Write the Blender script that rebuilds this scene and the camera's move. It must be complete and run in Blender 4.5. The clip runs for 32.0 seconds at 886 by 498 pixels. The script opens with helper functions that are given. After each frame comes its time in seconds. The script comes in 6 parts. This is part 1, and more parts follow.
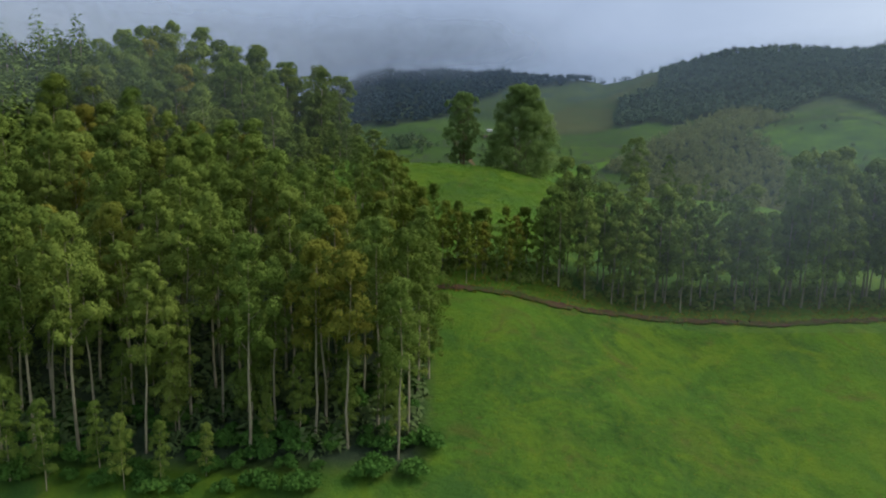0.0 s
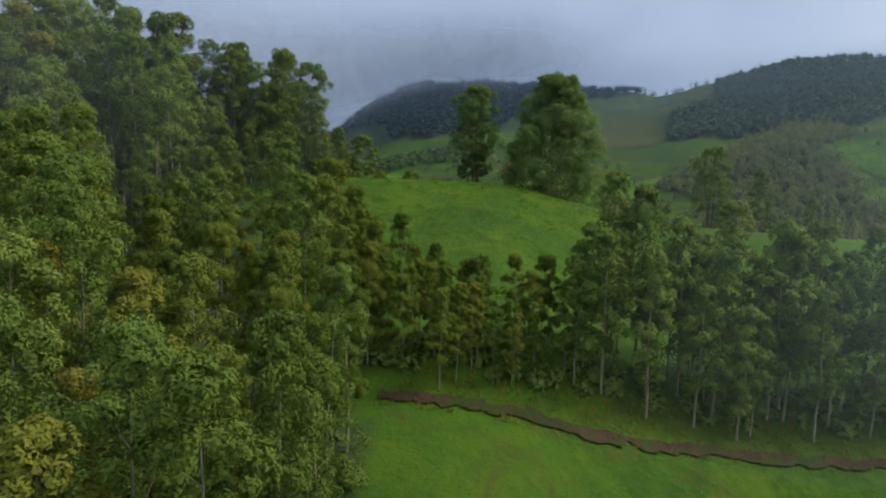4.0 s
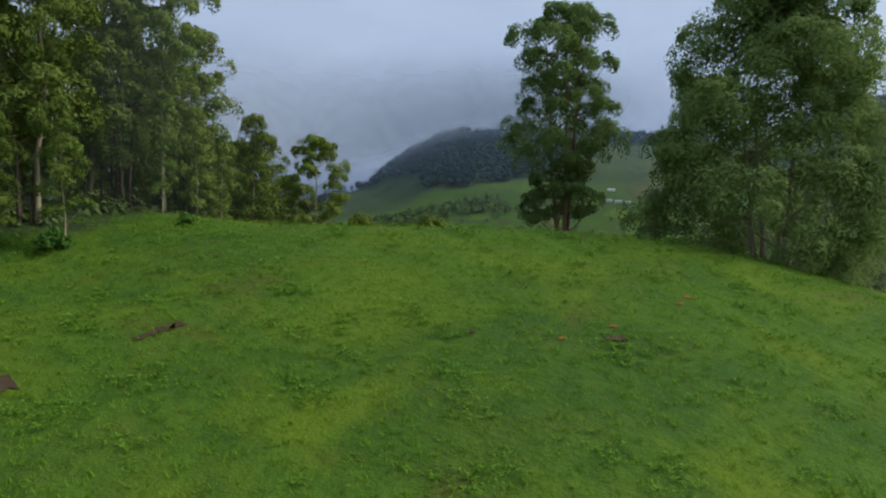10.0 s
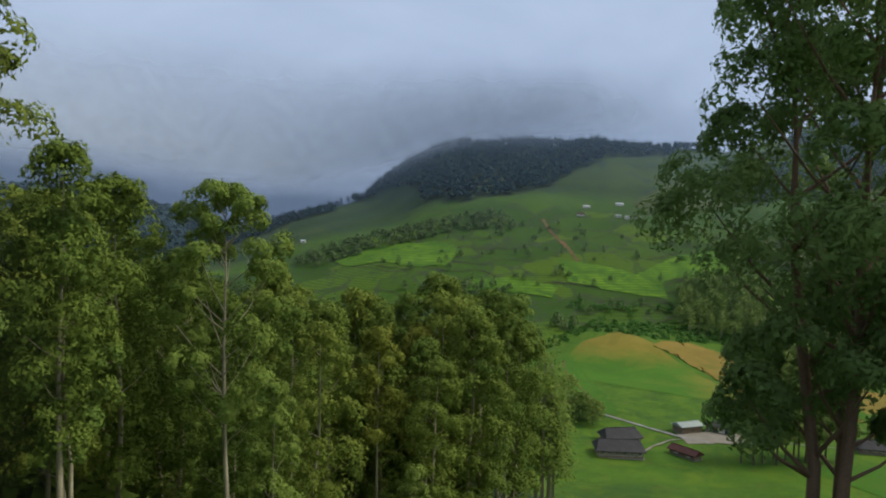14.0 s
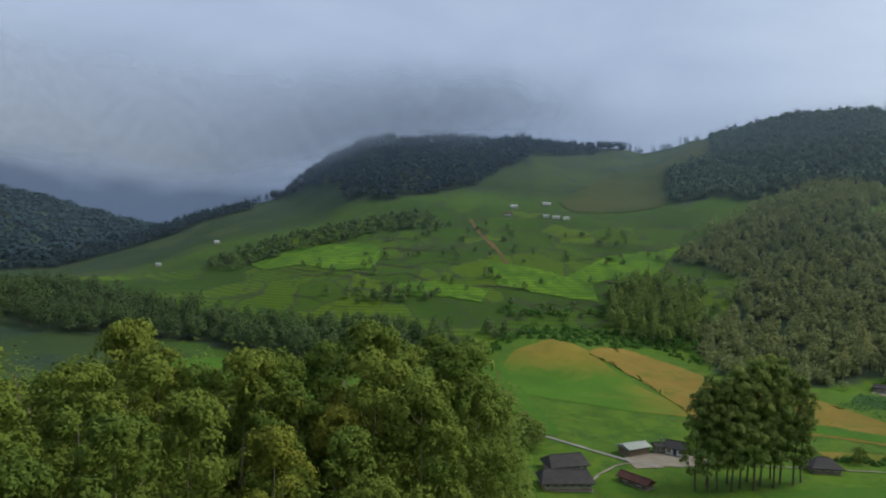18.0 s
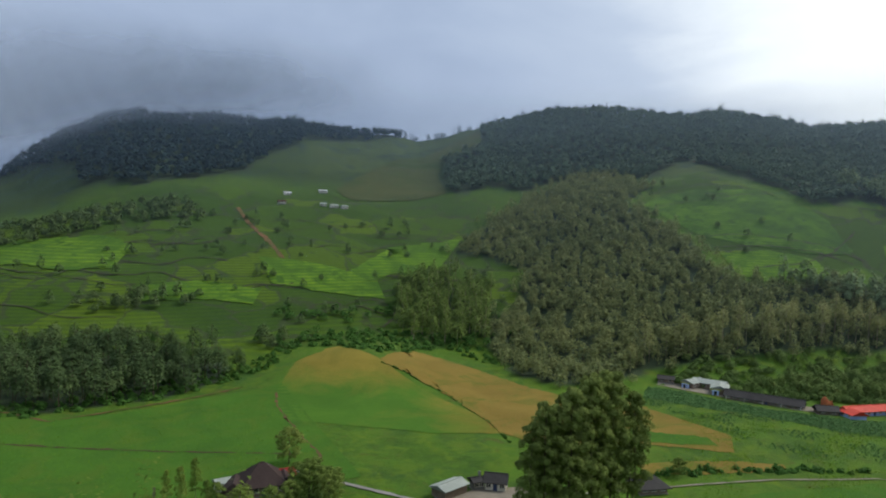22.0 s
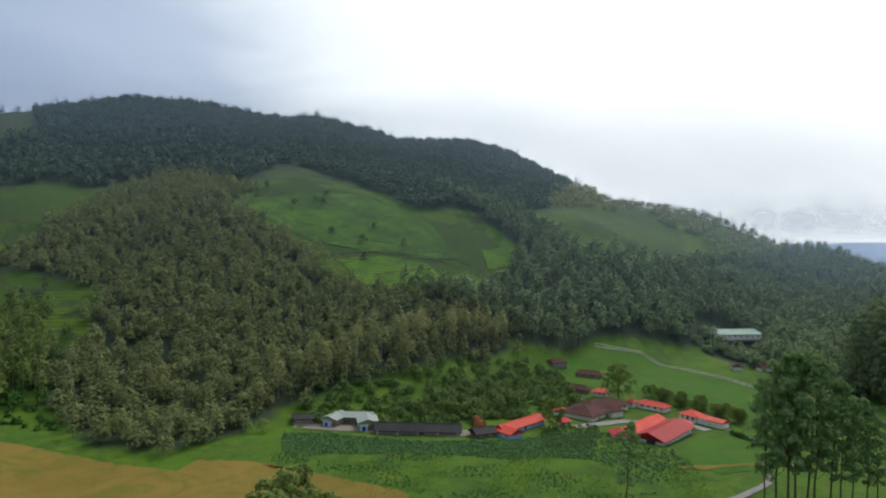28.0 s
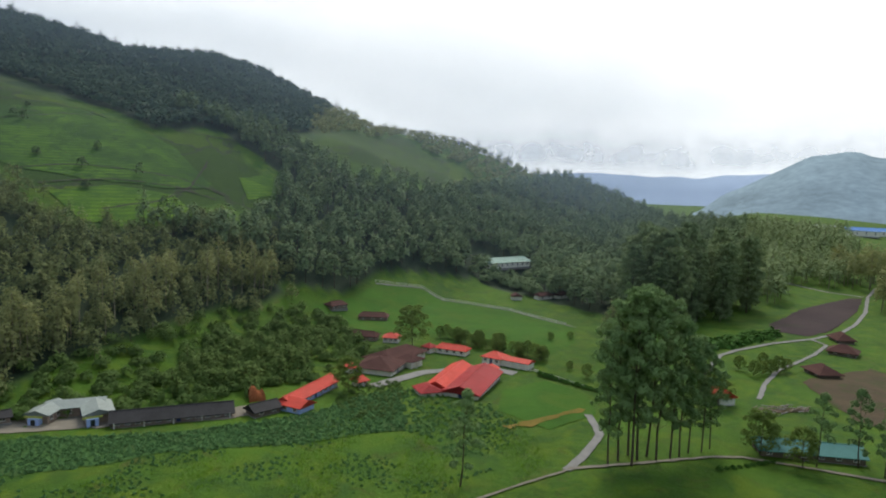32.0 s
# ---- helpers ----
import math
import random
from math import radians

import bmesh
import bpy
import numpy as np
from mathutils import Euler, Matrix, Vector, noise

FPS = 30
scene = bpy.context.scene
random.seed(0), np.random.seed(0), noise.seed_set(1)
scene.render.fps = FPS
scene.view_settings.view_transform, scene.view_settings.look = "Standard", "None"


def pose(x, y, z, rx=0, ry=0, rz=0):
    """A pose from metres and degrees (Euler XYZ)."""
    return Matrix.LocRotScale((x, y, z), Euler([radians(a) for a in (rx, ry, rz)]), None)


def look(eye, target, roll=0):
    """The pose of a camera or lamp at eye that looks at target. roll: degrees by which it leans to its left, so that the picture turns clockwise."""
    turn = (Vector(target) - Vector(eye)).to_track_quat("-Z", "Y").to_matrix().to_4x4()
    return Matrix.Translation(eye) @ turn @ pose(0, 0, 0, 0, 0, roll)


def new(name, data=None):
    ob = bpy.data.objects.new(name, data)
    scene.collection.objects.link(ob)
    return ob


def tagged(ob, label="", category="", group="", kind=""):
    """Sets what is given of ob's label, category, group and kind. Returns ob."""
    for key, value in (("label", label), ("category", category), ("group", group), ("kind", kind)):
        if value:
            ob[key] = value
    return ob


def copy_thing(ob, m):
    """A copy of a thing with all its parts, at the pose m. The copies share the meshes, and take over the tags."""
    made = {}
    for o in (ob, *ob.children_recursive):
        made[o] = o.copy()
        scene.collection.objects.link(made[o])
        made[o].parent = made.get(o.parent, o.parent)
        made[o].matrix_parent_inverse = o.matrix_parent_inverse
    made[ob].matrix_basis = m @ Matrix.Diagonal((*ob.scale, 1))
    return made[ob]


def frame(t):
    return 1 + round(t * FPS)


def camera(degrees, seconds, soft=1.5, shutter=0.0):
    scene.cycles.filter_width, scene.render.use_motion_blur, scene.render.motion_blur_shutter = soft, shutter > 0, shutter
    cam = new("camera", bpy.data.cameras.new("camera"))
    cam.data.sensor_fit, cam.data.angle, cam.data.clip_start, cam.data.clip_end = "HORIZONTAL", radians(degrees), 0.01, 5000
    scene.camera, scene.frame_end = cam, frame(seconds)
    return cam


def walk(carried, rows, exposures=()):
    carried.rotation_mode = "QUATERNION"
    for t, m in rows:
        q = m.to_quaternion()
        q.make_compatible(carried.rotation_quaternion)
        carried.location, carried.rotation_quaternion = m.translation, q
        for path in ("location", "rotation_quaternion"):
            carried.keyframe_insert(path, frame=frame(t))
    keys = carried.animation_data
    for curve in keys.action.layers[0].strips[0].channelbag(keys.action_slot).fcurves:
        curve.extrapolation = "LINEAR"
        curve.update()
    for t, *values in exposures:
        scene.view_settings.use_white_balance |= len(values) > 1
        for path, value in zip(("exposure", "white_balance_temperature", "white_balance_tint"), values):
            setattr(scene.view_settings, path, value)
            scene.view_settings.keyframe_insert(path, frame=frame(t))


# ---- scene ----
cam = camera(65.7, 32.0, soft=2.0)
PATH = [
    (0, 0.20, 0.14, -0.01, 81.74, -1.16, 0.01),
    (0.5, 1.35, 5.31, -0.06, 81.58, -1.13, 0.05),
    (1, 2.54, 10.47, -0.11, 81.65, -1.08, 0.01),
    (1.5, 3.54, 15.71, -0.10, 81.94, -1.10, 0.06),
    (2, 4.55, 20.95, -0.05, 82.25, -1.17, 0.57),
    (2.5, 5.42, 26.34, -0.24, 82.70, -1.35, 1.43),
    (3, 6.18, 31.73, -0.45, 82.97, -1.39, 2.23),
    (3.5, 6.93, 37.25, -0.23, 82.84, -1.53, 2.96),
    (5.5, 8.81, 65.62, -1.03, 83.09, -1.08, 6.16),
    (6, 8.26, 72.00, -1.23, 83.17, -1.03, 6.54),
    (6.5, 7.76, 77.43, -1.56, 83.50, -1.20, 6.84),
    (7, 7.27, 82.84, -1.92, 84.93, -1.24, 7.00),
    (7.5, 6.31, 88.10, -2.14, 86.32, -1.18, 6.88),
    (8, 5.67, 95.41, -2.30, 86.92, -1.13, 6.86),
    (8.5, 4.90, 101.24, -2.46, 86.97, -1.14, 6.89),
    (9, 4.08, 107.05, -2.58, 87.03, -1.16, 6.88),
    (9.5, 3.22, 112.75, -2.56, 87.08, -1.18, 6.87),
    (10, 2.30, 118.44, -2.54, 87.19, -1.11, 6.91),
    (10.5, 1.32, 124.54, -2.39, 87.22, -1.17, 6.82),
    (11, 0.34, 130.66, -2.31, 87.02, -1.49, 6.77),
    (11.5, -0.84, 136.85, -1.93, 86.41, -1.38, 6.66),
    (12, -2.17, 143.09, -1.41, 86.22, -1.49, 6.67),
    (12.5, -2.93, 147.99, -0.49, 86.30, -1.57, 6.62),
    (13, -3.63, 151.55, 0.84, 86.78, -1.49, 6.54),
    (13.5, -3.93, 152.52, 2.14, 87.30, -1.47, 6.64),
    (14, -3.94, 152.40, 3.15, 87.94, -1.36, 6.74),
    (14.5, -3.82, 152.22, 3.88, 87.93, -1.31, 6.82),
    (16.5, -5.22, 160.10, 5.38, 88.03, -1.44, 6.39),
    (17, -5.77, 164.83, 5.40, 88.00, -1.35, 4.58),
    (17.5, -6.52, 169.92, 5.46, 87.87, -1.40, 2.53),
    (18, -7.26, 175.03, 5.56, 87.85, -1.42, 0.36),
    (18.5, -7.78, 180.29, 5.72, 87.70, -1.49, -2.02),
    (19, -8.29, 185.56, 5.89, 87.56, -1.48, -4.48),
    (19.5, -8.36, 191.35, 6.08, 86.65, -1.50, -6.80),
    (20, -8.39, 197.12, 6.28, 86.21, -1.50, -9.33),
    (20.5, -8.19, 202.62, 6.48, 86.21, -1.53, -11.75),
    (21, -7.96, 208.11, 6.67, 86.67, -1.54, -14.00),
    (21.5, -7.40, 213.47, 6.89, 87.02, -1.57, -16.25),
    (22, -6.82, 218.79, 7.08, 87.29, -1.66, -18.65),
    (22.5, -5.80, 224.40, 7.23, 87.52, -1.68, -21.02),
    (23, -4.76, 230.02, 7.39, 87.59, -1.78, -23.62),
    (23.5, -3.17, 235.42, 7.38, 87.69, -1.79, -26.24),
    (24, -1.61, 240.83, 7.39, 87.83, -1.80, -29.21),
    (24.5, 0.57, 246.22, 7.47, 87.85, -1.77, -30.36),
    (26.5, 13.35, 269.09, 3.93, 88.79, -1.89, -41.65),
    (27, 15.57, 274.66, 3.76, 88.92, -1.99, -46.31),
    (27.5, 18.83, 279.49, 3.09, 89.10, -1.82, -49.41),
    (28, 22.08, 284.31, 2.42, 89.25, -1.74, -52.36),
    (28.5, 26.85, 289.16, 1.83, 89.31, -1.69, -55.18),
    (29, 31.63, 293.98, 1.24, 88.43, -1.69, -57.72),
    (29.5, 35.96, 298.16, 0.94, 87.49, -1.66, -60.17),
    (30, 40.30, 302.31, 0.64, 86.51, -1.66, -62.62),
    (30.5, 45.28, 305.97, 0.16, 85.55, -1.65, -64.99),
    (31, 50.26, 309.62, -0.31, 84.55, -1.64, -67.52),
    (31.5, 54.49, 313.34, -0.31, 83.98, -1.71, -70.29),
    (32, 58.65, 317.01, -0.32, 84.12, -1.75, -72.97),
]
walk(cam, [(t, pose(x, y, z, rx, ry, rz)) for t, x, y, z, rx, ry, rz in PATH], exposures=[(0, 0.13), (9, 0.13), (14, 0.14), (18, 0.03), (24, 0.0), (28, -0.03), (32, -0.03)])


# ---- sky and light ----
def make_sky():
    w = bpy.data.worlds.new("overcast_sky")
    scene.world = w
    w.use_nodes = True
    nt = w.node_tree
    bg = nt.nodes["Background"]
    sky = nt.nodes.new("ShaderNodeTexSky")
    sky.sky_type, sky.sun_disc = "NISHITA", False
    sky.sun_elevation, sky.sun_rotation = radians(48), radians(80)
    sky.air_density, sky.dust_density = 1.5, 4.0
    co = nt.nodes.new("ShaderNodeTexCoord")
    flat = nt.nodes.new("ShaderNodeMapping")
    flat.inputs["Scale"].default_value = (1.0, 1.0, 2.6)
    nt.links.new(co.outputs["Generated"], flat.inputs["Vector"])

    def cloud_noise(scale, detail, offset):
        n = nt.nodes.new("ShaderNodeTexNoise")
        n.inputs["Scale"].default_value, n.inputs["Detail"].default_value = scale, detail
        n.inputs["Roughness"].default_value, n.inputs["Distortion"].default_value = 0.55, 0.4
        m = nt.nodes.new("ShaderNodeMapping")
        m.inputs["Location"].default_value = offset
        nt.links.new(flat.outputs[0], m.inputs["Vector"])
        nt.links.new(m.outputs[0], n.inputs["Vector"])
        return n.outputs["Fac"]

    # the veil is thin and white towards the sun in the east, thick and slate-grey towards the north-west and low down
    def math_node(op, a, b, c=None):
        n = nt.nodes.new("ShaderNodeMath")
        n.operation = op
        for k, value in enumerate((a, b, c)):
            if isinstance(value, (int, float)):
                n.inputs[k].default_value = value
            elif value is not None:
                nt.links.new(value, n.inputs[k])
        return n.outputs[0]

    dot = nt.nodes.new("ShaderNodeVectorMath")
    dot.operation = "DOT_PRODUCT"
    dot.inputs[1].default_value = (math.sin(radians(84)), math.cos(radians(84)), 0.0)
    nt.links.new(co.outputs["Generated"], dot.inputs[0])
    sep = nt.nodes.new("ShaderNodeSeparateXYZ")
    nt.links.new(co.outputs["Generated"], sep.inputs[0])
    height = math_node("MINIMUM", math_node("MAXIMUM", sep.outputs[2], 0.0), 0.45)
    veil = nt.nodes.new("ShaderNodeMapRange")
    veil.interpolation_type = "SMOOTHSTEP"
    for k, value in zip((1, 2, 3, 4), (0.25, 1.0, 0.0, 0.68)):
        veil.inputs[k].default_value = value
    nt.links.new(dot.outputs["Value"], veil.inputs[0])
    east = veil.outputs[0]
    thin = math_node("ADD", east, math_node("MULTIPLY_ADD", height, 0.85, 0.13))
    west = math_node("MULTIPLY_ADD", dot.outputs["Value"], -0.5, 0.5)
    low = math_node("MAXIMUM", math_node("MULTIPLY_ADD", height, -4.5, 1.0), 0.0)
    thin = math_node("SUBTRACT", thin, math_node("MULTIPLY", math_node("MULTIPLY", west, low), 0.24))
    thin = math_node("MULTIPLY_ADD", math_node("SUBTRACT", cloud_noise(2.6, 7.0, (1.7, 0.6, 0.9)), 0.5), 0.50, thin)
    r = nt.nodes.new("ShaderNodeValToRGB")
    stops = [(0.0, (0.101, 0.144, 0.235)), (0.20, (0.318, 0.408, 0.585)), (0.40, (0.417, 0.517, 0.698)), (0.60, (0.540, 0.642, 0.805)), (0.80, (0.984, 1.065, 1.129)), (1.0, (1.206, 1.264, 1.306))]
    e = r.color_ramp.elements
    while len(e) < len(stops):
        e.new(0.5)
    for k, (p, c) in enumerate(stops):
        e[k].position, e[k].color = p, (*c, 1)
    nt.links.new(thin, r.inputs["Fac"])
    m = nt.nodes.new("ShaderNodeMix")
    m.data_type = "RGBA"
    m.inputs[0].default_value = 0.94
    scaled = nt.nodes.new("ShaderNodeMix")
    scaled.data_type, scaled.blend_type = "RGBA", "MULTIPLY"
    scaled.inputs[0].default_value = 1.0
    scaled.inputs[7].default_value = (0.1, 0.1, 0.1, 1)
    nt.links.new(sky.outputs[0], scaled.inputs[6])
    nt.links.new(scaled.outputs[2], m.inputs[6])
    nt.links.new(r.outputs[0], m.inputs[7])
    nt.links.new(m.outputs[2], bg.inputs["Color"])
    bg.inputs["Strength"].default_value = 1.0


make_sky()
sun = new("sun", bpy.data.lights.new("sun", "SUN"))
sun.data.energy, sun.data.angle, sun.data.color = 2.35, radians(24), (1.0, 0.95, 0.86)
sun.matrix_world = look((0, 0, 0), (-math.sin(radians(80)) * 0.67, -math.cos(radians(80)) * 0.67, -0.74))


# ---- materials ----
def material(name, rough=0.8, spec=0.3):
    m = bpy.data.materials.new(name)
    m.use_nodes = True
    nt = m.node_tree
    b = nt.nodes["Principled BSDF"]
    b.inputs["Roughness"].default_value = rough
    b.inputs["Specular IOR Level"].default_value = spec
    return m, nt, b


def node(nt, kind, **values):
    n = nt.nodes.new(kind)
    for key, value in values.items():
        if key in n.inputs:
            n.inputs[key].default_value = value
    return n


def noise_node(nt, scale, detail=4.0, rough=0.6, distort=0.0, where=None):
    n = node(nt, "ShaderNodeTexNoise", Scale=scale, Detail=detail, Roughness=rough, Distortion=distort)
    if where is None:
        where = nt.nodes.new("ShaderNodeNewGeometry").outputs["Position"]
    nt.links.new(where, n.inputs["Vector"])
    return n.outputs["Fac"]


def ramp(nt, fac, stops):
    r = nt.nodes.new("ShaderNodeValToRGB")
    e = r.color_ramp.elements
    while len(e) < len(stops):
        e.new(0.5)
    for k, (p, c) in enumerate(stops):
        e[k].position, e[k].color = p, (*c, 1) if len(c) == 3 else c
    nt.links.new(fac, r.inputs["Fac"])
    return r.outputs["Color"]


def mix(nt, fac, a, b, how="MIX"):
    n = nt.nodes.new("ShaderNodeMix")
    n.data_type, n.blend_type = "RGBA", how
    for socket, value in ((n.inputs[0], fac), (n.inputs[6], a), (n.inputs[7], b)):
        if isinstance(value, (int, float)):
            socket.default_value = value
        elif isinstance(value, tuple):
            socket.default_value = (*value, 1)
        else:
            nt.links.new(value, socket)
    return n.outputs[2]


def bump(nt, b, height, strength=0.4, distance=0.1):
    n = node(nt, "ShaderNodeBump", Strength=strength, Distance=distance)
    nt.links.new(height, n.inputs["Height"])
    nt.links.new(n.outputs["Normal"], b.inputs["Normal"])


def worn(name, colour, rough=0.8, scale=1.0, spread=0.35, spec=0.3, grain=8.0, relief=0.3):
    """A plain surface whose colour varies at two scales, with fine relief."""
    m, nt, b = material(name, rough, spec)
    big, small = noise_node(nt, 0.35 * scale, 3), noise_node(nt, grain * scale, 5)
    dark, light = tuple(c * (1 - spread) for c in colour), tuple(min(1, c * (1 + spread)) for c in colour)
    c1 = ramp(nt, big, [(0.3, dark), (0.7, light)])
    c2 = ramp(nt, small, [(0.3, dark), (0.7, light)])
    nt.links.new(mix(nt, 0.5, c1, c2), b.inputs["Base Color"])
    bump(nt, b, small, relief, 0.03)
    return m


def leafy(name, stops, patch=0.45, through_light=0.2):
    """Leaves: each spray and each tree has its own shade; some light comes through."""
    m, nt, b = material(name, 0.75, 0.06)
    g = nt.nodes.new("ShaderNodeNewGeometry")
    o = nt.nodes.new("ShaderNodeObjectInfo")
    c1 = ramp(nt, g.outputs["Random Per Island"], stops)
    c2 = ramp(nt, noise_node(nt, patch, 3), stops)
    c3 = ramp(nt, o.outputs["Random"], stops)
    col = mix(nt, 0.4, mix(nt, 0.72, c1, c2), c3)
    nt.links.new(col, b.inputs["Base Color"])
    t = nt.nodes.new("ShaderNodeBsdfTranslucent")
    nt.links.new(col, t.inputs["Color"])
    s = nt.nodes.new("ShaderNodeMixShader")
    s.inputs[0].default_value = through_light
    nt.links.new(b.outputs[0], s.inputs[1])
    nt.links.new(t.outputs[0], s.inputs[2])
    nt.links.new(s.outputs[0], nt.nodes["Material Output"].inputs["Surface"])
    return m


LEAF = leafy("eucalyptus_leaves", [(0.1, (0.062, 0.108, 0.021)), (0.5, (0.138, 0.203, 0.036)), (0.9, (0.240, 0.286, 0.056))])
LEAF_GREY = leafy("grey_green_leaves", [(0.1, (0.098, 0.172, 0.063)), (0.5, (0.182, 0.280, 0.098)), (0.9, (0.280, 0.377, 0.137))])
LEAF_YOUNG = leafy("young_olive_leaves", [(0.1, (0.048, 0.083, 0.012)), (0.5, (0.110, 0.160, 0.020)), (0.9, (0.205, 0.225, 0.030))])
LEAF_OLIVE = leafy("olive_leaves", [(0.1, (0.054, 0.095, 0.018)), (0.5, (0.115, 0.164, 0.027)), (0.9, (0.198, 0.224, 0.036))])
LEAF_CREST = leafy("soft_grey_green_leaves", [(0.1, (0.087, 0.148, 0.046)), (0.5, (0.155, 0.233, 0.068)), (0.9, (0.230, 0.314, 0.095))], 0.25, 0.45)
LEAF_VALLEY = leafy("grey_olive_leaves", [(0.1, (0.105, 0.150, 0.036)), (0.5, (0.190, 0.245, 0.062)), (0.9, (0.285, 0.340, 0.090))], 0.12, 0.3)
LEAF_WEED = leafy("weed_leaves", [(0.1, (0.070, 0.160, 0.016)), (0.5, (0.115, 0.240, 0.022)), (0.9, (0.175, 0.300, 0.032))])
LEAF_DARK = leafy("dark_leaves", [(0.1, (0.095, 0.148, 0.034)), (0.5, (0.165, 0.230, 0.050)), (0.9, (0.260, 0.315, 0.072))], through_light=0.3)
LEAF_RUST = leafy("young_rusty_leaves", [(0.1, (0.100, 0.134, 0.020)), (0.5, (0.178, 0.194, 0.028)), (0.9, (0.262, 0.222, 0.036))])
LEAF_FOREST = leafy("hill_forest_leaves", [(0.1, (0.122, 0.164, 0.064)), (0.5, (0.219, 0.247, 0.094)), (0.9, (0.344, 0.337, 0.129))], 0.03, 0.35)
LEAF_LOWER = leafy("belt_forest_leaves", [(0.1, (0.120, 0.175, 0.081)), (0.5, (0.199, 0.263, 0.112)), (0.9, (0.302, 0.354, 0.146))], 0.03)
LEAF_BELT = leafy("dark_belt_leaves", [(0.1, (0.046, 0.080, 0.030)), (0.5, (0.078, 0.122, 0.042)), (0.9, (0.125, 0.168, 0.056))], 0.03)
# Blue of distance haze and dimness under cloud are put into these leaves.
LEAF_HAZED = leafy("haze_blue_forest_leaves", [(0.1, (0.018, 0.036, 0.040)), (0.5, (0.028, 0.052, 0.055)), (0.9, (0.042, 0.069, 0.068))], 0.02)
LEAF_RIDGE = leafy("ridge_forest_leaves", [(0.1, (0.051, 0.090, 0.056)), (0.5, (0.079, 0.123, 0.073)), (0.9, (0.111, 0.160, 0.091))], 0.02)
LEAF_SHRUB = leafy("shrub_leaves", [(0.1, (0.034, 0.092, 0.018)), (0.5, (0.064, 0.150, 0.026)), (0.9, (0.105, 0.210, 0.038))])
LEAF_SCRUB = leafy("scrub_leaves", [(0.1, (0.050, 0.095, 0.026)), (0.5, (0.088, 0.145, 0.036)), (0.9, (0.140, 0.195, 0.048))], 0.06)
LEAF_CROP = leafy("crop_leaves", [(0.1, (0.056, 0.130, 0.044)), (0.5, (0.085, 0.180, 0.058)), (0.9, (0.120, 0.225, 0.074))], 0.1)
BARK = worn("pale_bark", (0.27, 0.235, 0.15), 0.85, 2.0, 0.5)
BARK_BROWN = worn("red_brown_bark", (0.17, 0.105, 0.065), 0.9, 2.0, 0.5)
BARK_DARK = worn("brown_bark", (0.085, 0.062, 0.042), 0.9, 2.0, 0.5)
SOIL = worn("bare_soil", (0.062, 0.042, 0.026), 0.95, 1.0, 0.45, 0.1, 3.0, 0.6)
RED_SOIL = worn("red_earth", (0.26, 0.09, 0.035), 0.95, 1.0, 0.4, 0.1, 3.0, 0.6)
CONCRETE = worn("pale_concrete", (0.22, 0.21, 0.19), 0.9, 1.0, 0.25)
PLASTER = worn("cream_plaster", (0.80, 0.76, 0.64), 0.85, 1.0, 0.15)
PLASTER_BLUE = worn("pale_blue_paint", (0.36, 0.46, 0.72), 0.8, 1.0, 0.15)
BRICKWORK = worn("brown_masonry", (0.26, 0.19, 0.14), 0.9, 1.5, 0.35)
GLASS = worn("dark_window_glass", (0.02, 0.025, 0.03), 0.12, 1.0, 0.2, 0.6, 8.0, 0.0)
BLUE_DOOR = worn("blue_shutter", (0.03, 0.05, 0.13), 0.6, 1.0, 0.2)
WOOD = worn("weathered_timber", (0.17, 0.13, 0.09), 0.9, 2.0, 0.4)
BOARD = worn("yellow_green_board", (0.42, 0.44, 0.10), 0.8, 1.0, 0.2)


def sheeted(name, colour, rough=0.55, spread=0.3, pitch=0.0):
    """A roof of painted sheets or tiles: weathered, with fine ribs running along the object's own x or y."""
    m, nt, b = material(name, rough, 0.1)
    where = nt.nodes.new("ShaderNodeTexCoord").outputs["Object"]
    big, small = noise_node(nt, 0.25, 5, 0.65, 0.5, where), noise_node(nt, 2.5, 5, 0.7, 0.0, where)
    dark, light = tuple(c * (1 - spread) for c in colour), tuple(min(1, c * (1 + spread)) for c in colour)
    col = mix(nt, 0.45, ramp(nt, big, [(0.3, dark), (0.7, light)]), ramp(nt, small, [(0.3, dark), (0.7, light)]))
    nt.links.new(col, b.inputs["Base Color"])
    w = node(nt, "ShaderNodeTexWave", Scale=1.6, Distortion=0.3)
    nt.links.new(where, w.inputs["Vector"])
    bump(nt, b, w.outputs["Fac"], 0.35, 0.06)
    return m


ROOF_RED = sheeted("red_painted_roof", (0.36, 0.036, 0.034))
ROOF_ORANGE = sheeted("orange_red_roof", (0.62, 0.075, 0.048))
ROOF_BROWN = sheeted("brown_tiled_roof", (0.095, 0.045, 0.036), 0.9, 0.4)
ROOF_UMBER = sheeted("umber_tile_roof", (0.050, 0.034, 0.030), 0.7, 0.3)
ROOF_DARK = sheeted("dark_grey_roof", (0.048, 0.045, 0.043), 0.7, 0.4)
ROOF_GREY = sheeted("pale_grey_sheet_roof", (0.30, 0.33, 0.29), 0.6, 0.25)
ROOF_GREEN = sheeted("pale_green_sheet_roof", (0.24, 0.36, 0.28), 0.5, 0.2)
ROOF_TEAL = sheeted("teal_sheet_roof", (0.10, 0.25, 0.22), 0.5, 0.25)
ROOF_WHITE = sheeted("white_sheet_roof", (0.50, 0.51, 0.51), 0.5, 0.15)
ROOF_BLUE = sheeted("blue_sheet_roof", (0.08, 0.22, 0.50), 0.5, 0.15)


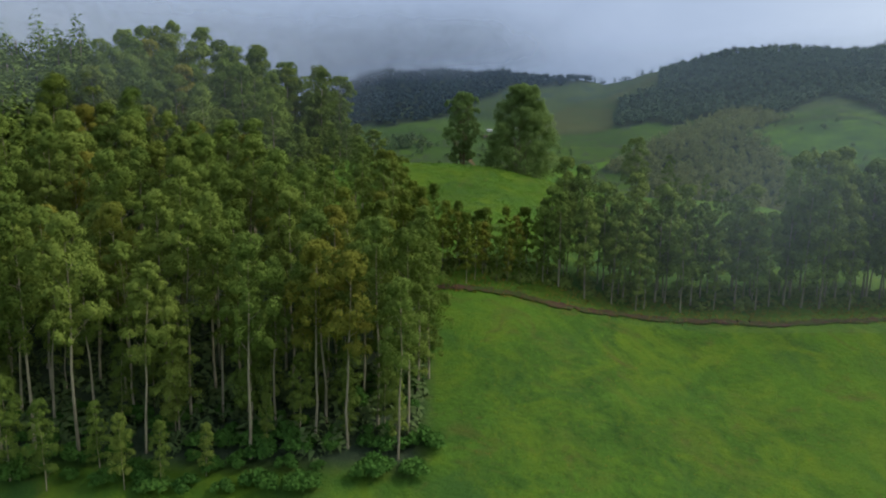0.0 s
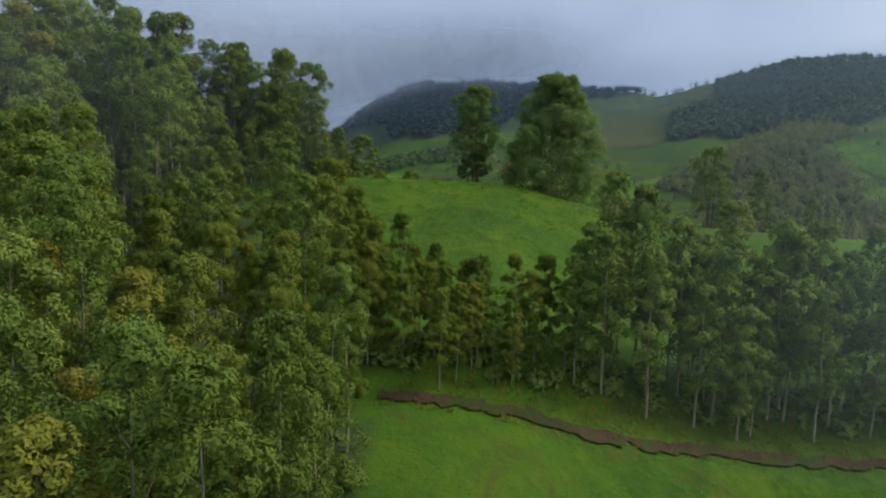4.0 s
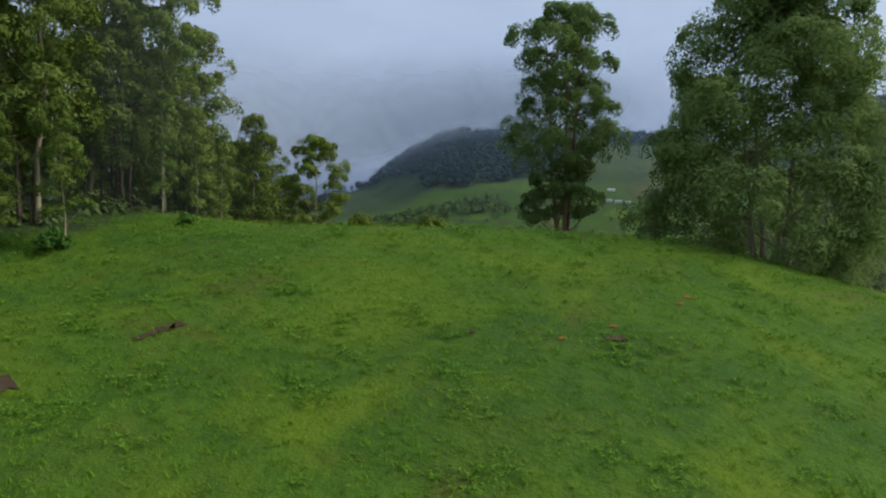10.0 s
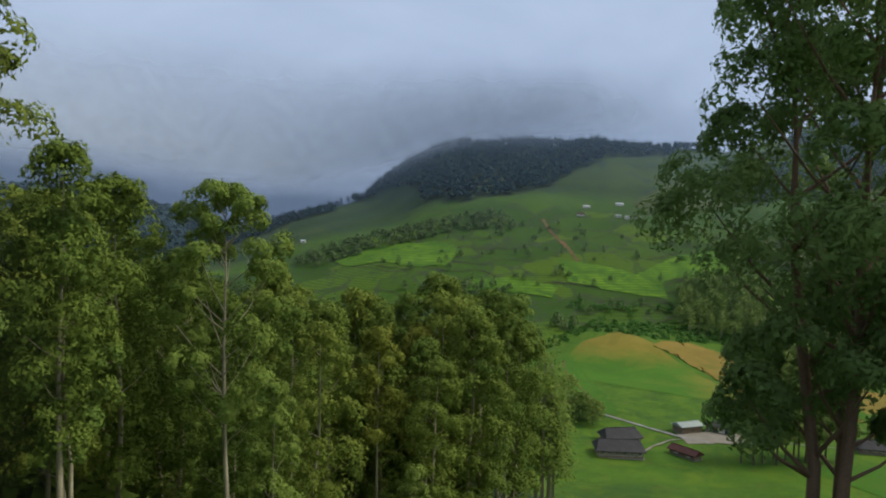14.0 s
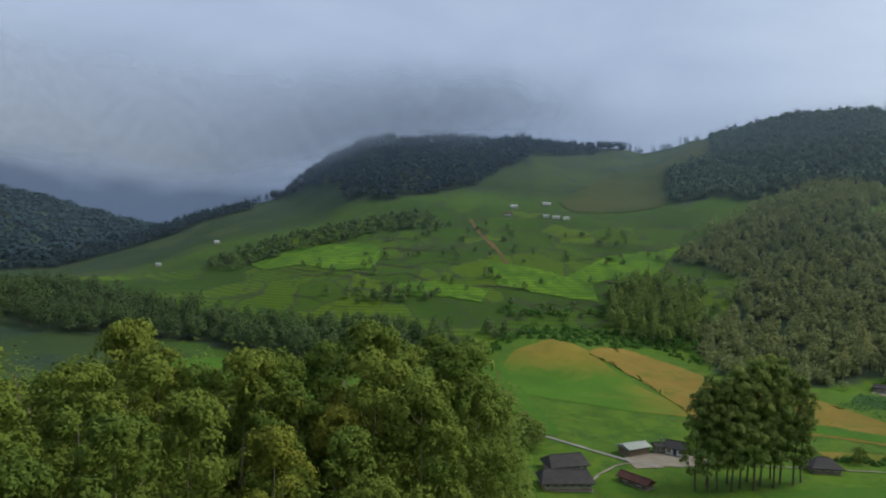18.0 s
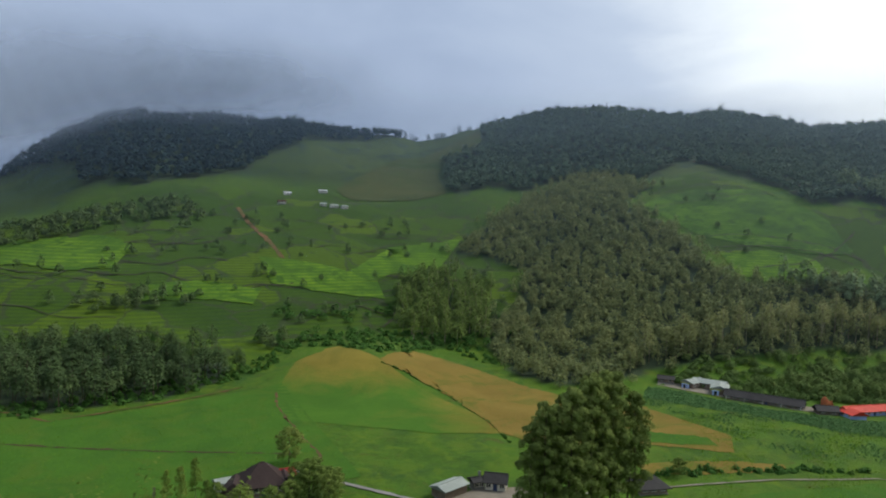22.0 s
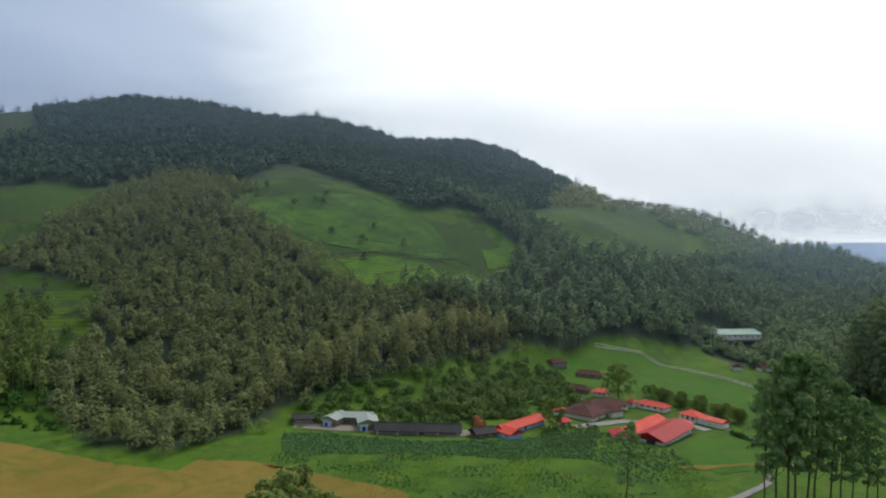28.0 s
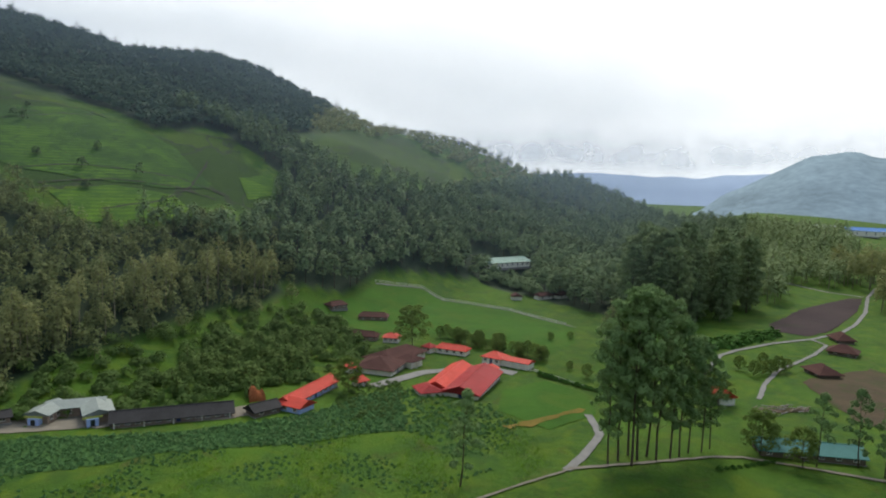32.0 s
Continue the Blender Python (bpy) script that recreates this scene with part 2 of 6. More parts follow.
# ---- the lie of the land ----
# round the middle of the valley: bearing, foot of the slope, a shoulder (distance, height)
HEART, RIDGE = (60.0, 320.0), 800.0
FLANKS = [
    (-75, 200, 420, -45), (-37, 190, 400, -38), (-27, 185, 400, -16), (-20, 185, 420, -5), (-13, 185, 425, 4),
    (-5, 190, 430, 9), (5, 195, 470, 14), (14, 200, 500, 20), (24, 195, 520, 32), (32, 175, 510, 40),
    (44, 180, 545, 52), (49, 200, 520, 44), (56, 235, 500, 34), (62, 270, 530, 28), (67, 300, 550, 20),
    (72, 330, 560, 0), (80, 420, 620, -35), (92, 600, 700, -54),
]


# the bare ridge as seen from the valley: bearing, height of the ground under the trees
SKYLINE = [
    (-90, -60), (-40, -55), (-31, -12), (-28.6, 3), (-24, 21), (-20.6, 34), (-19.4, 52), (-16.6, 84), (-13.4, 108), (-10.7, 117), (-8.9, 112), (-5.5, 120), (-1.8, 117), (2.4, 121),
    (5.4, 113), (8.2, 110), (11, 112), (13.6, 105), (15.5, 110), (18.4, 123), (22.4, 132), (25, 142), (28.2, 148), (32, 149), (35, 143), (38.4, 138), (41.3, 142),
    (45.6, 132), (48, 121), (51, 120), (54.4, 121), (57.4, 112), (60, 98), (62.6, 79), (65.7, 65), (67, 53), (71, 48), (74.7, 38), (78, 21), (81, 8), (84, -4), (92, -45),
]


def smooth(a, b, x):
    t = np.clip((x - a) / (b - a), 0, 1)
    return t * t * (3 - 2 * t)


def waves(x, y, size, seed):
    """Gentle swells of the ground, about one unit high."""
    r = np.random.default_rng(seed)
    z = 0 * x
    for k in range(7):
        a, p, q = r.uniform(0, 6.28), r.uniform(0, 6.28), r.uniform(0.7, 1.6)
        z = z + np.sin((x * math.cos(a) + y * math.sin(a)) * 6.28 * q / size + p)
    return z / 3.5


def flank(bearing, column):
    b = [f[0] for f in FLANKS]
    fine = np.linspace(b[0], b[-1], 335)
    v = np.interp(fine, b, [f[column] for f in FLANKS])
    k = np.hanning(13)
    v = np.convolve(np.pad(v, 6, mode="edge"), k / k.sum(), "valid")
    return np.interp(bearing, fine, v)


def near_hill(x, y):
    """The hill under the first half of the flight: pasture, a hedge of trees, a rounded crest, then the fall to the valley."""
    z = np.interp(y, [-200, 0, 40, 80, 102, 122, 140, 150, 158, 163, 168, 174, 182, 200, 300, 330],
                  [-62, -48, -38, -26.5, -19.5, -14.5, -9.8, -7.0, -4.2, -3.25, -4.8, -7.2, -13.0, -24.0, -54.5, -60.0])
    fall = np.where(x > 0, -0.16 * smooth(0, 30, x) * np.minimum(x, 40) - 0.05 * np.maximum(x - 40, 0), np.where(x < -15, 0.09 * (-15 - np.maximum(x, -120)) * smooth(60, 150, y), 0))
    return z + fall * (1 - smooth(190, 300, y))


def ground(x, y):
    x, y = np.asarray(x, float), np.asarray(y, float)
    dx, dy = x - HEART[0], y - HEART[1]
    r, b = np.hypot(dx, dy), np.degrees(np.arctan2(dx, dy))
    foot, r1, z1 = (flank(b, k) for k in range(1, 4))
    z2 = np.interp(b, [p[0] for p in SKYLINE], [p[1] for p in SKYLINE])
    r2 = RIDGE
    floor = -58.5 - 0.012 * np.clip(x, -50, 400) + 0.6 * waves(x, y, 130, 3)
    up1, up2 = smooth(0, 1, (r - foot) / (r1 - foot)), smooth(0, 1, (r - r1) / (r2 - r1))
    lin1, lin2 = np.clip((r - foot) / (r1 - foot), 0, 1), np.clip((r - r1) / (r2 - r1), 0, 1)
    rise = (z1 - floor) * (0.35 * up1 + 0.65 * lin1) + (z2 - z1) * (0.3 * up2 + 0.7 * lin2)
    z = floor + rise + waves(x, y, 150, 5) * 3.0 * np.minimum(lin1 + lin2, 1) * (1 - 0.6 * lin2)
    z = z - np.maximum(r - r2, 0) * 0.30 * smooth(-90, -60, b) * (1 - smooth(85, 98, b))
    z = np.maximum(z, floor - 6)
    side = smooth(-110, -70, b) * (1 - smooth(96, 118, b))
    z = floor + (z - floor) * side
    # the dry knoll in the valley fields
    z = z + 9.0 * np.exp(-(((x - 52) / 34) ** 2 + ((y - 505) / 36) ** 2))
    # the hill that the flight comes over
    h = near_hill(x, y) + 0.25 * waves(x, y, 30, 9) * (1 - smooth(150, 175, y)) + 1.1 * waves(x, y, 60, 11) * smooth(185, 230, y)
    h = floor - 3 + (h - floor + 3) * (1 - smooth(70, 185, x)) * (1 - 0.25 * smooth(-160, -400, x))
    z = np.maximum(z, h)
    z = z + 118 * np.exp(-(((x + 980) / 380) ** 2 + ((y - 1450) / 330) ** 2))
    far = np.hypot(x - 60, y - 400)
    return z - 25 * smooth(1500, 4500, far)


def lines(a, b, step):
    return np.arange(a, b, step)


def ground_sheet():
    """One sheet, close-meshed where the flight goes near and wider towards the horizon."""
    xs = np.unique(np.concatenate([[-4600, -3600, -2800, -2200, -1700, -1350, -1050, -800], lines(-650, -120, 16), lines(-120, 60, 2.5), lines(60, 480, 5), lines(480, 1000, 12), [1080, 1200, 1400, 1700, 2200, 2800, 3600, 4600]]))
    ys = np.unique(np.concatenate([[-3600, -2600, -1800, -1200, -800, -500, -300, -200, -120], lines(-60, 20, 8), lines(20, 200, 2.5), lines(200, 560, 5), lines(560, 1200, 10), [1250, 1350, 1500, 1800, 2300, 3000, 3800, 4700]]))
    gx, gy = np.meshgrid(xs, ys)
    v = np.stack([gx, gy, ground(gx, gy)], -1).reshape(-1, 3)
    w, n = len(xs), len(ys)
    i = (np.arange(n - 1)[:, None] * w + np.arange(w - 1)).ravel()
    return v, np.stack([i, i + 1, i + w + 1, i + w], 1)


def patch(edge_a, edge_b, name, mat, lift=0.12, step=4.0, ragged=0.0, seed=1):
    """A strip of ground cover laid over the land between two edges."""
    def along(edge, n):
        e = np.array(edge, float)
        d = np.r_[0, np.cumsum(np.hypot(*np.diff(e, axis=0).T))]
        t = np.linspace(0, d[-1], n)
        return np.stack([np.interp(t, d, e[:, 0]), np.interp(t, d, e[:, 1])], 1), d[-1]
    n = max(3, int(max(along(edge_a, 2)[1], along(edge_b, 2)[1]) / step) + 1)
    a, b = along(edge_a, n)[0], along(edge_b, n)[0]
    m = max(2, int(np.hypot(*(a - b).T).max() / step) + 1)
    if ragged:
        r = np.random.default_rng(seed)
        a, b = a + r.normal(0, ragged, a.shape), b + r.normal(0, ragged, b.shape)
    t = np.linspace(0, 1, m)[None, :, None]
    p = a[:, None] * (1 - t) + b[:, None] * t
    v = np.concatenate([p, (ground(p[..., 0], p[..., 1]) + lift)[..., None]], -1).reshape(-1, 3)
    i = (np.arange(n - 1)[:, None] * m + np.arange(m - 1)).ravel()
    me = bpy.data.meshes.new(name)
    me.from_pydata(v.tolist(), [], np.stack([i, i + m, i + m + 1, i + 1], 1).tolist())
    me.materials.append(mat)
    me.shade_smooth()
    return new(name, me)


def strip(line, width, name, mat, lift=0.2, step=3.0, wobble=0.0):
    """A road or path of that width along a line."""
    e = np.array(line, float)
    d = np.gradient(e, axis=0)
    d /= np.linalg.norm(d, axis=1, keepdims=True)
    side = np.stack([-d[:, 1], d[:, 0]], 1) * width / 2
    return patch(e + side, e - side, name, mat, lift, step, wobble)


def inside(poly, x, y):
    p = np.array(poly, float)
    ok = np.zeros(np.shape(x), bool)
    for (ax, ay), (bx, by) in zip(p, np.roll(p, -1, 0)):
        ok ^= ((ay > y) != (by > y)) & (x < (bx - ax) * (y - ay) / (by - ay + 1e-12) + ax)
    return ok


def scatter(poly, step, seed, jitter=0.42, keep=1.0):
    """Places on the ground in a polygon of the plan, unevenly spaced."""
    r = np.random.default_rng(seed)
    p = np.array(poly, float)
    gx, gy = np.meshgrid(np.arange(p[:, 0].min(), p[:, 0].max(), step), np.arange(p[:, 1].min(), p[:, 1].max(), step))
    x = (gx + r.uniform(-jitter, jitter, gx.shape) * step).ravel()
    y = (gy + r.uniform(-jitter, jitter, gx.shape) * step).ravel()
    ok = inside(poly, x, y) & (r.uniform(0, 1, x.shape) < keep)
    x, y = x[ok], y[ok]
    return np.stack([x, y, ground(x, y)], 1)


def ring(b0, b1, r0, r1):
    """A polygon of the plan between two bearings and two distances from the heart of the valley."""
    bs = np.radians(np.linspace(b0, b1, 14))
    f = lambda r: [(HEART[0] + r * math.sin(b), HEART[1] + r * math.cos(b)) for b in bs]
    return f(r0) + f(r1)[::-1]


# ---- plants ----
def joined(name, verts, faces, mat, smooth=False):
    me = bpy.data.meshes.new(name)
    me.from_pydata(verts.tolist() if hasattr(verts, "tolist") else verts, [], faces.tolist() if hasattr(faces, "tolist") else faces)
    me.materials.append(mat)
    if smooth:
        me.shade_smooth()
    return me


def sprays(centres, normals, sizes, rng, aspect=0.55):
    """Vertices and faces of leaf sprays: pointed three-cornered pieces, hanging a little."""
    n = len(centres)
    nrm = normals / (np.linalg.norm(normals, axis=1, keepdims=True) + 1e-9)
    a = np.cross(nrm, rng.normal(size=(n, 3)))
    a /= np.linalg.norm(a, axis=1, keepdims=True) + 1e-9
    b = np.cross(nrm, a)
    a[:, 2] -= 0.25
    s = sizes[:, None]
    v = np.stack([centres - a * s * 0.8 + b * s * aspect, centres + a * s * 1.2, centres - a * s * 0.8 - b * s * aspect], 1).reshape(-1, 3)
    return v, np.arange(3 * n).reshape(-1, 3)


def tube(points, radii, sides=6):
    """Vertices and faces of a limb along points."""
    pts = np.array(points, float)
    vs, fs = [], []
    for k, p in enumerate(pts):
        d = pts[min(k + 1, len(pts) - 1)] - pts[max(k - 1, 0)]
        d /= np.linalg.norm(d) + 1e-9
        u = np.cross(d, (0.31, 0.95, 0.1))
        u /= np.linalg.norm(u) + 1e-9
        w = np.cross(d, u)
        for q in range(sides):
            t = 2 * math.pi * q / sides
            vs.append(p + radii[k] * (math.cos(t) * u + math.sin(t) * w))
    for k in range(len(pts) - 1):
        for q in range(sides):
            r = (q + 1) % sides
            fs.append((k * sides + q, k * sides + r, (k + 1) * sides + r, (k + 1) * sides + q))
    return vs, fs


def tree_meshes(seed, height, width, crown_low, clumps, leaves, leaf, leaf_mat, bark_mat, puff=1.1, dome=0.6, trunks=1, trunk_r=0.0125, limbs=2, flat=0.8, sharp=4.0, slim=0.5):
    """A tapered trunk with limbs, and a crown of clumps of sprays. crown_low: where the crown begins, as a share of the height."""
    rng = np.random.default_rng(seed)
    tv, tf = [], []

    def limb(points, radii, sides=6):
        v, f = tube(points, radii, sides)
        k = len(tv)
        tv.extend(v)
        tf.extend([tuple(i + k for i in q) for q in f])

    stems = []
    for s in range(trunks):
        lean = rng.normal(0, 0.02 if trunks == 1 else 0.07, 2) * height
        foot = np.array([*(rng.normal(0, 0.03 * width * (trunks > 1), 2)), 0])
        top = np.array([*(foot[:2] + lean), height * (0.93 if s == 0 else rng.uniform(0.72, 0.9))])
        sway = rng.normal(0, 0.008 * height, (6, 2))
        pts = [foot + (top - foot) * h + np.array([*(sway[k] * (0 < k < 5)), 0]) for k, h in enumerate(np.linspace(0, 1, 6))]
        pts[0][2] = -0.6
        r0 = trunk_r * height / (1 + 0.25 * (trunks - 1))
        limb(pts, [r0 * 1.25, r0, r0 * 0.8, r0 * 0.6, r0 * 0.38, r0 * 0.12], 7)
        stems.append(pts)
    cs, rs = [], []
    for k in range(clumps):
        stem = stems[k % trunks]
        h = crown_low + (0.97 - crown_low) * ((k + rng.uniform(0, 1)) / clumps) ** 0.7
        u = (h - crown_low) / (1 - crown_low)
        reach = width / 2 * max(0.1, (1 - u ** sharp) ** dome * min(1, 0.5 + 2.0 * u)) * rng.uniform(0.35, 1.0) ** 0.6
        ang = k * 2.4 + rng.uniform(-0.5, 0.5)
        i = min(4, int(h / 0.93 * 5))
        core = stem[i] + (stem[min(i + 1, 5)] - stem[i]) * min(1, h / 0.93 * 5 - i)
        c = np.array([core[0] + reach * math.cos(ang), core[1] + reach * math.sin(ang), h * height])
        cs.append(c)
        rs.append(puff * rng.uniform(0.7, 1.25) * (1 - 0.25 * u))
        if k % limbs == 0:
            low = core.copy()
            low[2] = max(h * height - reach * rng.uniform(0.5, 1.0), height * crown_low * 0.8)
            mid = (low + c) / 2 + np.array([0, 0, -0.08 * reach])
            limb([low, mid, c], [trunk_r * height * 0.3, trunk_r * height * 0.18, 0.02], 4)
    cs, rs = np.array(cs), np.array(rs)
    per = max(6, leaves // clumps)
    d = rng.normal(size=(clumps, per, 3))
    d /= np.linalg.norm(d, axis=2, keepdims=True)
    d[..., 2] = np.where(d[..., 2] < -0.25, -d[..., 2] * 0.7, d[..., 2])
    lump = 1 + 0.25 * np.sin(3.1 * d[..., 0:1] + cs[:, None, :1]) * np.cos(2.7 * d[..., 1:2] + cs[:, None, 1:2])
    rad = rs[:, None, None] * lump * rng.uniform(0.35, 1.08, (clumps, per, 1)) ** 0.4
    pos = cs[:, None] + d * rad * np.array([1.15, 1.15, flat])
    nrm = d + rng.normal(0, 0.20, d.shape) + np.array([0, 0, 0.25])
    v, f = sprays(pos.reshape(-1, 3), nrm.reshape(-1, 3), leaf * rng.uniform(0.6, 1.3, clumps * per), rng, slim)
    return joined("trunk", tv, tf, bark_mat, True), joined("crown", v, f, leaf_mat)


def domed_meshes(seed, height, width, crown_low, heads, leaves, leaf, leaf_mat, bark_mat, trunks=1, trunk_r=0.006, profile=((0, 0.45), (0.35, 1.0), (0.75, 0.8), (1, 0.2)), head=0.27, puffs=9, slim=0.55, flat=0.85, droop=0.25, forks=2):
    """A eucalyptus: slender stems, and a crown of billowing heads, each head made of puffs, each puff of sprays that face outwards.
    profile: (share of the crown's depth from its foot, share of the half width)."""
    rng = np.random.default_rng(seed)
    tv, tf = [], []

    def limb(points, radii, sides=6):
        v, f = tube(points, radii, sides)
        k = len(tv)
        tv.extend(v)
        tf.extend([tuple(i + k for i in q) for q in f])

    stems = []
    for s in range(trunks):
        a = 2 * math.pi * s / max(trunks, 1) + rng.uniform(-0.4, 0.4)
        spread = width * (0.16 if trunks > 1 else 0.0)
        foot = np.array([math.cos(a), math.sin(a), 0]) * (0.035 * width if trunks > 1 else 0)
        top = np.array([math.cos(a) * spread + rng.normal(0, 0.012) * height, math.sin(a) * spread + rng.normal(0, 0.012) * height, height * (0.94 if s == 0 else rng.uniform(0.74, 0.9))])
        sway = rng.normal(0, 0.006 * height, (6, 2))
        pts = [foot + (top - foot) * np.array([h ** 1.3, h ** 1.3, h]) + np.array([*(sway[k] * (0 < k < 5)), 0]) for k, h in enumerate(np.linspace(0, 1, 6))]
        pts[0][2] = -0.6
        r0 = trunk_r * height / (1 + 0.2 * (trunks - 1))
        limb(pts, [r0 * 1.3, r0, r0 * 0.82, r0 * 0.62, r0 * 0.4, r0 * 0.12], 7)
        stems.append(np.array(pts))
    z0, deep = height * crown_low, height * (1 - crown_low)
    pu, pw = zip(*profile)
    hc, hr = [], []
    for k in range(heads):
        u = 0.96 if k == 0 else ((k + rng.uniform(0, 1)) / heads) ** 0.85
        u = min(u, 0.97)
        half = width / 2 * np.interp(u, pu, pw)
        r = width * head * rng.uniform(0.72, 1.2) * (0.65 + 0.35 * np.interp(u, pu, pw))
        reach = 0 if k == 0 else max(0.0, half - 0.75 * r) * rng.uniform(0.55, 1.0)
        ang = k * 2.4 + rng.uniform(-0.5, 0.5)
        stem = stems[k % trunks]
        z = z0 + deep * u - 0.6 * r
        core = np.array([np.interp(z, stem[:, 2], stem[:, 0]), np.interp(z, stem[:, 2], stem[:, 1])]) * (0.4 if trunks > 1 else 1.0)
        c = np.array([core[0] + reach * math.cos(ang), core[1] + reach * math.sin(ang), z])
        hc.append(c)
        hr.append(r)
        if k % forks == 0 and reach > 0.3:
            q = max(z - reach * rng.uniform(0.7, 1.3), z0 * 0.75)
            low = np.array([np.interp(q, stem[:, 2], stem[:, 0]), np.interp(q, stem[:, 2], stem[:, 1]), q])
            limb([low, (low + c) / 2 + np.array([0, 0, -0.08 * reach]), c], [trunk_r * height * 0.32, trunk_r * height * 0.2, 0.02], 4)
    hc, hr = np.array(hc), np.array(hr)
    pd = rng.normal(size=(heads, puffs, 3))
    pd /= np.linalg.norm(pd, axis=2, keepdims=True)
    pd[..., 2] = np.where(pd[..., 2] < -droop, -pd[..., 2], pd[..., 2])
    pr = hr[:, None] * rng.uniform(0.34, 0.56, (heads, puffs))
    pc = hc[:, None] + pd * (hr[:, None] * rng.uniform(0.55, 0.8, (heads, puffs)))[..., None] * np.array([1, 1, flat])
    per = max(8, leaves // (heads * puffs))
    d = rng.normal(size=(heads, puffs, per, 3)) + pd[:, :, None] * 0.9 + np.array([0, 0, 0.35])
    d /= np.linalg.norm(d, axis=3, keepdims=True)
    rad = pr[..., None, None] * rng.uniform(0.45, 1.12, (heads, puffs, per, 1)) ** 0.5
    pos = pc[:, :, None] + d * rad
    nrm = d + rng.normal(0, 0.24, d.shape) + np.array([0, 0, 0.15])
    v, f = sprays(pos.reshape(-1, 3), nrm.reshape(-1, 3), leaf * rng.uniform(0.6, 1.3, heads * puffs * per), rng, slim)
    return joined("trunk", tv, tf, bark_mat, True), joined("crown", v, f, leaf_mat)


def tree(name, meshes, label, category="tree", group=""):
    """A tree thing with a trunk and a crown."""
    e = new(name)
    for part_name, me in zip(("trunk", "crown"), meshes):
        o = new(part_name, me)
        o.parent = e
    return tagged(e, label, category, group)


def woods(name, places, heights, widths, tris, leaf_mat, label, seed=1, low=0.35, trunk_mat=None, category="forest", grain=0.12):
    """Far trees joined into one: each crown is a ragged dome of small sprays over a stem."""
    rng = np.random.default_rng(seed)
    n = len(places)
    d = rng.normal(size=(n, tris, 3))
    d /= np.linalg.norm(d, axis=2, keepdims=True)
    d[..., 2] = np.abs(d[..., 2]) * 1.0 - 0.25 * rng.uniform(0, 1, (n, tris))
    lobes = rng.normal(size=(n, 5, 3))
    lobes /= np.linalg.norm(lobes, axis=2, keepdims=True)
    near = np.einsum("nti,nli->ntl", d, lobes).max(2)
    r = (0.62 + 0.42 * near)[..., None] * rng.uniform(0.7, 1.0, (n, tris, 1))
    size = np.stack([widths / 2, widths / 2, heights * (1 - low)], 1)[:, None]
    base = places + np.stack([0 * heights, 0 * heights, heights * low], 1)
    pos = base[:, None] + d * r * size
    nrm = d + rng.normal(0, 0.25, d.shape) + np.array([0, 0, 0.75])
    leaf = (widths[:, None] * grain * rng.uniform(0.7, 1.4, (n, tris))).reshape(-1)
    v, f = sprays(pos.reshape(-1, 3), nrm.reshape(-1, 3), leaf, rng, 0.7)
    ob = new(name, joined(name, v, f, leaf_mat))
    tagged(ob, label, category, kind="stuff")
    if trunk_mat:
        k = np.arange(n)
        w = 0.011 * heights
        a = rng.uniform(0, 6.28, n)
        ring = [np.stack([w * np.cos(a + t), w * np.sin(a + t), 0 * w], 1) for t in (0, 2.1, 4.2)]
        foot = [places + q - (0, 0, 0.8) for q in ring]
        head = [places + q * 0.5 + np.stack([0 * w, 0 * w, heights * 0.8], 1) for q in ring]
        tv = np.concatenate(foot + head)
        tf = np.concatenate([np.stack([k + i * n, k + ((i + 1) % 3) * n, k + (3 + (i + 1) % 3) * n, k + (3 + i) * n], 1) for i in range(3)])
        t = new("trunk", joined("trunk", tv, tf, trunk_mat))
        t.parent = ob
        tagged(t, "slender bare forest trunks", kind="stuff")
    return ob


def plant(protos, places, seed, lo=0.85, hi=1.15, lean=2.0, sizes=None):
    """Copies of the trees, each turned and sized in its own way."""
    r = np.random.default_rng(seed)
    for k, p in enumerate(places):
        s = r.uniform(lo, hi) if sizes is None else sizes[k]
        copy_thing(protos[r.integers(len(protos))], pose(*p, r.uniform(-lean, lean), r.uniform(-lean, lean), r.uniform(0, 360)) @ Matrix.Scale(s, 4))


def drop_pattern(things):
    for e in things:
        for o in (*e.children, e):
            bpy.data.objects.remove(o)


def bush_mesh(name, seed, width, height, clumps, leaves, leaf, mat):
    """A low bush: puffs of sprays piled on the ground over a few stems."""
    rng = np.random.default_rng(seed)
    a, q = rng.uniform(0, 6.28, clumps), rng.uniform(0, 1, clumps) ** 0.5
    cs = np.stack([q * width / 2 * np.cos(a), q * width / 2 * np.sin(a), height * (0.25 + 0.5 * (1 - q) * rng.uniform(0.5, 1.2, clumps))], 1)
    per = leaves // clumps
    d = rng.normal(size=(clumps, per, 3))
    d /= np.linalg.norm(d, axis=2, keepdims=True)
    d[..., 2] = np.abs(d[..., 2])
    pos = cs[:, None] + d * (height * 0.38 * rng.uniform(0.4, 1.1, (clumps, per, 1)))
    v, f = sprays(pos.reshape(-1, 3), (d + rng.normal(0, 0.5, d.shape)).reshape(-1, 3), leaf * rng.uniform(0.6, 1.3, clumps * per), rng)
    return joined(name, v, f, mat)


# ---- the land ----
def turf(nt, low, mid, high, scale, fine):
    big, small = noise_node(nt, scale, 5, 0.6, 0.6), noise_node(nt, fine, 6, 0.7)
    return mix(nt, 0.45, ramp(nt, big, [(0.32, low), (0.5, mid), (0.7, high)]), ramp(nt, small, [(0.3, low), (0.5, mid), (0.7, high)])), small


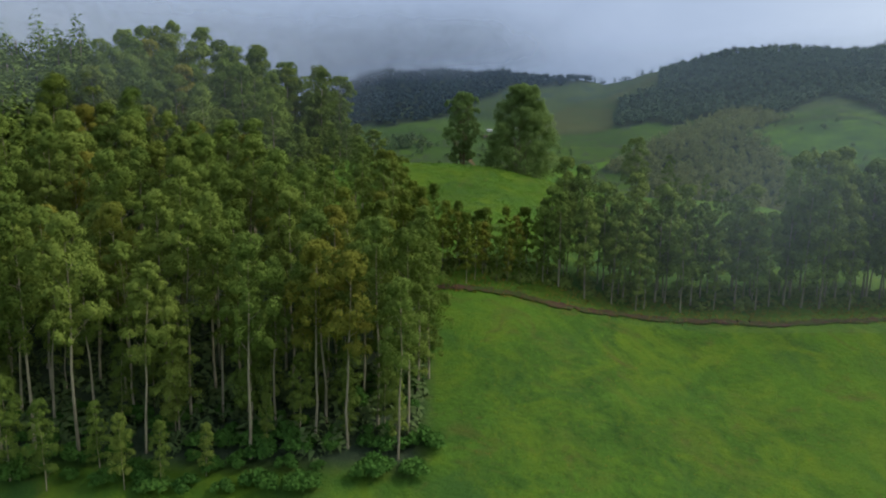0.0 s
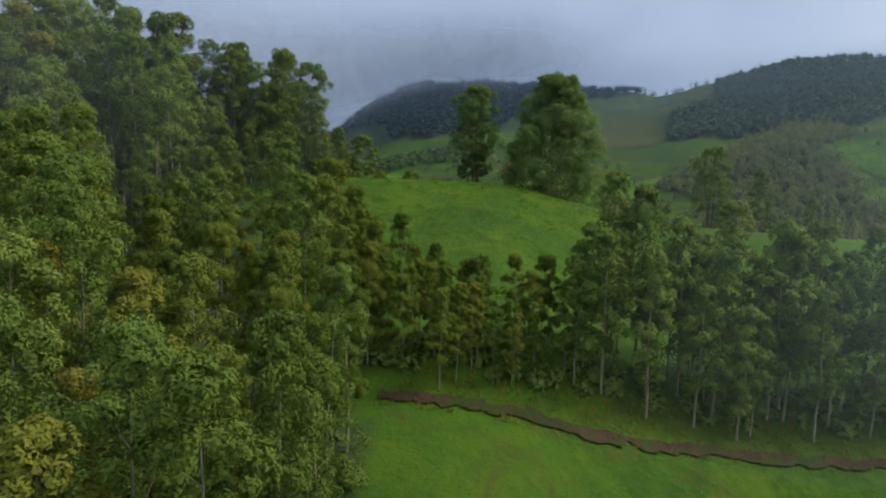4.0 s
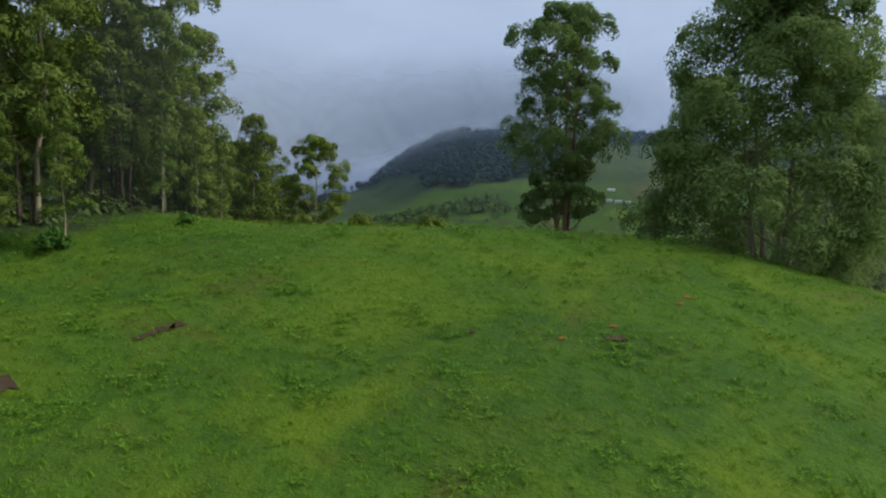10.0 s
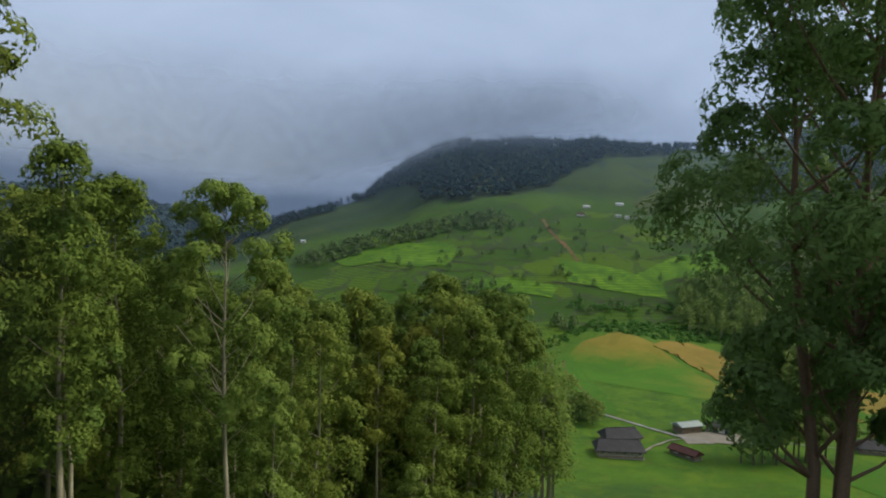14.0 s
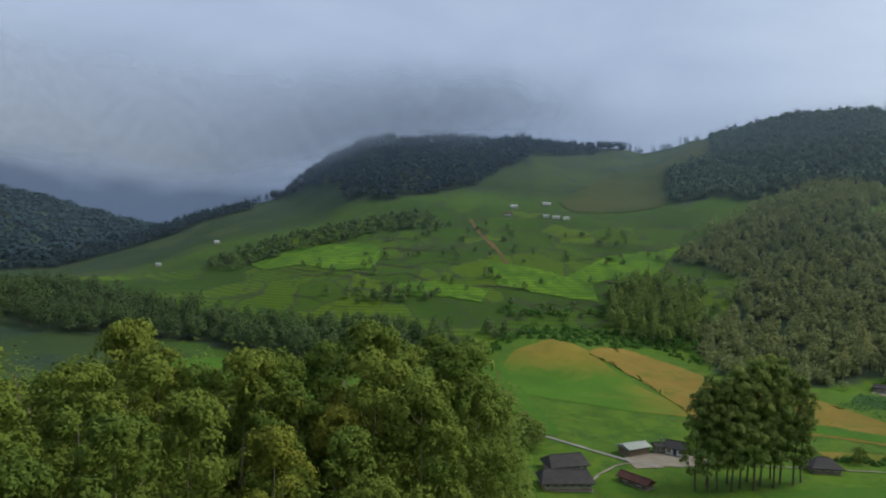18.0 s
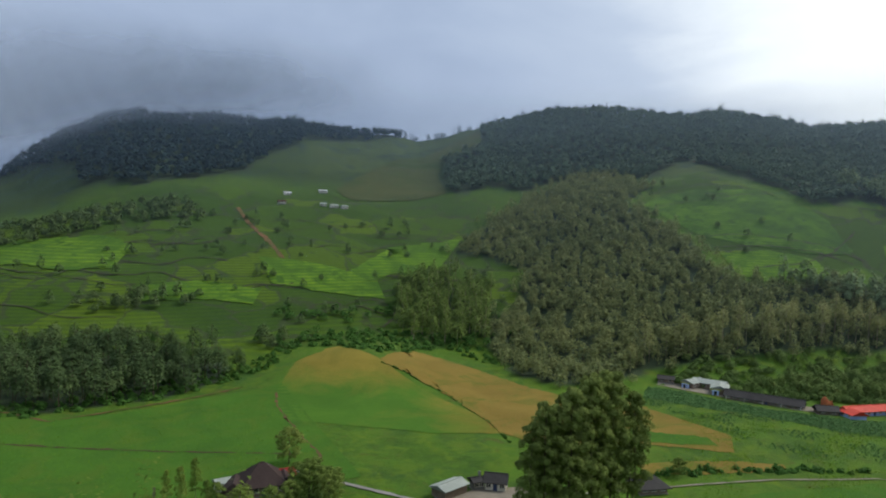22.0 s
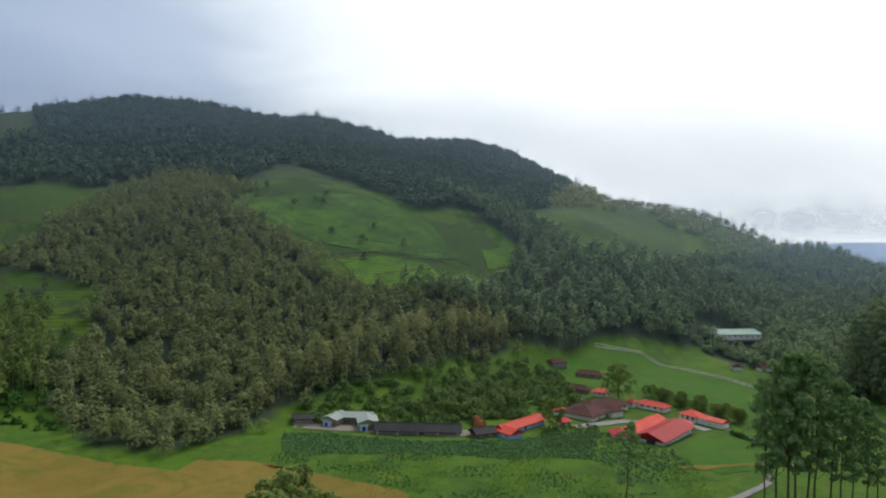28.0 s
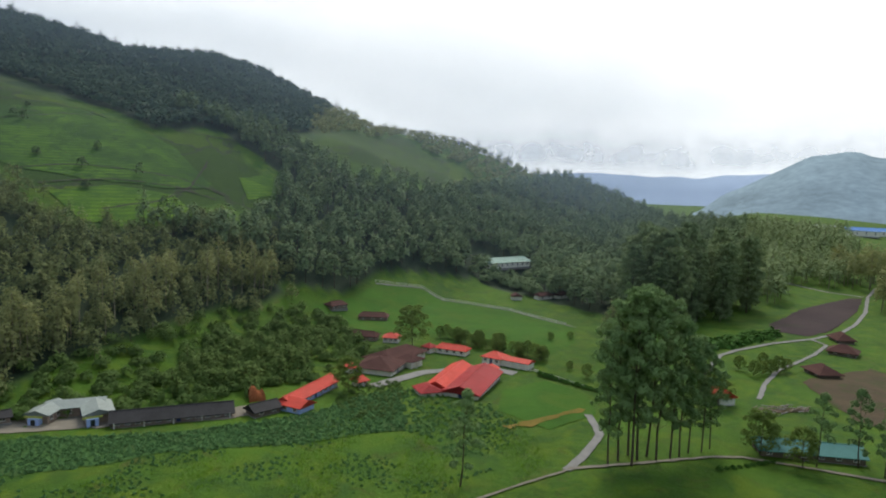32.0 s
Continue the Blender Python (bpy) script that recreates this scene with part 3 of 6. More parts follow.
def blotch(nt, col, other, scale, at, soft=0.08):
    mask = ramp(nt, noise_node(nt, scale, 7, 0.65, 0.8), [(at - soft, (0, 0, 0)), (at + soft, (1, 1, 1))])
    return mix(nt, mask, col, other)


def plots(nt, scale):
    """Irregular plots: a random value for each, and a mask that is dark along the paths between them."""
    where = nt.nodes.new("ShaderNodeNewGeometry").outputs["Position"]
    bend = nt.nodes.new("ShaderNodeVectorMath")
    bend.operation = "MULTIPLY_ADD"
    n = node(nt, "ShaderNodeTexNoise", Scale=scale * 1.5, Detail=3.0)
    nt.links.new(where, n.inputs["Vector"])
    nt.links.new(n.outputs["Color"], bend.inputs[0])
    bend.inputs[1].default_value = (40, 40, 40)
    nt.links.new(where, bend.inputs[2])
    out = []
    for feature in ("F1", "DISTANCE_TO_EDGE"):
        v = node(nt, "ShaderNodeTexVoronoi", Scale=scale)
        v.feature = feature
        nt.links.new(bend.outputs[0], v.inputs["Vector"])
        out.append(v)
    sep = nt.nodes.new("ShaderNodeSeparateColor")
    nt.links.new(out[0].outputs["Color"], sep.inputs[0])
    return sep.outputs[0], ramp(nt, out[1].outputs["Distance"], [(0.016, (0.2, 0.2, 0.2)), (0.036, (1, 1, 1))])


def land_material():
    """Pasture, with tea slopes, rough upland and forest floor where the cover of the land says so."""
    m, nt, b = material("land_cover", 0.9, 0.12)
    grass, small = turf(nt, (0.024, 0.064, 0.008), (0.050, 0.118, 0.011), (0.088, 0.178, 0.016), 0.06, 1.1)
    tussock = ramp(nt, noise_node(nt, 0.45, 8, 0.72, 0.6), [(0.35, (0.48, 0.52, 0.54)), (0.5, (0.86, 0.82, 0.9)), (0.68, (1.10, 1.02, 1.0))])
    grass = mix(nt, 0.8, grass, tussock, "MULTIPLY")
    grass = blotch(nt, grass, (0.074, 0.112, 0.014), 0.10, 0.60)
    grass = blotch(nt, grass, (0.066, 0.074, 0.016), 0.4, 0.67, 0.07)
    grass = blotch(nt, grass, (0.066, 0.138, 0.010), 0.019, 0.55, 0.10)
    grass = blotch(nt, grass, (0.034, 0.084, 0.014), 0.055, 0.60, 0.08)
    grass = blotch(nt, grass, (0.090, 0.146, 0.010), 0.13, 0.58, 0.10)
    grass = blotch(nt, grass, (0.074, 0.078, 0.016), 0.17, 0.66, 0.09)
    tea, _ = turf(nt, (0.017, 0.045, 0.003), (0.034, 0.074, 0.003), (0.071, 0.126, 0.004), 0.020, 0.55)
    plot, hem = plots(nt, 0.025)
    tea = mix(nt, 0.38, tea, ramp(nt, plot, [(0.2, (0.026, 0.062, 0.007)), (0.5, (0.043, 0.089, 0.007)), (0.74, (0.077, 0.138, 0.007)), (0.92, (0.138, 0.206, 0.007))]))
    tea = blotch(nt, tea, (0.030, 0.060, 0.016), 0.09, 0.62, 0.05)
    level = nt.nodes.new("ShaderNodeSeparateXYZ")
    nt.links.new(nt.nodes.new("ShaderNodeNewGeometry").outputs["Position"], level.inputs[0])
    rows = nt.nodes.new("ShaderNodeMath")
    rows.operation = "MULTIPLY_ADD"
    nt.links.new(level.outputs[2], rows.inputs[0])
    rows.inputs[1].default_value = 5.2
    nt.links.new(noise_node(nt, 0.12, 3), rows.inputs[2])
    wave = nt.nodes.new("ShaderNodeMath")
    wave.operation = "SINE"
    nt.links.new(rows.outputs[0], wave.inputs[0])
    tea = mix(nt, ramp(nt, wave.outputs[0], [(0.0, (0.45, 0.45, 0.45)), (0.5, (0, 0, 0))]), tea, (0.020, 0.044, 0.010))
    tea = mix(nt, hem, (0.036, 0.050, 0.020), tea)
    upland, _ = turf(nt, (0.018, 0.038, 0.012), (0.030, 0.054, 0.015), (0.050, 0.070, 0.020), 0.012, 0.4)
    high_plot, high_hem = plots(nt, 0.011)
    upland = mix(nt, 0.5, upland, ramp(nt, high_plot, [(0.2, (0.020, 0.042, 0.016)), (0.6, (0.036, 0.062, 0.018)), (0.85, (0.058, 0.082, 0.022))]))
    upland = blotch(nt, upland, (0.026, 0.048, 0.026), 0.035, 0.56, 0.05)
    floor, _ = turf(nt, (0.022, 0.038, 0.020), (0.034, 0.052, 0.026), (0.048, 0.068, 0.032), 0.05, 0.8)
    a = nt.nodes.new("ShaderNodeAttribute")
    a.attribute_name = "cover"
    sep = nt.nodes.new("ShaderNodeSeparateColor")
    nt.links.new(a.outputs["Color"], sep.inputs[0])
    col = mix(nt, sep.outputs[0], grass, tea)
    col = mix(nt, sep.outputs[1], col, upland)
    col = mix(nt, sep.outputs[2], col, floor)
    nt.links.new(col, b.inputs["Base Color"])
    bump(nt, b, mix(nt, 0.5, small, noise_node(nt, 0.5, 6, 0.65)), 0.8, 0.7)
    return m


TEA_EAST = [(350, 720), (411, 736), (413, 685), (403, 638), (390, 592), (414, 600), (435, 570), (417, 551), (413, 527), (379, 508), (360, 511), (362, 530), (336, 530), (300, 527), (284, 538), (285, 557), (298, 587), (304, 620), (306, 655), (296, 678)]
TEA_FAR = [(526, 556), (631, 585), (770, 583), (722, 547), (710, 512), (699, 474), (575, 484), (558, 497), (519, 515), (485, 535)]
DRY_UPLAND = [(318, 1040), (290, 955), (240, 957), (205, 826), (110, 800), (100, 850), (180, 960)]
HILL_FOREST = [(123, 526), (139, 568), (158, 568), (186, 621), (169, 650), (150, 656), (202, 715), (266, 775), (320, 808), (352, 800), (352, 724), (298, 682), (300, 640), (296, 600), (279, 560), (276, 540), (299, 522), (335, 523), (352, 506), (341, 474), (310, 467), (272, 472), (242, 472), (215, 472), (184, 474), (152, 462), (130, 460), (118, 478)]
LOWER_FOREST = [(-340, 520), (-200, 492), (-120, 496), (-79, 476), (-58, 457), (-22, 472), (-4, 490), (2, 505), (-6, 514), (-36, 518), (-78, 524), (-146, 548), (-340, 600)]
WOOD_WEST = [(0, 65), (-0.5, 70), (-1, 80), (-2.5, 96), (-6, 106), (-14, 118), (-24, 135), (-30, 150), (-120, 150), (-120, 56), (-40, 63), (-14, 65)]
WOOD_NORTH = [(-90, 178), (-30, 178), (-16, 186), (-10, 205), (-6, 225), (-3, 240), (2, 254), (4, 275), (0, 295), (-8, 315), (-30, 318), (-90, 312)]
WOOD_CREST = [(-90, 152), (-34, 152), (-24, 158), (-22, 172), (-30, 178), (-90, 178)]
EAST_WOODS = [(290, 530), (330, 475), (352, 452), (396, 452), (453, 414), (400, 348), (385, 318), (430, 292), (520, 300), (560, 262), (640, 250), (880, 215), (880, 420), (700, 462), (560, 476), (486, 500), (486, 560), (450, 640), (432, 530), (351, 506)]
MOUNTAIN_FOREST = [(-262, 1080), (-205, 1035), (-125, 927), (-110, 852), (-60, 826), (-21, 848), (24, 874), (34, 909), (94, 1010), (164, 1055), (230, 1088)] + ring(12, -26, 812, 813)[:14]
RIDGE_FOREST = [(316, 1040), (290, 954), (240, 956), (221, 911), (206, 826), (216, 808), (240, 822), (266, 795), (331, 813), (372, 752), (428, 786), (440, 740), (429, 700), (422, 654), (406, 608), (440, 588), (468, 571), (534, 572), (690, 640)] + ring(64, 20.5, 812, 813)[:14]


def cover(x, y):
    dx, dy = x - HEART[0], y - HEART[1]
    r, b = np.hypot(dx, dy), np.degrees(np.arctan2(dx, dy))
    foot = flank(b, 1)
    north = smooth(-85, -60, b) * (1 - smooth(60, 70, b))
    tea = smooth(foot + 5, foot + 30, r) * (1 - smooth(470, 560, r)) * smooth(-52, -42, b) * (1 - smooth(22, 30, b))
    tea = np.maximum(tea, np.maximum(inside(TEA_EAST, x, y), inside(TEA_FAR, x, y)))
    upland = np.maximum(smooth(470, 560, r), smooth(foot, foot + 40, r) * (1 - smooth(-52, -42, b))) * north * (1 - tea)
    wood = np.zeros_like(x)
    for poly in (HILL_FOREST, LOWER_FOREST, WOOD_WEST, WOOD_NORTH, WOOD_CREST, EAST_WOODS, MOUNTAIN_FOREST, RIDGE_FOREST):
        wood = np.maximum(wood, inside(poly, x, y))
    wood = np.maximum(wood, smooth(680, 730, r) * (1 - smooth(-31, -27, b)) * smooth(-80, -70, b))
    wood = wood * (1 - inside(TEA_EAST, x, y)) * (1 - inside(TEA_FAR, x, y)) * (1 - inside(DRY_UPLAND, x, y))
    return tea, upland, wood


v, f = ground_sheet()
land = new("ground", joined("ground", v, f, land_material(), True))
tagged(land, "green pasture, tea slopes and forest floor of a mountain valley", "ground", kind="structure")
paint = land.data.color_attributes.new("cover", "FLOAT_COLOR", "POINT")
paint.data.foreach_set("color", np.stack([*cover(v[:, 0], v[:, 1]), np.ones(len(v))], 1).astype(np.float32).ravel())


def field_material(name, low, mid, high, other, at=0.58, scale=0.04):
    m, nt, b = material(name, 0.92, 0.1)
    col, small = turf(nt, low, mid, high, scale, 1.2)
    col = blotch(nt, col, other, scale * 1.7, at, 0.08)
    nt.links.new(col, b.inputs["Base Color"])
    bump(nt, b, small, 0.6, 0.25)
    return m


HAY = field_material("dry_hay_field", (0.135, 0.096, 0.019), (0.184, 0.129, 0.026), (0.234, 0.162, 0.034), (0.108, 0.116, 0.017))


def knoll_material():
    """Dry on the crown of the knoll, green towards its foot, with a ragged border."""
    m, nt, b = material("dry_and_green_knoll", 0.92, 0.1)
    dry, small = turf(nt, (0.110, 0.108, 0.014), (0.175, 0.142, 0.022), (0.240, 0.175, 0.030), 0.06, 1.2)
    wet, _ = turf(nt, (0.038, 0.100, 0.010), (0.054, 0.130, 0.012), (0.075, 0.160, 0.014), 0.04, 1.2)
    where = nt.nodes.new("ShaderNodeSeparateXYZ")
    nt.links.new(nt.nodes.new("ShaderNodeNewGeometry").outputs["Position"], where.inputs[0])
    up = nt.nodes.new("ShaderNodeMapRange")
    up.inputs[1].default_value, up.inputs[2].default_value = -57.8, -50.8
    nt.links.new(where.outputs[2], up.inputs[0])
    edge = nt.nodes.new("ShaderNodeMapRange")
    edge.inputs[1].default_value, edge.inputs[2].default_value, edge.inputs[4].default_value = 56.0, 80.0, 0.55
    nt.links.new(where.outputs[0], edge.inputs[0])
    dryness = nt.nodes.new("ShaderNodeMath")
    dryness.operation = "ADD"
    nt.links.new(up.outputs[0], dryness.inputs[0])
    nt.links.new(edge.outputs[0], dryness.inputs[1])
    mask = mix(nt, 0.5, dryness.outputs[0], noise_node(nt, 0.05, 7, 0.68, 1.2))
    nt.links.new(mix(nt, ramp(nt, mask, [(0.28, (0, 0, 0)), (0.58, (1, 1, 1))]), wet, dry), b.inputs["Base Color"])
    bump(nt, b, small, 0.6, 0.25)
    return m


KNOLL = knoll_material()
DIRT = worn("dirt_road", (0.20, 0.175, 0.13), 0.95, 1.0, 0.3)
BRIGHT = field_material("bright_meadow", (0.028, 0.078, 0.009), (0.044, 0.116, 0.011), (0.066, 0.152, 0.013), (0.062, 0.118, 0.012), 0.56, 0.05)
CROP = field_material("dark_crop_ground", (0.034, 0.085, 0.022), (0.048, 0.110, 0.026), (0.066, 0.135, 0.030), (0.050, 0.080, 0.024))
PLOUGHED = field_material("ploughed_soil", (0.040, 0.028, 0.028), (0.055, 0.038, 0.036), (0.075, 0.052, 0.046), (0.045, 0.05, 0.025), 0.66)
GULLY = field_material("gully_earth", (0.085, 0.060, 0.028), (0.130, 0.075, 0.036), (0.175, 0.085, 0.040), (0.06, 0.08, 0.02), 0.55, 0.06)
GULLY_DARK = field_material("red_brown_bank", (0.040, 0.028, 0.018), (0.066, 0.038, 0.024), (0.095, 0.052, 0.032), (0.040, 0.062, 0.014), 0.50, 0.25)
LITTER = field_material("brown_litter", (0.060, 0.045, 0.028), (0.085, 0.062, 0.036), (0.115, 0.085, 0.046), (0.05, 0.07, 0.018), 0.6, 0.1)


def cover_piece(ob, label, category):
    return tagged(ob, label, category, kind="structure")


cover_piece(patch([(18, 476), (27, 501), (46, 513), (59, 492)], [(10, 440), (30, 428), (60, 414), (88, 410)], "field", KNOLL, 0.12, 3, 0.4), "knoll of dry yellow grass fading to green", "field")
cover_piece(patch([(60, 492), (80, 519), (93, 514), (106, 490), (114, 464), (122, 446), (130, 450), (140, 438), (146, 418), (152, 394)], [(60, 486), (68, 478), (75, 464), (79, 444), (80, 430), (79, 414), (84, 402), (98, 396), (116, 392), (140, 380)], "field", HAY, 0.15, 2.5, 0.5), "mown hay-coloured field below the forest", "field")
cover_piece(patch([(104, 376), (118, 376), (132, 374), (148, 369)], [(103, 369), (118, 366), (132, 365), (146, 366)], "field", HAY, 0.14, 2, 0.4), "narrow strip of dry grass", "field")
cover_piece(patch([(96, 414), (112, 410), (128, 402), (142, 394)], [(90, 404), (108, 398), (124, 391), (140, 386)], "field", BRIGHT, 0.24, 2, 0.6), "green strip left in the hay field", "field")
cover_piece(patch([(-126, 466), (-99, 477), (-77, 471), (-54, 450), (-37, 453), (-4, 470), (19, 477)], [(-110, 390), (-60, 376), (-15, 376), (30, 385)], "meadow", BRIGHT, 0.12, 4, 0.4), "smooth bright green meadow on the valley floor", "meadow")
cover_piece(patch([(70, 343), (120, 352), (170, 352)], [(100, 300), (140, 300), (180, 310)], "meadow", BRIGHT, 0.12, 4, 0.5), "bright green meadow beside the farm track", "meadow")
cover_piece(patch([(322, 456), (345, 449), (375, 447), (397, 430), (383, 380), (357, 347)], [(316, 440), (308, 420), (314, 398), (309, 375), (296, 350), (322, 342)], "meadow", BRIGHT, 0.14, 4, 0.4), "bright green meadow behind the farm", "meadow")
cover_piece(patch([(232, 353), (252, 356), (268, 346)], [(222, 338), (240, 328), (258, 332)], "meadow", BRIGHT, 0.14, 2, 0.2), "rounded bright green lawn beside the barn", "meadow")
cover_piece(patch([(163, 454), (174, 447), (182, 432), (190, 418), (199, 409), (210, 397), (228, 391), (242, 384)], [(151, 440), (158, 432), (165, 424), (178, 414), (187, 400), (193, 388), (202, 380), (208, 370)], "crop_field", CROP, 0.14, 3, 0.6), "belt of dark green leafy crop below the sheds", "field")
cover_piece(patch([(384, 264), (403, 262), (455, 240), (508, 204)], [(377, 251), (396, 238), (463, 211), (512, 196)], "ploughed_field", PLOUGHED, 0.16, 4, 0.3), "dark ploughed field", "field")
cover_piece(patch([(262, 262), (300, 268), (330, 240)], [(250, 250), (275, 236), (300, 220)], "cleared_ground", LITTER, 0.15, 4, 0.6), "brown cleared ground with scattered litter", "field")
cover_piece(patch([(-1, 100.4), (5, 100), (11, 99.8), (17, 99.2), (22, 99.8), (28, 101.8), (35, 102.8), (42, 104), (51, 104.6), (66, 107.6), (84, 111.5)], [(-1, 99.3), (5, 98.8), (11, 98.5), (17, 97.8), (22, 98.3), (28, 100.4), (35, 101.3), (42, 102.7), (51, 103.1), (66, 106.2), (84, 110.4)], "ditch", GULLY_DARK, 0.2, 0.8, 0.26), "bare red-brown earth bank under a row of trees", "ditch")
cover_piece(strip([(-16.5, 132.0), (-17.0, 134.6), (-17.5, 137.5), (-17.5, 139.9), (-16.5, 141.8)], 1.0, "trampled_path", SOIL, 0.05, 0.45, 0.2), "worn brown earth track in the grass", "path")
cover_piece(strip([(-14.1, 145.4), (-13.4, 146.5), (-12.7, 147.3)], 0.5, "trampled_path", SOIL, 0.05, 0.35, 0.13), "bare earth patch in the grass", "path")
cover_piece(strip([(12, 756), (18, 722), (24, 690), (34, 640)], 3.2, "gully", GULLY, 0.3, 5, 0.5), "red earth gully down the tea slope", "gully")

DRY_SLOPE = field_material("dry_upland_grass", (0.036, 0.052, 0.016), (0.052, 0.064, 0.020), (0.070, 0.076, 0.025), (0.034, 0.058, 0.015), 0.55, 0.012)
cover_piece(patch([(316, 1036), (288, 956), (238, 954), (218, 905), (202, 826), (112, 802)], [(312, 1040), (250, 1000), (180, 955), (130, 890), (102, 850), (106, 806)], "dry_slope", DRY_SLOPE, 0.6, 9, 0.8), "brownish dry grass slope below the saddle", "field")

CLAY = field_material("orange_clay", (0.150, 0.070, 0.016), (0.210, 0.095, 0.020), (0.260, 0.130, 0.030), (0.090, 0.085, 0.020), 0.55, 0.9)
for x, y, l, w, mat, label in ((6.2, 147.8, 0.9, 0.45, SOIL, "bare dark soil in the grass"), (6.2, 149.0, 0.45, 0.22, CLAY, "small patch of yellow clay"), (3.9, 147.4, 0.3, 0.26, CLAY, "small patch of orange clay"), (10.3, 153.2, 0.5, 0.3, CLAY, "patch of orange clay in the grass"), (9.7, 152.3, 0.4, 0.25, CLAY, "patch of orange clay in the grass"), (0.0, 147.7, 0.5, 0.25, SOIL, "bare dark soil in the grass")):
    cover_piece(strip([(x - 0.5 * l, y - 0.1), (x - 0.2 * l, y + 0.08), (x + 0.2 * l, y - 0.04), (x + 0.5 * l, y + 0.1)], 0.9 * w, "bare_patch", mat, 0.04, 0.16, 0.06), label, "soil")

# tracks and roads
for line, width, mat, label in (
    ([(14, 392), (24, 382), (34, 373), (44, 364), (52, 360)], 1.3, CONCRETE, "pale farm track"),
    ([(29, 343), (34, 352), (41, 360), (50, 364), (64, 366), (80, 362), (103, 360), (136, 359), (165, 354), (177.8, 347), (186, 341), (198, 331.6), (202, 329.5)], 0.7, DIRT, "pale dirt road through the pasture"),
    ([(199, 331), (207, 328.6), (218, 326.6), (224, 326), (238, 330)], 2.0, CONCRETE, "pale concrete road"),
    ([(200, 330.5), (203, 325.5), (208.5, 317), (214, 309), (219, 301.5), (222, 294), (221, 280), (219, 262)], 1.1, DIRT, "pale road under the tall trees"),
    ([(268, 300), (300, 296), (326, 290), (338, 283), (356, 268), (373, 249), (394, 234), (421, 222), (463, 207), (517, 192), (560, 176)], 1.8, CONCRETE, "pale concrete road past the ploughed field"),
    ([(371, 251), (362, 247), (344, 255), (324, 266), (311, 273), (290, 280), (272, 284)], 1.4, CONCRETE, "pale concrete lane"),
    ([(566, 230), (546, 221), (526, 211), (517, 194)], 2.2, CONCRETE, "pale concrete road into the woods"),
    ([(376, 448), (398, 431), (392, 405), (384, 380), (358, 346)], 1.2, CONCRETE, "pale path along the meadow"),
    ([(240, 392), (262, 384), (276, 368), (272, 356)], 4.5, CONCRETE, "paved farmyard lane"),
):
    cover_piece(strip(line, width, "road", mat, 0.26, 2.5, 0.12), label, "road")
cover_piece(strip([(219, 348), (228, 341), (236, 336), (243, 332)], 2.4, "dry_verge", HAY, 0.22, 3, 0.5), "dry orange grass along the lawn", "verge")
for line, width, mat, label in (
    ([(-95, 477), (-74, 467), (-52, 448), (-41, 454), (-21, 465), (5, 479)], 1.1, GULLY, "low red earth bank along the meadow edge"),
    ([(16, 467), (15, 453), (18, 425), (22, 402), (20, 394)], 0.6, GULLY, "faint worn footpath over the meadow"),
    ([(-90, 440), (-50, 425), (-10, 412), (16, 404)], 0.7, SOIL, "dark ditch between two meadows"),
):
    cover_piece(strip(line, width, "footpath", mat, 0.22, 2.5, 0.35), label, "path")
def tea_material(name, low, mid, high, other):
    """Clipped tea: rows of bushes along the slope, lumpy, with darker gaps and patches."""
    m, nt, b = material(name, 0.92, 0.1)
    col, small = turf(nt, low, mid, high, 0.05, 0.7)
    col = blotch(nt, col, other, 0.035, 0.54, 0.10)
    col = blotch(nt, col, other, 0.14, 0.58, 0.06)
    level = nt.nodes.new("ShaderNodeSeparateXYZ")
    nt.links.new(nt.nodes.new("ShaderNodeNewGeometry").outputs["Position"], level.inputs[0])
    rows = nt.nodes.new("ShaderNodeMath")
    rows.operation = "MULTIPLY_ADD"
    nt.links.new(level.outputs[2], rows.inputs[0])
    rows.inputs[1].default_value = 4.4
    nt.links.new(noise_node(nt, 0.10, 4), rows.inputs[2])
    wave = nt.nodes.new("ShaderNodeMath")
    wave.operation = "SINE"
    nt.links.new(rows.outputs[0], wave.inputs[0])
    col = mix(nt, ramp(nt, wave.outputs[0], [(0.0, (0.6, 0.6, 0.6)), (0.55, (0, 0, 0))]), col, other)
    nt.links.new(col, b.inputs["Base Color"])
    bump(nt, b, mix(nt, 0.5, small, noise_node(nt, 0.8, 5, 0.6)), 0.9, 0.8)
    return m


TEA_BRIGHT = tea_material("fresh_tea_flush", (0.061, 0.134, 0.009), (0.103, 0.192, 0.011), (0.158, 0.262, 0.012), (0.041, 0.097, 0.011))
cover_piece(patch([(296, 570), (324, 561), (343, 542)], [(284, 540), (298, 528), (336, 523)], "tea_plot", TEA_BRIGHT, 0.4, 6, 0.6), "freshly sprouting yellow-green tea", "tea")
# Lighter green stands in for light on a slope turned from the sun.
TEA_LIT = tea_material("lightened_tea_slope", (0.042, 0.101, 0.010), (0.073, 0.151, 0.012), (0.120, 0.213, 0.013), (0.031, 0.073, 0.013))
cover_piece(patch([(310, 676), (340, 690), (368, 690), (404, 660), (400, 632)], [(306, 600), (318, 574), (346, 548), (372, 540), (392, 580)], "tea_plot", TEA_LIT, 0.35, 6, 0.8), "green tea slope, thin-cloud light put into its colour", "tea")
cover_piece(patch([(-148, 664), (-120, 688), (-71, 683), (-50, 663)], [(-130, 645), (-108, 638), (-80, 612), (-56, 622)], "tea_plot", TEA_BRIGHT, 0.5, 6, 1.2), "broad bright plot of yellow-green tea", "tea")
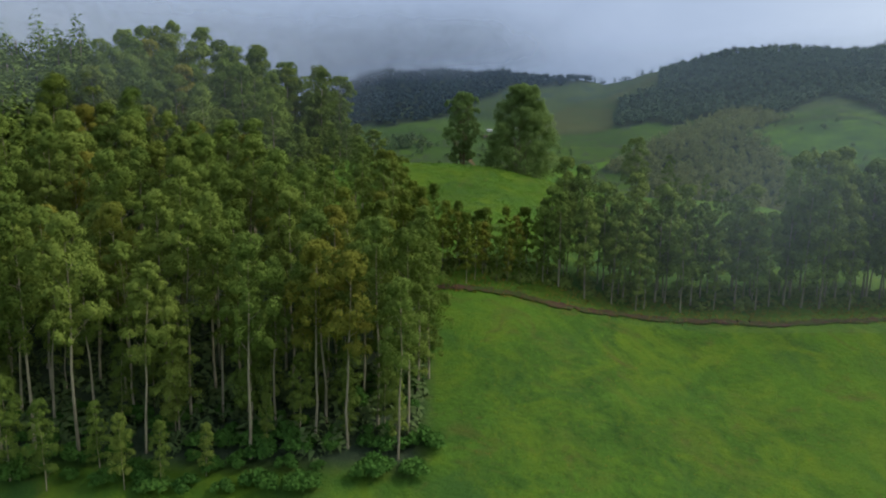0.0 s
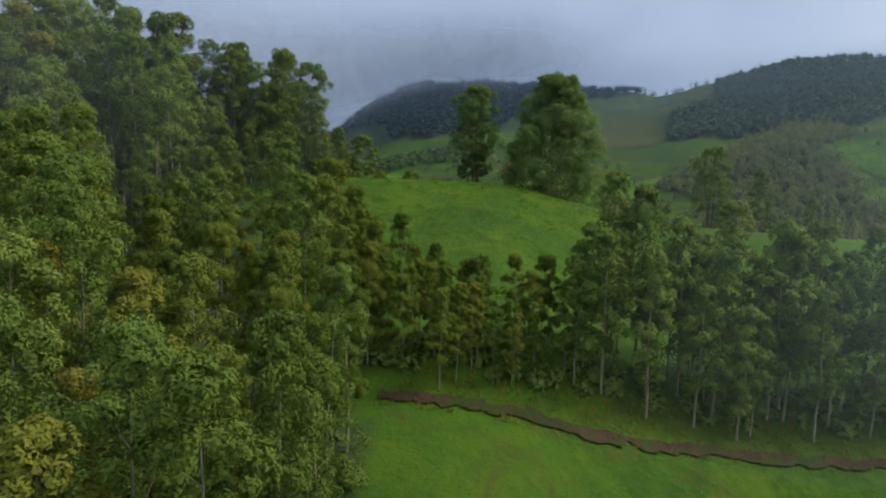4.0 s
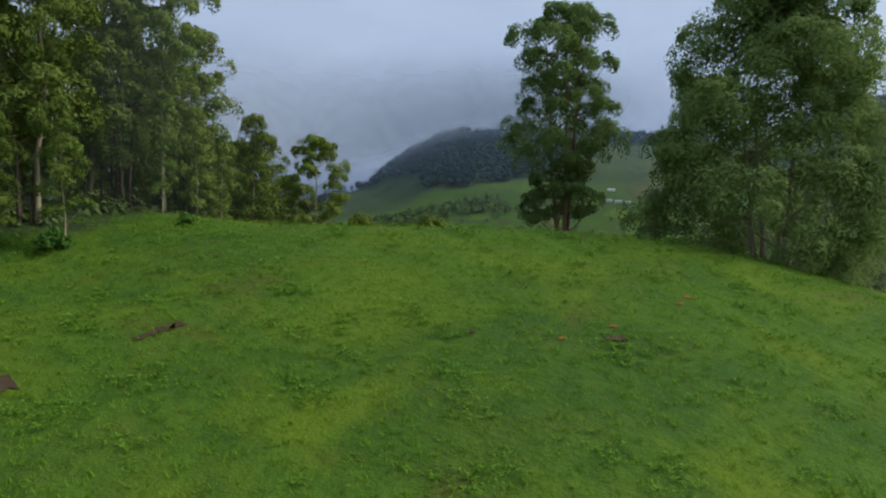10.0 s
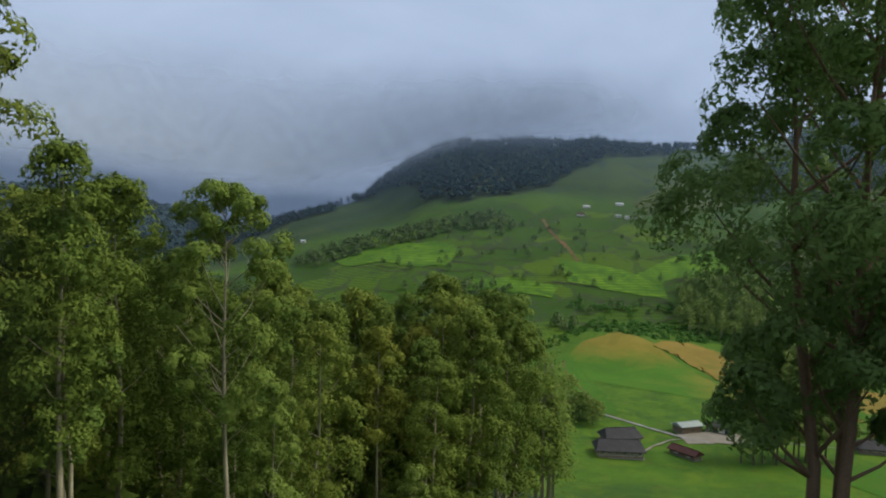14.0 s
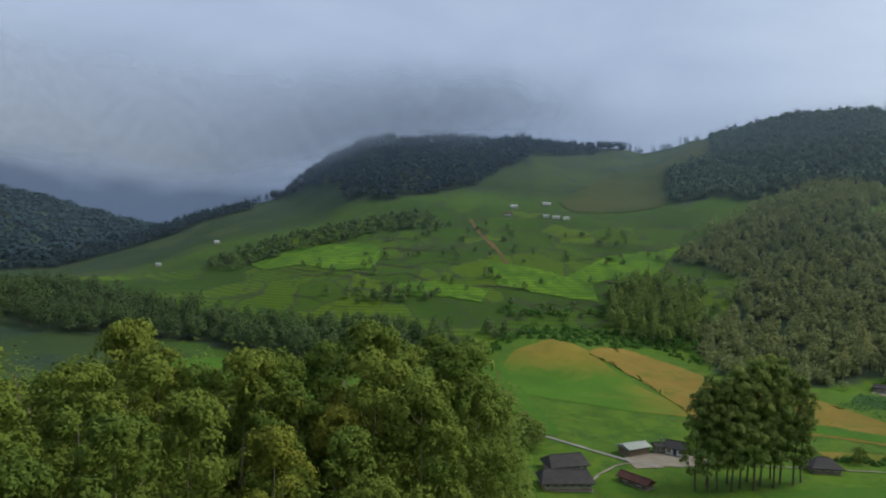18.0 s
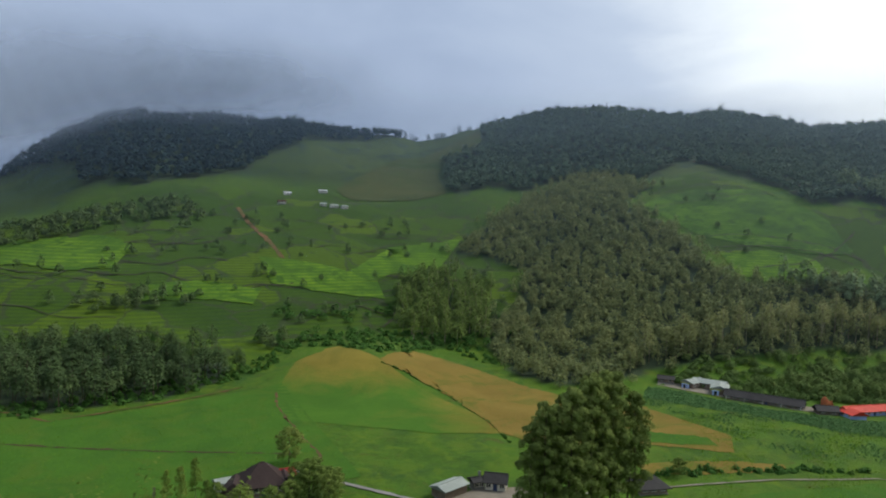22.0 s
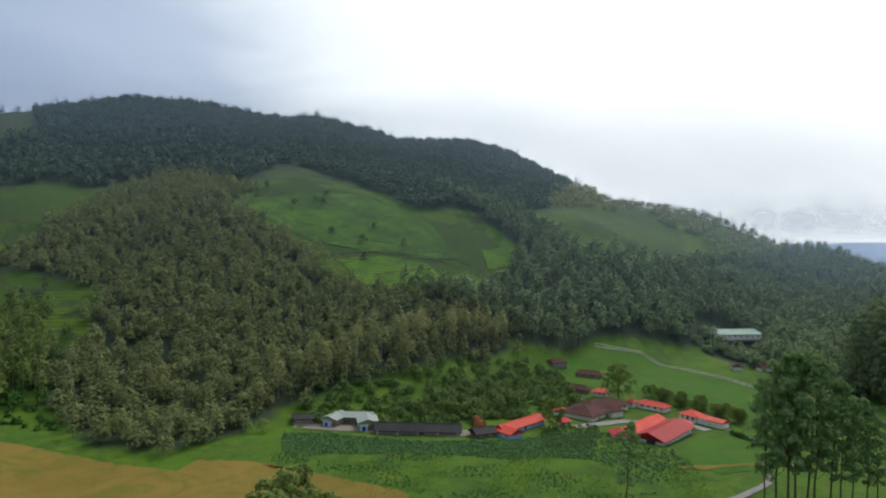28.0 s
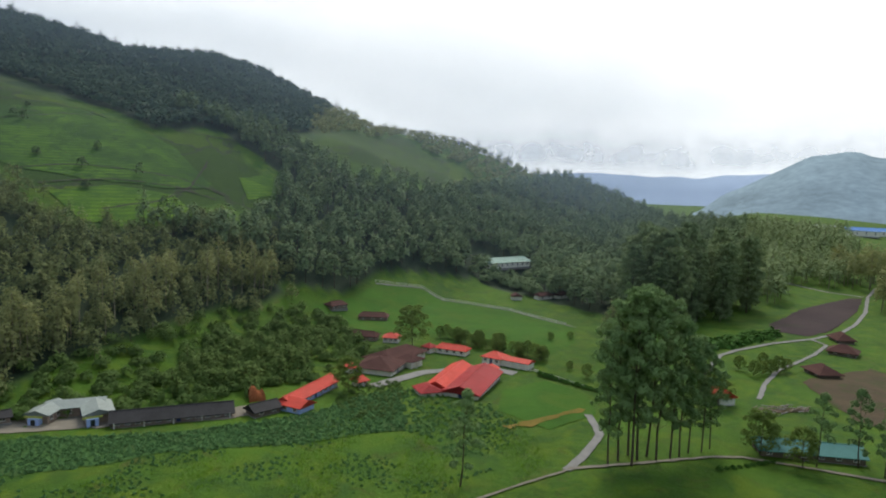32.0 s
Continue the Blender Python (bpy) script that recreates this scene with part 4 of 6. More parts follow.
cover_piece(patch([(64, 618), (111, 676), (150, 684), (166, 688)], [(70, 604), (100, 630), (118, 626), (136, 640)], "tea_plot", TEA_BRIGHT, 0.5, 6, 1.2), "bright tea plot climbing beside the forest", "tea")
cover_piece(patch([(-40, 600), (-10, 606), (18, 598)], [(-38, 580), (-8, 584), (14, 580)], "tea_plot", TEA_BRIGHT, 0.5, 5, 1.0), "bright tea plot above the belt of trees", "tea")
cover_piece(patch([(396, 540), (424, 535)], [(379, 523), (404, 521)], "tea_plot", TEA_BRIGHT, 0.4, 6, 0.6), "small plot of yellow-green tea", "tea")
cover_piece(patch([(20, 640), (60, 636), (88, 622)], [(26, 606), (60, 598), (86, 592)], "tea_plot", TEA_BRIGHT, 0.4, 8, 0.6), "yellow-green tea plot above the ravine", "tea")
# farmyards
cover_piece(patch([(44, 366), (56, 372), (66, 370)], [(46, 358), (56, 360), (68, 362)], "yard", DIRT, 0.2, 2, 0.3), "pale bare farmyard", "yard")
cover_piece(patch([(170, 458), (184, 440), (200, 414), (214, 404)], [(176, 462), (192, 444), (206, 420), (218, 408)], "yard", DIRT, 0.2, 2, 0.3), "bare yard along the sheds", "yard")


def contour(level, b0, b1, tilt):
    """A line along the slope that climbs or falls gently, in the plan."""
    pts = []
    for b in np.arange(b0, b1, 1.2):
        s, c = math.sin(math.radians(b)), math.cos(math.radians(b))
        rr = np.arange(185, 520, 2.0)
        z = ground(HEART[0] + rr * s, HEART[1] + rr * c)
        goal = level + tilt * (b - b0) + 1.2 * math.sin(b * 0.9 + level)
        k = int(np.argmax(z > goal))
        if z[k] > goal:
            pts.append((HEART[0] + rr[k] * s, HEART[1] + rr[k] * c))
    return pts


TERRACE = worn("terrace_path_earth", (0.036, 0.036, 0.018), 0.95, 1.0, 0.4)
steps = np.random.default_rng(61)
for k in range(34):
    level, b0 = -50 + 58 * (k + steps.uniform(0, 1)) / 34, steps.uniform(-42, 14)
    pts = contour(level, b0, b0 + steps.uniform(6, 20), steps.uniform(-0.8, 0.8))
    if len(pts) > 4:
        pts = np.array(pts) + steps.normal(0, 1.0, (len(pts), 2))
        cover_piece(strip(pts, steps.uniform(0.6, 1.1), "terrace_path", TERRACE, 0.4, 4, 0.25), "dark terrace path between tea bushes", "path")
for line in ([(348, 699), (369, 672), (392, 648)], [(306, 600), (328, 588), (346, 571), (363, 554), (369, 531)], [(415, 598), (430, 576), (448, 563)], [(517, 543), (553, 530), (564, 500)], [(310, 668), (345, 664), (384, 652), (404, 640)], [(330, 700), (366, 700), (405, 690)], [(300, 580), (330, 566), (352, 548), (360, 530)], [(300, 545), (330, 540), (360, 545), (395, 560)]):
    cover_piece(strip(line, 0.9, "terrace_path", TERRACE, 0.5, 4, 0.3), "dark terrace path between tea bushes", "path")


# ---- trees of the near hill ----
def kinds(n, seed, name, label, group, *args, **kw):
    return [tree(name, tree_meshes(seed + k, *args, **kw), label, "tree", group) for k in range(n)]


def domed(n, seed, name, label, group, *args, **kw):
    return [tree(name, domed_meshes(seed + k, *args, **kw), label, "tree", group) for k in range(n)]


EUC = domed(4, 10, "eucalyptus_tree", "tall slender eucalyptus with a domed yellow-green crown", "eucalyptus wood", 22, 6.8, 0.46, 15, 9000, 0.125, LEAF, BARK, head=0.23)
EUC_GREY = domed(2, 20, "eucalyptus_tree", "tall slender eucalyptus with a dull green crown", "eucalyptus wood", 22, 6.4, 0.42, 12, 8400, 0.135, LEAF_OLIVE, BARK)
EUC_RUST = domed(1, 30, "eucalyptus_tree", "eucalyptus with rusty young leaves at the top", "eucalyptus wood", 20, 6.0, 0.42, 11, 7600, 0.13, LEAF_RUST, BARK)
YOUNG = domed(3, 34, "young_eucalyptus", "young eucalyptus leafy nearly down to the ground", "young eucalyptus", 15, 6.0, 0.12, 17, 9600, 0.12, LEAF, BARK, profile=((0, 0.5), (0.3, 1.0), (0.7, 0.75), (1, 0.2)), head=0.26)
NEAR = domed(3, 54, "young_eucalyptus", "young eucalyptus with fine drooping yellow-green leaves", "young eucalyptus", 12, 5.2, 0.14, 13, 26000, 0.058, LEAF_YOUNG, BARK, profile=((0, 0.55), (0.3, 1.0), (0.7, 0.72), (1, 0.15)), head=0.21)
NEAR += domed(1, 58, "young_eucalyptus", "young eucalyptus with rusty new leaves at the top", "young eucalyptus", 12, 4.2, 0.14, 14, 26000, 0.058, LEAF_RUST, BARK, head=0.25)
SLOPE = domed(3, 37, "eucalyptus_tree", "olive eucalyptus with a full rounded crown", "eucalyptus on the slope", 22, 8.6, 0.14, 22, 11000, 0.15, LEAF_OLIVE, BARK, trunk_r=0.0075, profile=((0, 0.5), (0.3, 0.9), (0.65, 1.0), (0.9, 0.6), (1, 0.25)), head=0.22)
ROW = domed(3, 40, "row_tree", "bushy young eucalyptus in a field boundary row", "boundary row", 13, 4.8, 0.18, 14, 6400, 0.115, LEAF, BARK, trunk_r=0.007, head=0.25)
OPEN = domed(2, 50, "open_crowned_tree", "slim tree with a domed top of separate tufts over bare limbs", "open-crowned trees", 18, 7.4, 0.36, 30, 30000, 0.095, LEAF, BARK, trunk_r=0.0065, profile=((0, 0.5), (0.35, 0.9), (0.7, 1.0), (1, 0.55)), head=0.16, puffs=8, flat=0.6, forks=1)
DARK = domed(2, 60, "dark_tree", "dark spreading tree with several brown stems", "trees on the crest", 17, 11, 0.20, 24, 14000, 0.15, LEAF_DARK, BARK_DARK, trunks=3, trunk_r=0.010, profile=((0, 0.55), (0.4, 1.0), (0.8, 0.75), (1, 0.3)), head=0.17)

west = scatter(WOOD_WEST, 4.7, 3)
west = west[np.argsort(-west[:, 0] - 0.15 * west[:, 1] + 40 * (west[:, 1] < 34))]
rng = np.random.default_rng(6)
tall = 21.5 + 3.4 * smooth(90, 140, west[:, 1]) + 3.4 * smooth(25, 60, -west[:, 0])
tall = tall * rng.uniform(0.84, 1.10, len(west))
edge = (west[:, 1] > 78) & (west[:, 0] > np.where(west[:, 1] < 122, -0.75, -0.45) * (west[:, 1] - 78) - 8)
mixed = EUC + EUC + EUC_GREY + EUC_RUST + EUC_RUST
rim = west[edge]
rim = rim[~((rim[:, 0] > -6) & (rim[:, 1] > 94))]
plant(NEAR[:3] * 3 + NEAR[3:], rim[::3], 7, 1.0, 1.35)
plant(SLOPE, rim[1::3], 9, 0.6, 0.78)
plant(EUC + EUC + EUC_RUST, rim[2::3], 21, 0.62, 0.8)
west, tall = west[~edge], tall[~edge]
plant(mixed, west[:135], 5, sizes=list(tall[:135] / 22))
woods("eucalyptus_wood", west[135:], tall[135:], 6.4 * rng.uniform(0.85, 1.15, len(west) - 135), 900, LEAF, "dense wood of slender eucalyptus on the hillside", 12, 0.5, BARK, "forest", 0.058)
inner = scatter([(-64, 66), (-2, 67), (-3, 92), (-64, 92)], 7.5, 81)
plant(YOUNG, inner[:45], 82, 0.55, 1.0)
# young growth in front of and under the wood
plant(YOUNG, [(x, y, float(ground(x, y))) for x, y in ((-29, 60.5), (-26, 61.5), (-32, 62), (-36, 60), (-22, 62.5), (-40, 61), (-17, 66), (-9, 68), (-4, 67), (-2, 76), (-13, 72), (-20, 70), (-27, 68), (-33, 69))], 8, sizes=[0.5, 0.42, 0.5, 0.6, 0.36, 0.7, 0.4, 0.45, 0.5, 0.66, 0.6, 0.6, 0.65, 0.6])
# the slope behind the crest
north = scatter(WOOD_NORTH, 6.0, 13)
north = north[~((abs(north[:, 0] + 7) < 13) & (north[:, 1] < 210))]
north = north[np.argsort(north[:, 1] + 0.5 * abs(north[:, 0] + 5))]
rng = np.random.default_rng(14)
tops = np.interp(north[:, 1], [178, 215, 235, 330], [17, 23, 31, 34]) * rng.uniform(0.85, 1.08, len(north))
plant(SLOPE + SLOPE + SLOPE + SLOPE + SLOPE + EUC_RUST, north[:95], 15, sizes=list(tops[:95] / 22))
woods("eucalyptus_wood", north[95:], tops[95:], 7.8 * rng.uniform(0.85, 1.15, len(north) - 95), 1300, LEAF_OLIVE, "eucalyptus wood falling away to the valley", 19, 0.3, BARK, "forest", 0.036)
plant(EUC_GREY + SLOPE[:1] + EUC[:1] + EUC_GREY + EUC_RUST, [(x, y, float(ground(x, y))) for x, y in ((-24, 234), (-19.5, 238), (-16, 231), (-13, 237), (-10.5, 230), (-8.5, 239), (-6, 232), (-4.5, 240), (-14, 224), (-9, 223), (-20, 226), (-26, 226), (-30, 232), (-35, 236))], 97, sizes=[1.3, 1.36, 1.28, 1.38, 1.26, 1.4, 1.32, 1.38, 1.2, 1.18, 1.22, 1.2, 1.3, 1.34])
# big trees along the crest
crest = scatter(WOOD_CREST, 7.0, 16)
plant(SLOPE + DARK + DARK + DARK, crest, 17, 0.75, 1.0)
plant(YOUNG + DARK[:1], [(x, y, float(ground(x, y))) for x, y in ((-24, 155), (-27, 153.5), (-31, 154), (-36, 154), (-41, 153), (-22.5, 163), (-22, 167), (-24, 173), (-46, 154), (-52, 153))], 20, 0.5, 0.85)
plant(OPEN, [(x, y, float(ground(x, y))) for x, y in ((-24.5, 167), (-18, 184), (-36, 161), (-29, 186))], 18, sizes=[1.14, 1.06, 1.16, 1.05])
plant(DARK + SLOPE[:1], [(x, y, float(ground(x, y))) for x, y in ((-27.5, 157.5), (-33, 160), (-30, 166), (-38, 163))], 26, sizes=[0.95, 1.05, 1.0, 1.1])
plant(SLOPE, [(x, y, float(ground(x, y))) for x, y in ((-21.7, 177), (-28, 178), (-24.5, 181.5), (-31, 174), (-34, 182), (-26, 187), (-20, 189), (-15.5, 190))], 96, sizes=[0.68, 1.05, 0.72, 1.15, 1.1, 0.9, 0.72, 0.7])
plant(ROW, [(x, y, float(ground(x, y))) for x, y in ((-22, 178), (-21.5, 170), (-15, 182), (-9, 186), (-26, 182))], 19, sizes=[1.0, 0.6, 0.7, 0.5, 1.2])
# the row of trees above the first pasture
spots = scatter([(2, 101), (10, 101.5), (30, 103.5), (50, 106), (70, 110), (95, 116), (95, 125), (60, 119), (30, 115), (6, 110), (-4, 108)], 3.4, 22)
rng = np.random.default_rng(23)
low_row = scatter([(-5, 100), (8, 101), (15, 102.5), (16, 110), (4, 110), (-8, 110)], 2.3, 27)
low_row = low_row[~((low_row[:, 0] < 4) & (low_row[:, 1] < 103.5))]
plant(NEAR[:3] * 2 + NEAR[3:], low_row, 28, sizes=list(np.where(low_row[:, 0] > 2, 0.74, 0.9) * rng.uniform(0.72, 1.15, len(low_row))))
plant(NEAR[:3], [(x, y, float(ground(x, y))) for x, y in ((-3.5, 113.5), (-1.1, 114), (-8.3, 119.5), (-6.5, 116.5), (-11, 123), (-4.5, 111), (-13, 126))], 33, sizes=[0.9, 0.92, 1.25, 1.1, 1.2, 1.05, 1.1])
spots = spots[spots[:, 0] > 16]
rng = np.random.default_rng(29)
plant(ROW, spots, 24, sizes=list(np.interp(spots[:, 0], [20, 48, 58, 95], [1.22, 1.24, 1.6, 1.75]) * rng.uniform(0.7, 1.2, len(spots))))
plant(EUC_GREY + EUC_RUST + EUC, [(x, y, float(ground(x, y))) for x, y in ((20, 109), (21, 112), (23, 107), (26, 111), (29, 109), (34, 111), (45, 113), (52, 112), (58, 115), (61, 118), (64, 114), (67, 117), (72, 117), (78, 118))], 25, 0.6, 0.82)

# the pair of big trees on the crest
pair = tree("crest_tree", domed_meshes(71, 21.4, 11.4, 0.19, 54, 74000, 0.105, LEAF_CREST, BARK_BROWN, trunks=3, trunk_r=0.012, profile=((0, 0.4), (0.2, 0.8), (0.5, 1.0), (0.8, 0.85), (1, 0.5)), head=0.135, puffs=10, forks=1), "tall grey-green eucalyptus with a forked top and three pale stems", "tree")
pair.matrix_basis = pose(5.0, 173.2, float(ground(5, 173.2)) - 0.2, 0, 0, 40)
broad = tree("crest_tree", domed_meshes(72, 24.0, 21.0, 0.02, 130, 150000, 0.14, LEAF_CREST, BARK, trunks=4, trunk_r=0.012, profile=((0, 0.8), (0.22, 1.0), (0.5, 0.92), (0.75, 0.64), (1, 0.16)), head=0.12, puffs=10, forks=3), "very broad grey-green eucalyptus leafy down to the grass", "tree")
broad.matrix_basis = pose(19.5, 169.5, float(ground(19.5, 169.5)) - 0.3, 0, 0, 10)
plant(ROW + DARK, [(x, y, float(ground(x, y))) for x, y in ((46, 165), (50, 170), (55, 168), (60, 175), (52, 180), (66, 172))], 73, 0.7, 1.0)


# ---- trees of the valley ----
VALLEY = domed(2, 80, "valley_tree", "very tall eucalyptus in a clump on the pasture", "valley clump", 32, 11.0, 0.14, 30, 11000, 0.27, LEAF_VALLEY, BARK_DARK, trunk_r=0.0068, profile=((0, 0.45), (0.25, 0.85), (0.6, 1.0), (0.85, 0.7), (1, 0.3)), head=0.19)
ROUND = kinds(2, 90, "field_tree", "rounded leafy field tree", "field trees", 10, 8, 0.14, 36, 3000, 0.30, LEAF_DARK, BARK_DARK, puff=1.3)
ROADSIDE = domed(3, 180, "roadside_tree", "very tall loose-crowned eucalyptus with bare stems beside the road", "roadside clump", 33, 12.5, 0.20, 28, 7600, 0.27, LEAF_GREY, BARK_DARK, trunk_r=0.006, profile=((0, 0.35), (0.3, 0.8), (0.7, 1.0), (1, 0.4)), head=0.155, forks=1)
SLIM = domed(2, 95, "slim_tree", "slim loose-crowned tree beside the road", "field trees", 20, 9, 0.16, 18, 4200, 0.25, LEAF_GREY, BARK_DARK, trunk_r=0.008, head=0.16)


def at(*places):
    return [(x, y, float(ground(x, y)) - 0.1) for x, y in places]


GREAT = domed(2, 190, "great_tree", "huge dark eucalyptus with a massive rounded crown", "stand beyond the lane", 40, 17, 0.06, 44, 10000, 0.42, LEAF_LOWER, BARK_DARK, trunk_r=0.0068, profile=((0, 0.5), (0.25, 0.9), (0.6, 1.0), (0.85, 0.75), (1, 0.4)), head=0.17)
plant(GREAT, at(*[(x, y) for x, y, z in scatter([(364, 314), (378, 293), (398, 283), (430, 269), (456, 262), (462, 276), (424, 318), (395, 334)], 10.5, 191, 0.4)]), 192, 0.66, 1.15)
plant(VALLEY, at((56, 344), (59, 343), (62, 345), (65, 344), (68, 346), (71, 345), (74, 348), (77, 347), (80, 350), (83, 349), (86, 351), (60, 347), (66, 349), (72, 351), (79, 353)), 82, sizes=[0.8, 0.92, 0.88, 1.0, 0.95, 1.06, 1.08, 1.0, 1.04, 0.9, 0.8, 0.8, 0.92, 0.96, 0.9])
plant(ROADSIDE, at((206, 323), (209, 321), (207, 318), (211, 317), (212, 313), (214, 315), (215, 310), (217, 308), (220, 306), (222, 303), (225, 301), (213, 319)), 83, sizes=[0.92, 1.1, 1.18, 1.2, 1.12, 1.15, 0.98, 0.92, 0.84, 0.8, 0.7, 1.15])
plant(SLIM, at((184, 350), (223, 279), (226, 270), (222, 266), (229, 262)), 84, sizes=[1.0, 0.85, 0.9, 0.8, 0.85])
plant(ROUND, at((226, 290), (221, 282), (232, 396), (294, 399), (13, 397), (110, 366), (262, 296), (270, 300)), 85, sizes=[1.05, 0.9, 1.0, 1.5, 0.95, 0.5, 0.9, 0.8])
plant(ROUND, at((13.5, 379), (16.5, 377), (19.5, 375), (15, 373), (11, 371), (22, 378), (19, 369), (6, 368), (0, 370), (-5, 374)), 89, sizes=[0.7, 0.85, 0.7, 0.9, 0.6, 0.55, 0.8, 0.6, 0.6, 0.55])
plant(YOUNG, at((-15.6, 379), (-12.3, 377), (-9.4, 380), (-7, 372)), 98, sizes=[0.52, 0.6, 0.64, 0.5])
plant(ROUND, at(*[(309 - 18 * t + 2.5 * math.sin(40 * t), 391 - 42 * t + 2 * math.cos(31 * t)) for t in np.linspace(0, 1, 34)]), 86, 0.34, 0.56)
plant(ROUND, at((322, 352), (328, 345), (283, 340), (276, 334), (270, 328)), 88, 0.3, 0.5)
plant(ROUND, at((300, 282), (303, 279), (306, 276), (309, 273), (312, 270), (316, 277), (306, 286)), 87, 0.45, 0.6)

OPEN_LAND = [(300, 262), (345, 290), (372, 272), (400, 270), (470, 246), (556, 232), (530, 180), (463, 200), (400, 224), (340, 238)]
r2 = np.random.default_rng(31)
for name, poly, step, h, w, mat, tris, label, grain in (
    ("valley_forest", LOWER_FOREST, 5.4, 14, 7.2, LEAF_BELT, 260, "dark belt of trees between meadow and tea slope", 0.058),
    ("hillside_forest", HILL_FOREST, 4.4, 9, 5.8, LEAF_FOREST, 85, "dense olive-green plantation forest on the hillside", 0.085),
    ("mountain_forest", MOUNTAIN_FOREST, 9.0, 12, 10, LEAF_HAZED, 70, "dark forest under the mountain top", 0.11),
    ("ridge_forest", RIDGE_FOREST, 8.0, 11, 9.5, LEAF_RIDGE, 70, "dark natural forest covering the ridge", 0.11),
    ("ridge_forest", ring(62, 86, 560, 812), 11, 9, 9, LEAF_FOREST, 50, "scrubby forest on the falling ridge", 0.11),
    ("east_woods", EAST_WOODS, 8, 18, 9, LEAF_LOWER, 150, "broad dark woods on the valley floor", 0.085),
    ("east_woods", [(460, 240), (520, 205), (700, 150), (880, 120), (880, 215), (640, 250), (560, 262), (500, 300), (430, 292)], 9, 20, 10, LEAF_LOWER, 120, "dark woods beyond the ploughed field", 0.085),
    ("thicket", [(232, 470), (250, 440), (258, 420), (262, 404), (276, 404), (300, 424), (318, 440), (322, 452), (300, 462)], 4.4, 4.6, 5.0, LEAF_SCRUB, 120, "green thicket on the bank behind the farm", 0.085),
    ("thicket", [(178, 462), (196, 440), (214, 422), (240, 410), (256, 414), (248, 440), (230, 468), (200, 476)], 4.2, 3.6, 5.0, LEAF_SCRUB, 110, "loose scrub on the bank behind the sheds", 0.085),
    ("bank_trees", [(206, 436), (222, 420), (246, 416), (262, 424), (280, 440), (262, 456), (232, 450)], 6.5, 8, 6.0, LEAF_SCRUB, 200, "leafy trees standing in the scrub of the bank", 0.075),
    ("edge_trees", [(150, 466), (184, 476), (215, 474), (242, 474), (272, 475), (310, 470), (336, 480), (310, 482), (240, 486), (184, 486)], 5.6, 20, 6.6, LEAF_FOREST, 190, "tall trees with pale stems along the forest edge", 0.07),
    ("tall_trees", [(300, 326), (318, 322), (322, 336), (304, 340)], 9, 22, 9, LEAF_FOREST, 300, "tall trees between the meadow and the farm lane", 0.06),
    ("tall_trees", [(480, 210), (520, 196), (640, 190), (640, 150), (470, 160), (440, 190)], 11, 26, 11, LEAF_FOREST, 200, "dark stand of trees beside the ploughed field", 0.08),
    ("slope_scrub", ring(-27, 22, 192, 262), 9, 5, 5, LEAF_SHRUB, 70, "scattered scrub at the foot of the tea slope", 0.1),
    ("shade_trees", ring(-30, 22, 230, 420), 15, 7, 4.5, LEAF_BELT, 90, "scattered shade trees among the tea", 0.1),
    ("ravine_trees", [(80, 536), (88, 570), (98, 610), (127, 622), (150, 600), (136, 560), (122, 531)], 5.5, 15, 6.5, LEAF_DARK, 170, "trees with pale stems filling the ravine", 0.08),
    ("ridge_forest", ring(-80, -24, 715, 812), 9, 10, 10, LEAF_HAZED, 55, "dark forest on the falling shoulder of the mountain", 0.11),
    ("belt_trees", ring(-40, -9, 205, 285), 8.5, 9, 6.5, LEAF_BELT, 150, "loose trees climbing from the belt into the tea", 0.085),
    ("upland_trees", ring(-34, -10, 400, 450), 8, 7, 6.5, LEAF_BELT, 110, "clumps of trees on the plateau edge", 0.1),
):
    p = scatter(poly, step, 21, 0.46)
    if name in ("ridge_forest", "mountain_forest"):
        p = p[~(inside(TEA_EAST, p[:, 0], p[:, 1]) | inside(TEA_FAR, p[:, 0], p[:, 1]) | inside(DRY_UPLAND, p[:, 0], p[:, 1]))]
    if name in ("slope_scrub", "shade_trees", "belt_trees"):
        p = p[waves(p[:, 0] * 0.5, p[:, 1] * 1.6, 70, 43) > (0.1 if name == "shade_trees" else 0.25)]
    if step < 6:
        p[:, :2] += r2.normal(0, 5.0 if name == "hillside_forest" else 2.5, (len(p), 2))
        p[:, 2] = ground(p[:, 0], p[:, 1])
    along, across = (p[:, 0] - 499) * 0.978 + (p[:, 1] - 409) * 0.209, (p[:, 1] - 409) * 0.978 - (p[:, 0] - 499) * 0.209
    keep = ~((np.abs(across) < 21) & (np.abs(along) < 15)) & ~(inside(OPEN_LAND, p[:, 0], p[:, 1]) > 0.5)
    low_trees = ((np.abs(across) < 21) & (along > -100) & (along < 0))[keep]
    p = p[keep]
    n = len(p)
    woods(name, p, h * r2.uniform(0.65, 1.25, n) * np.where(low_trees, 0.42, 1.0), w * r2.uniform(0.75, 1.25, n), tris, mat, label, 41, 0.5 if name == "edge_trees" else 0.3 if h < 10 else 0.38, BARK_DARK if h < 20 and name != "ravine_trees" else BARK, "forest", grain)
p = scatter(TEA_EAST, 26, 59, 0.5, 0.35)
woods("shade_trees", p, r2.uniform(5, 10, len(p)), r2.uniform(4, 6, len(p)), 90, LEAF_BELT, "scattered shade trees among the tea", 60, 0.3, BARK_DARK, "forest", 0.1)
p = scatter([(-1500, 1150), (-500, 1000), (-450, 1500), (-700, 1900), (-1500, 1900)], 27, 57, 0.5)
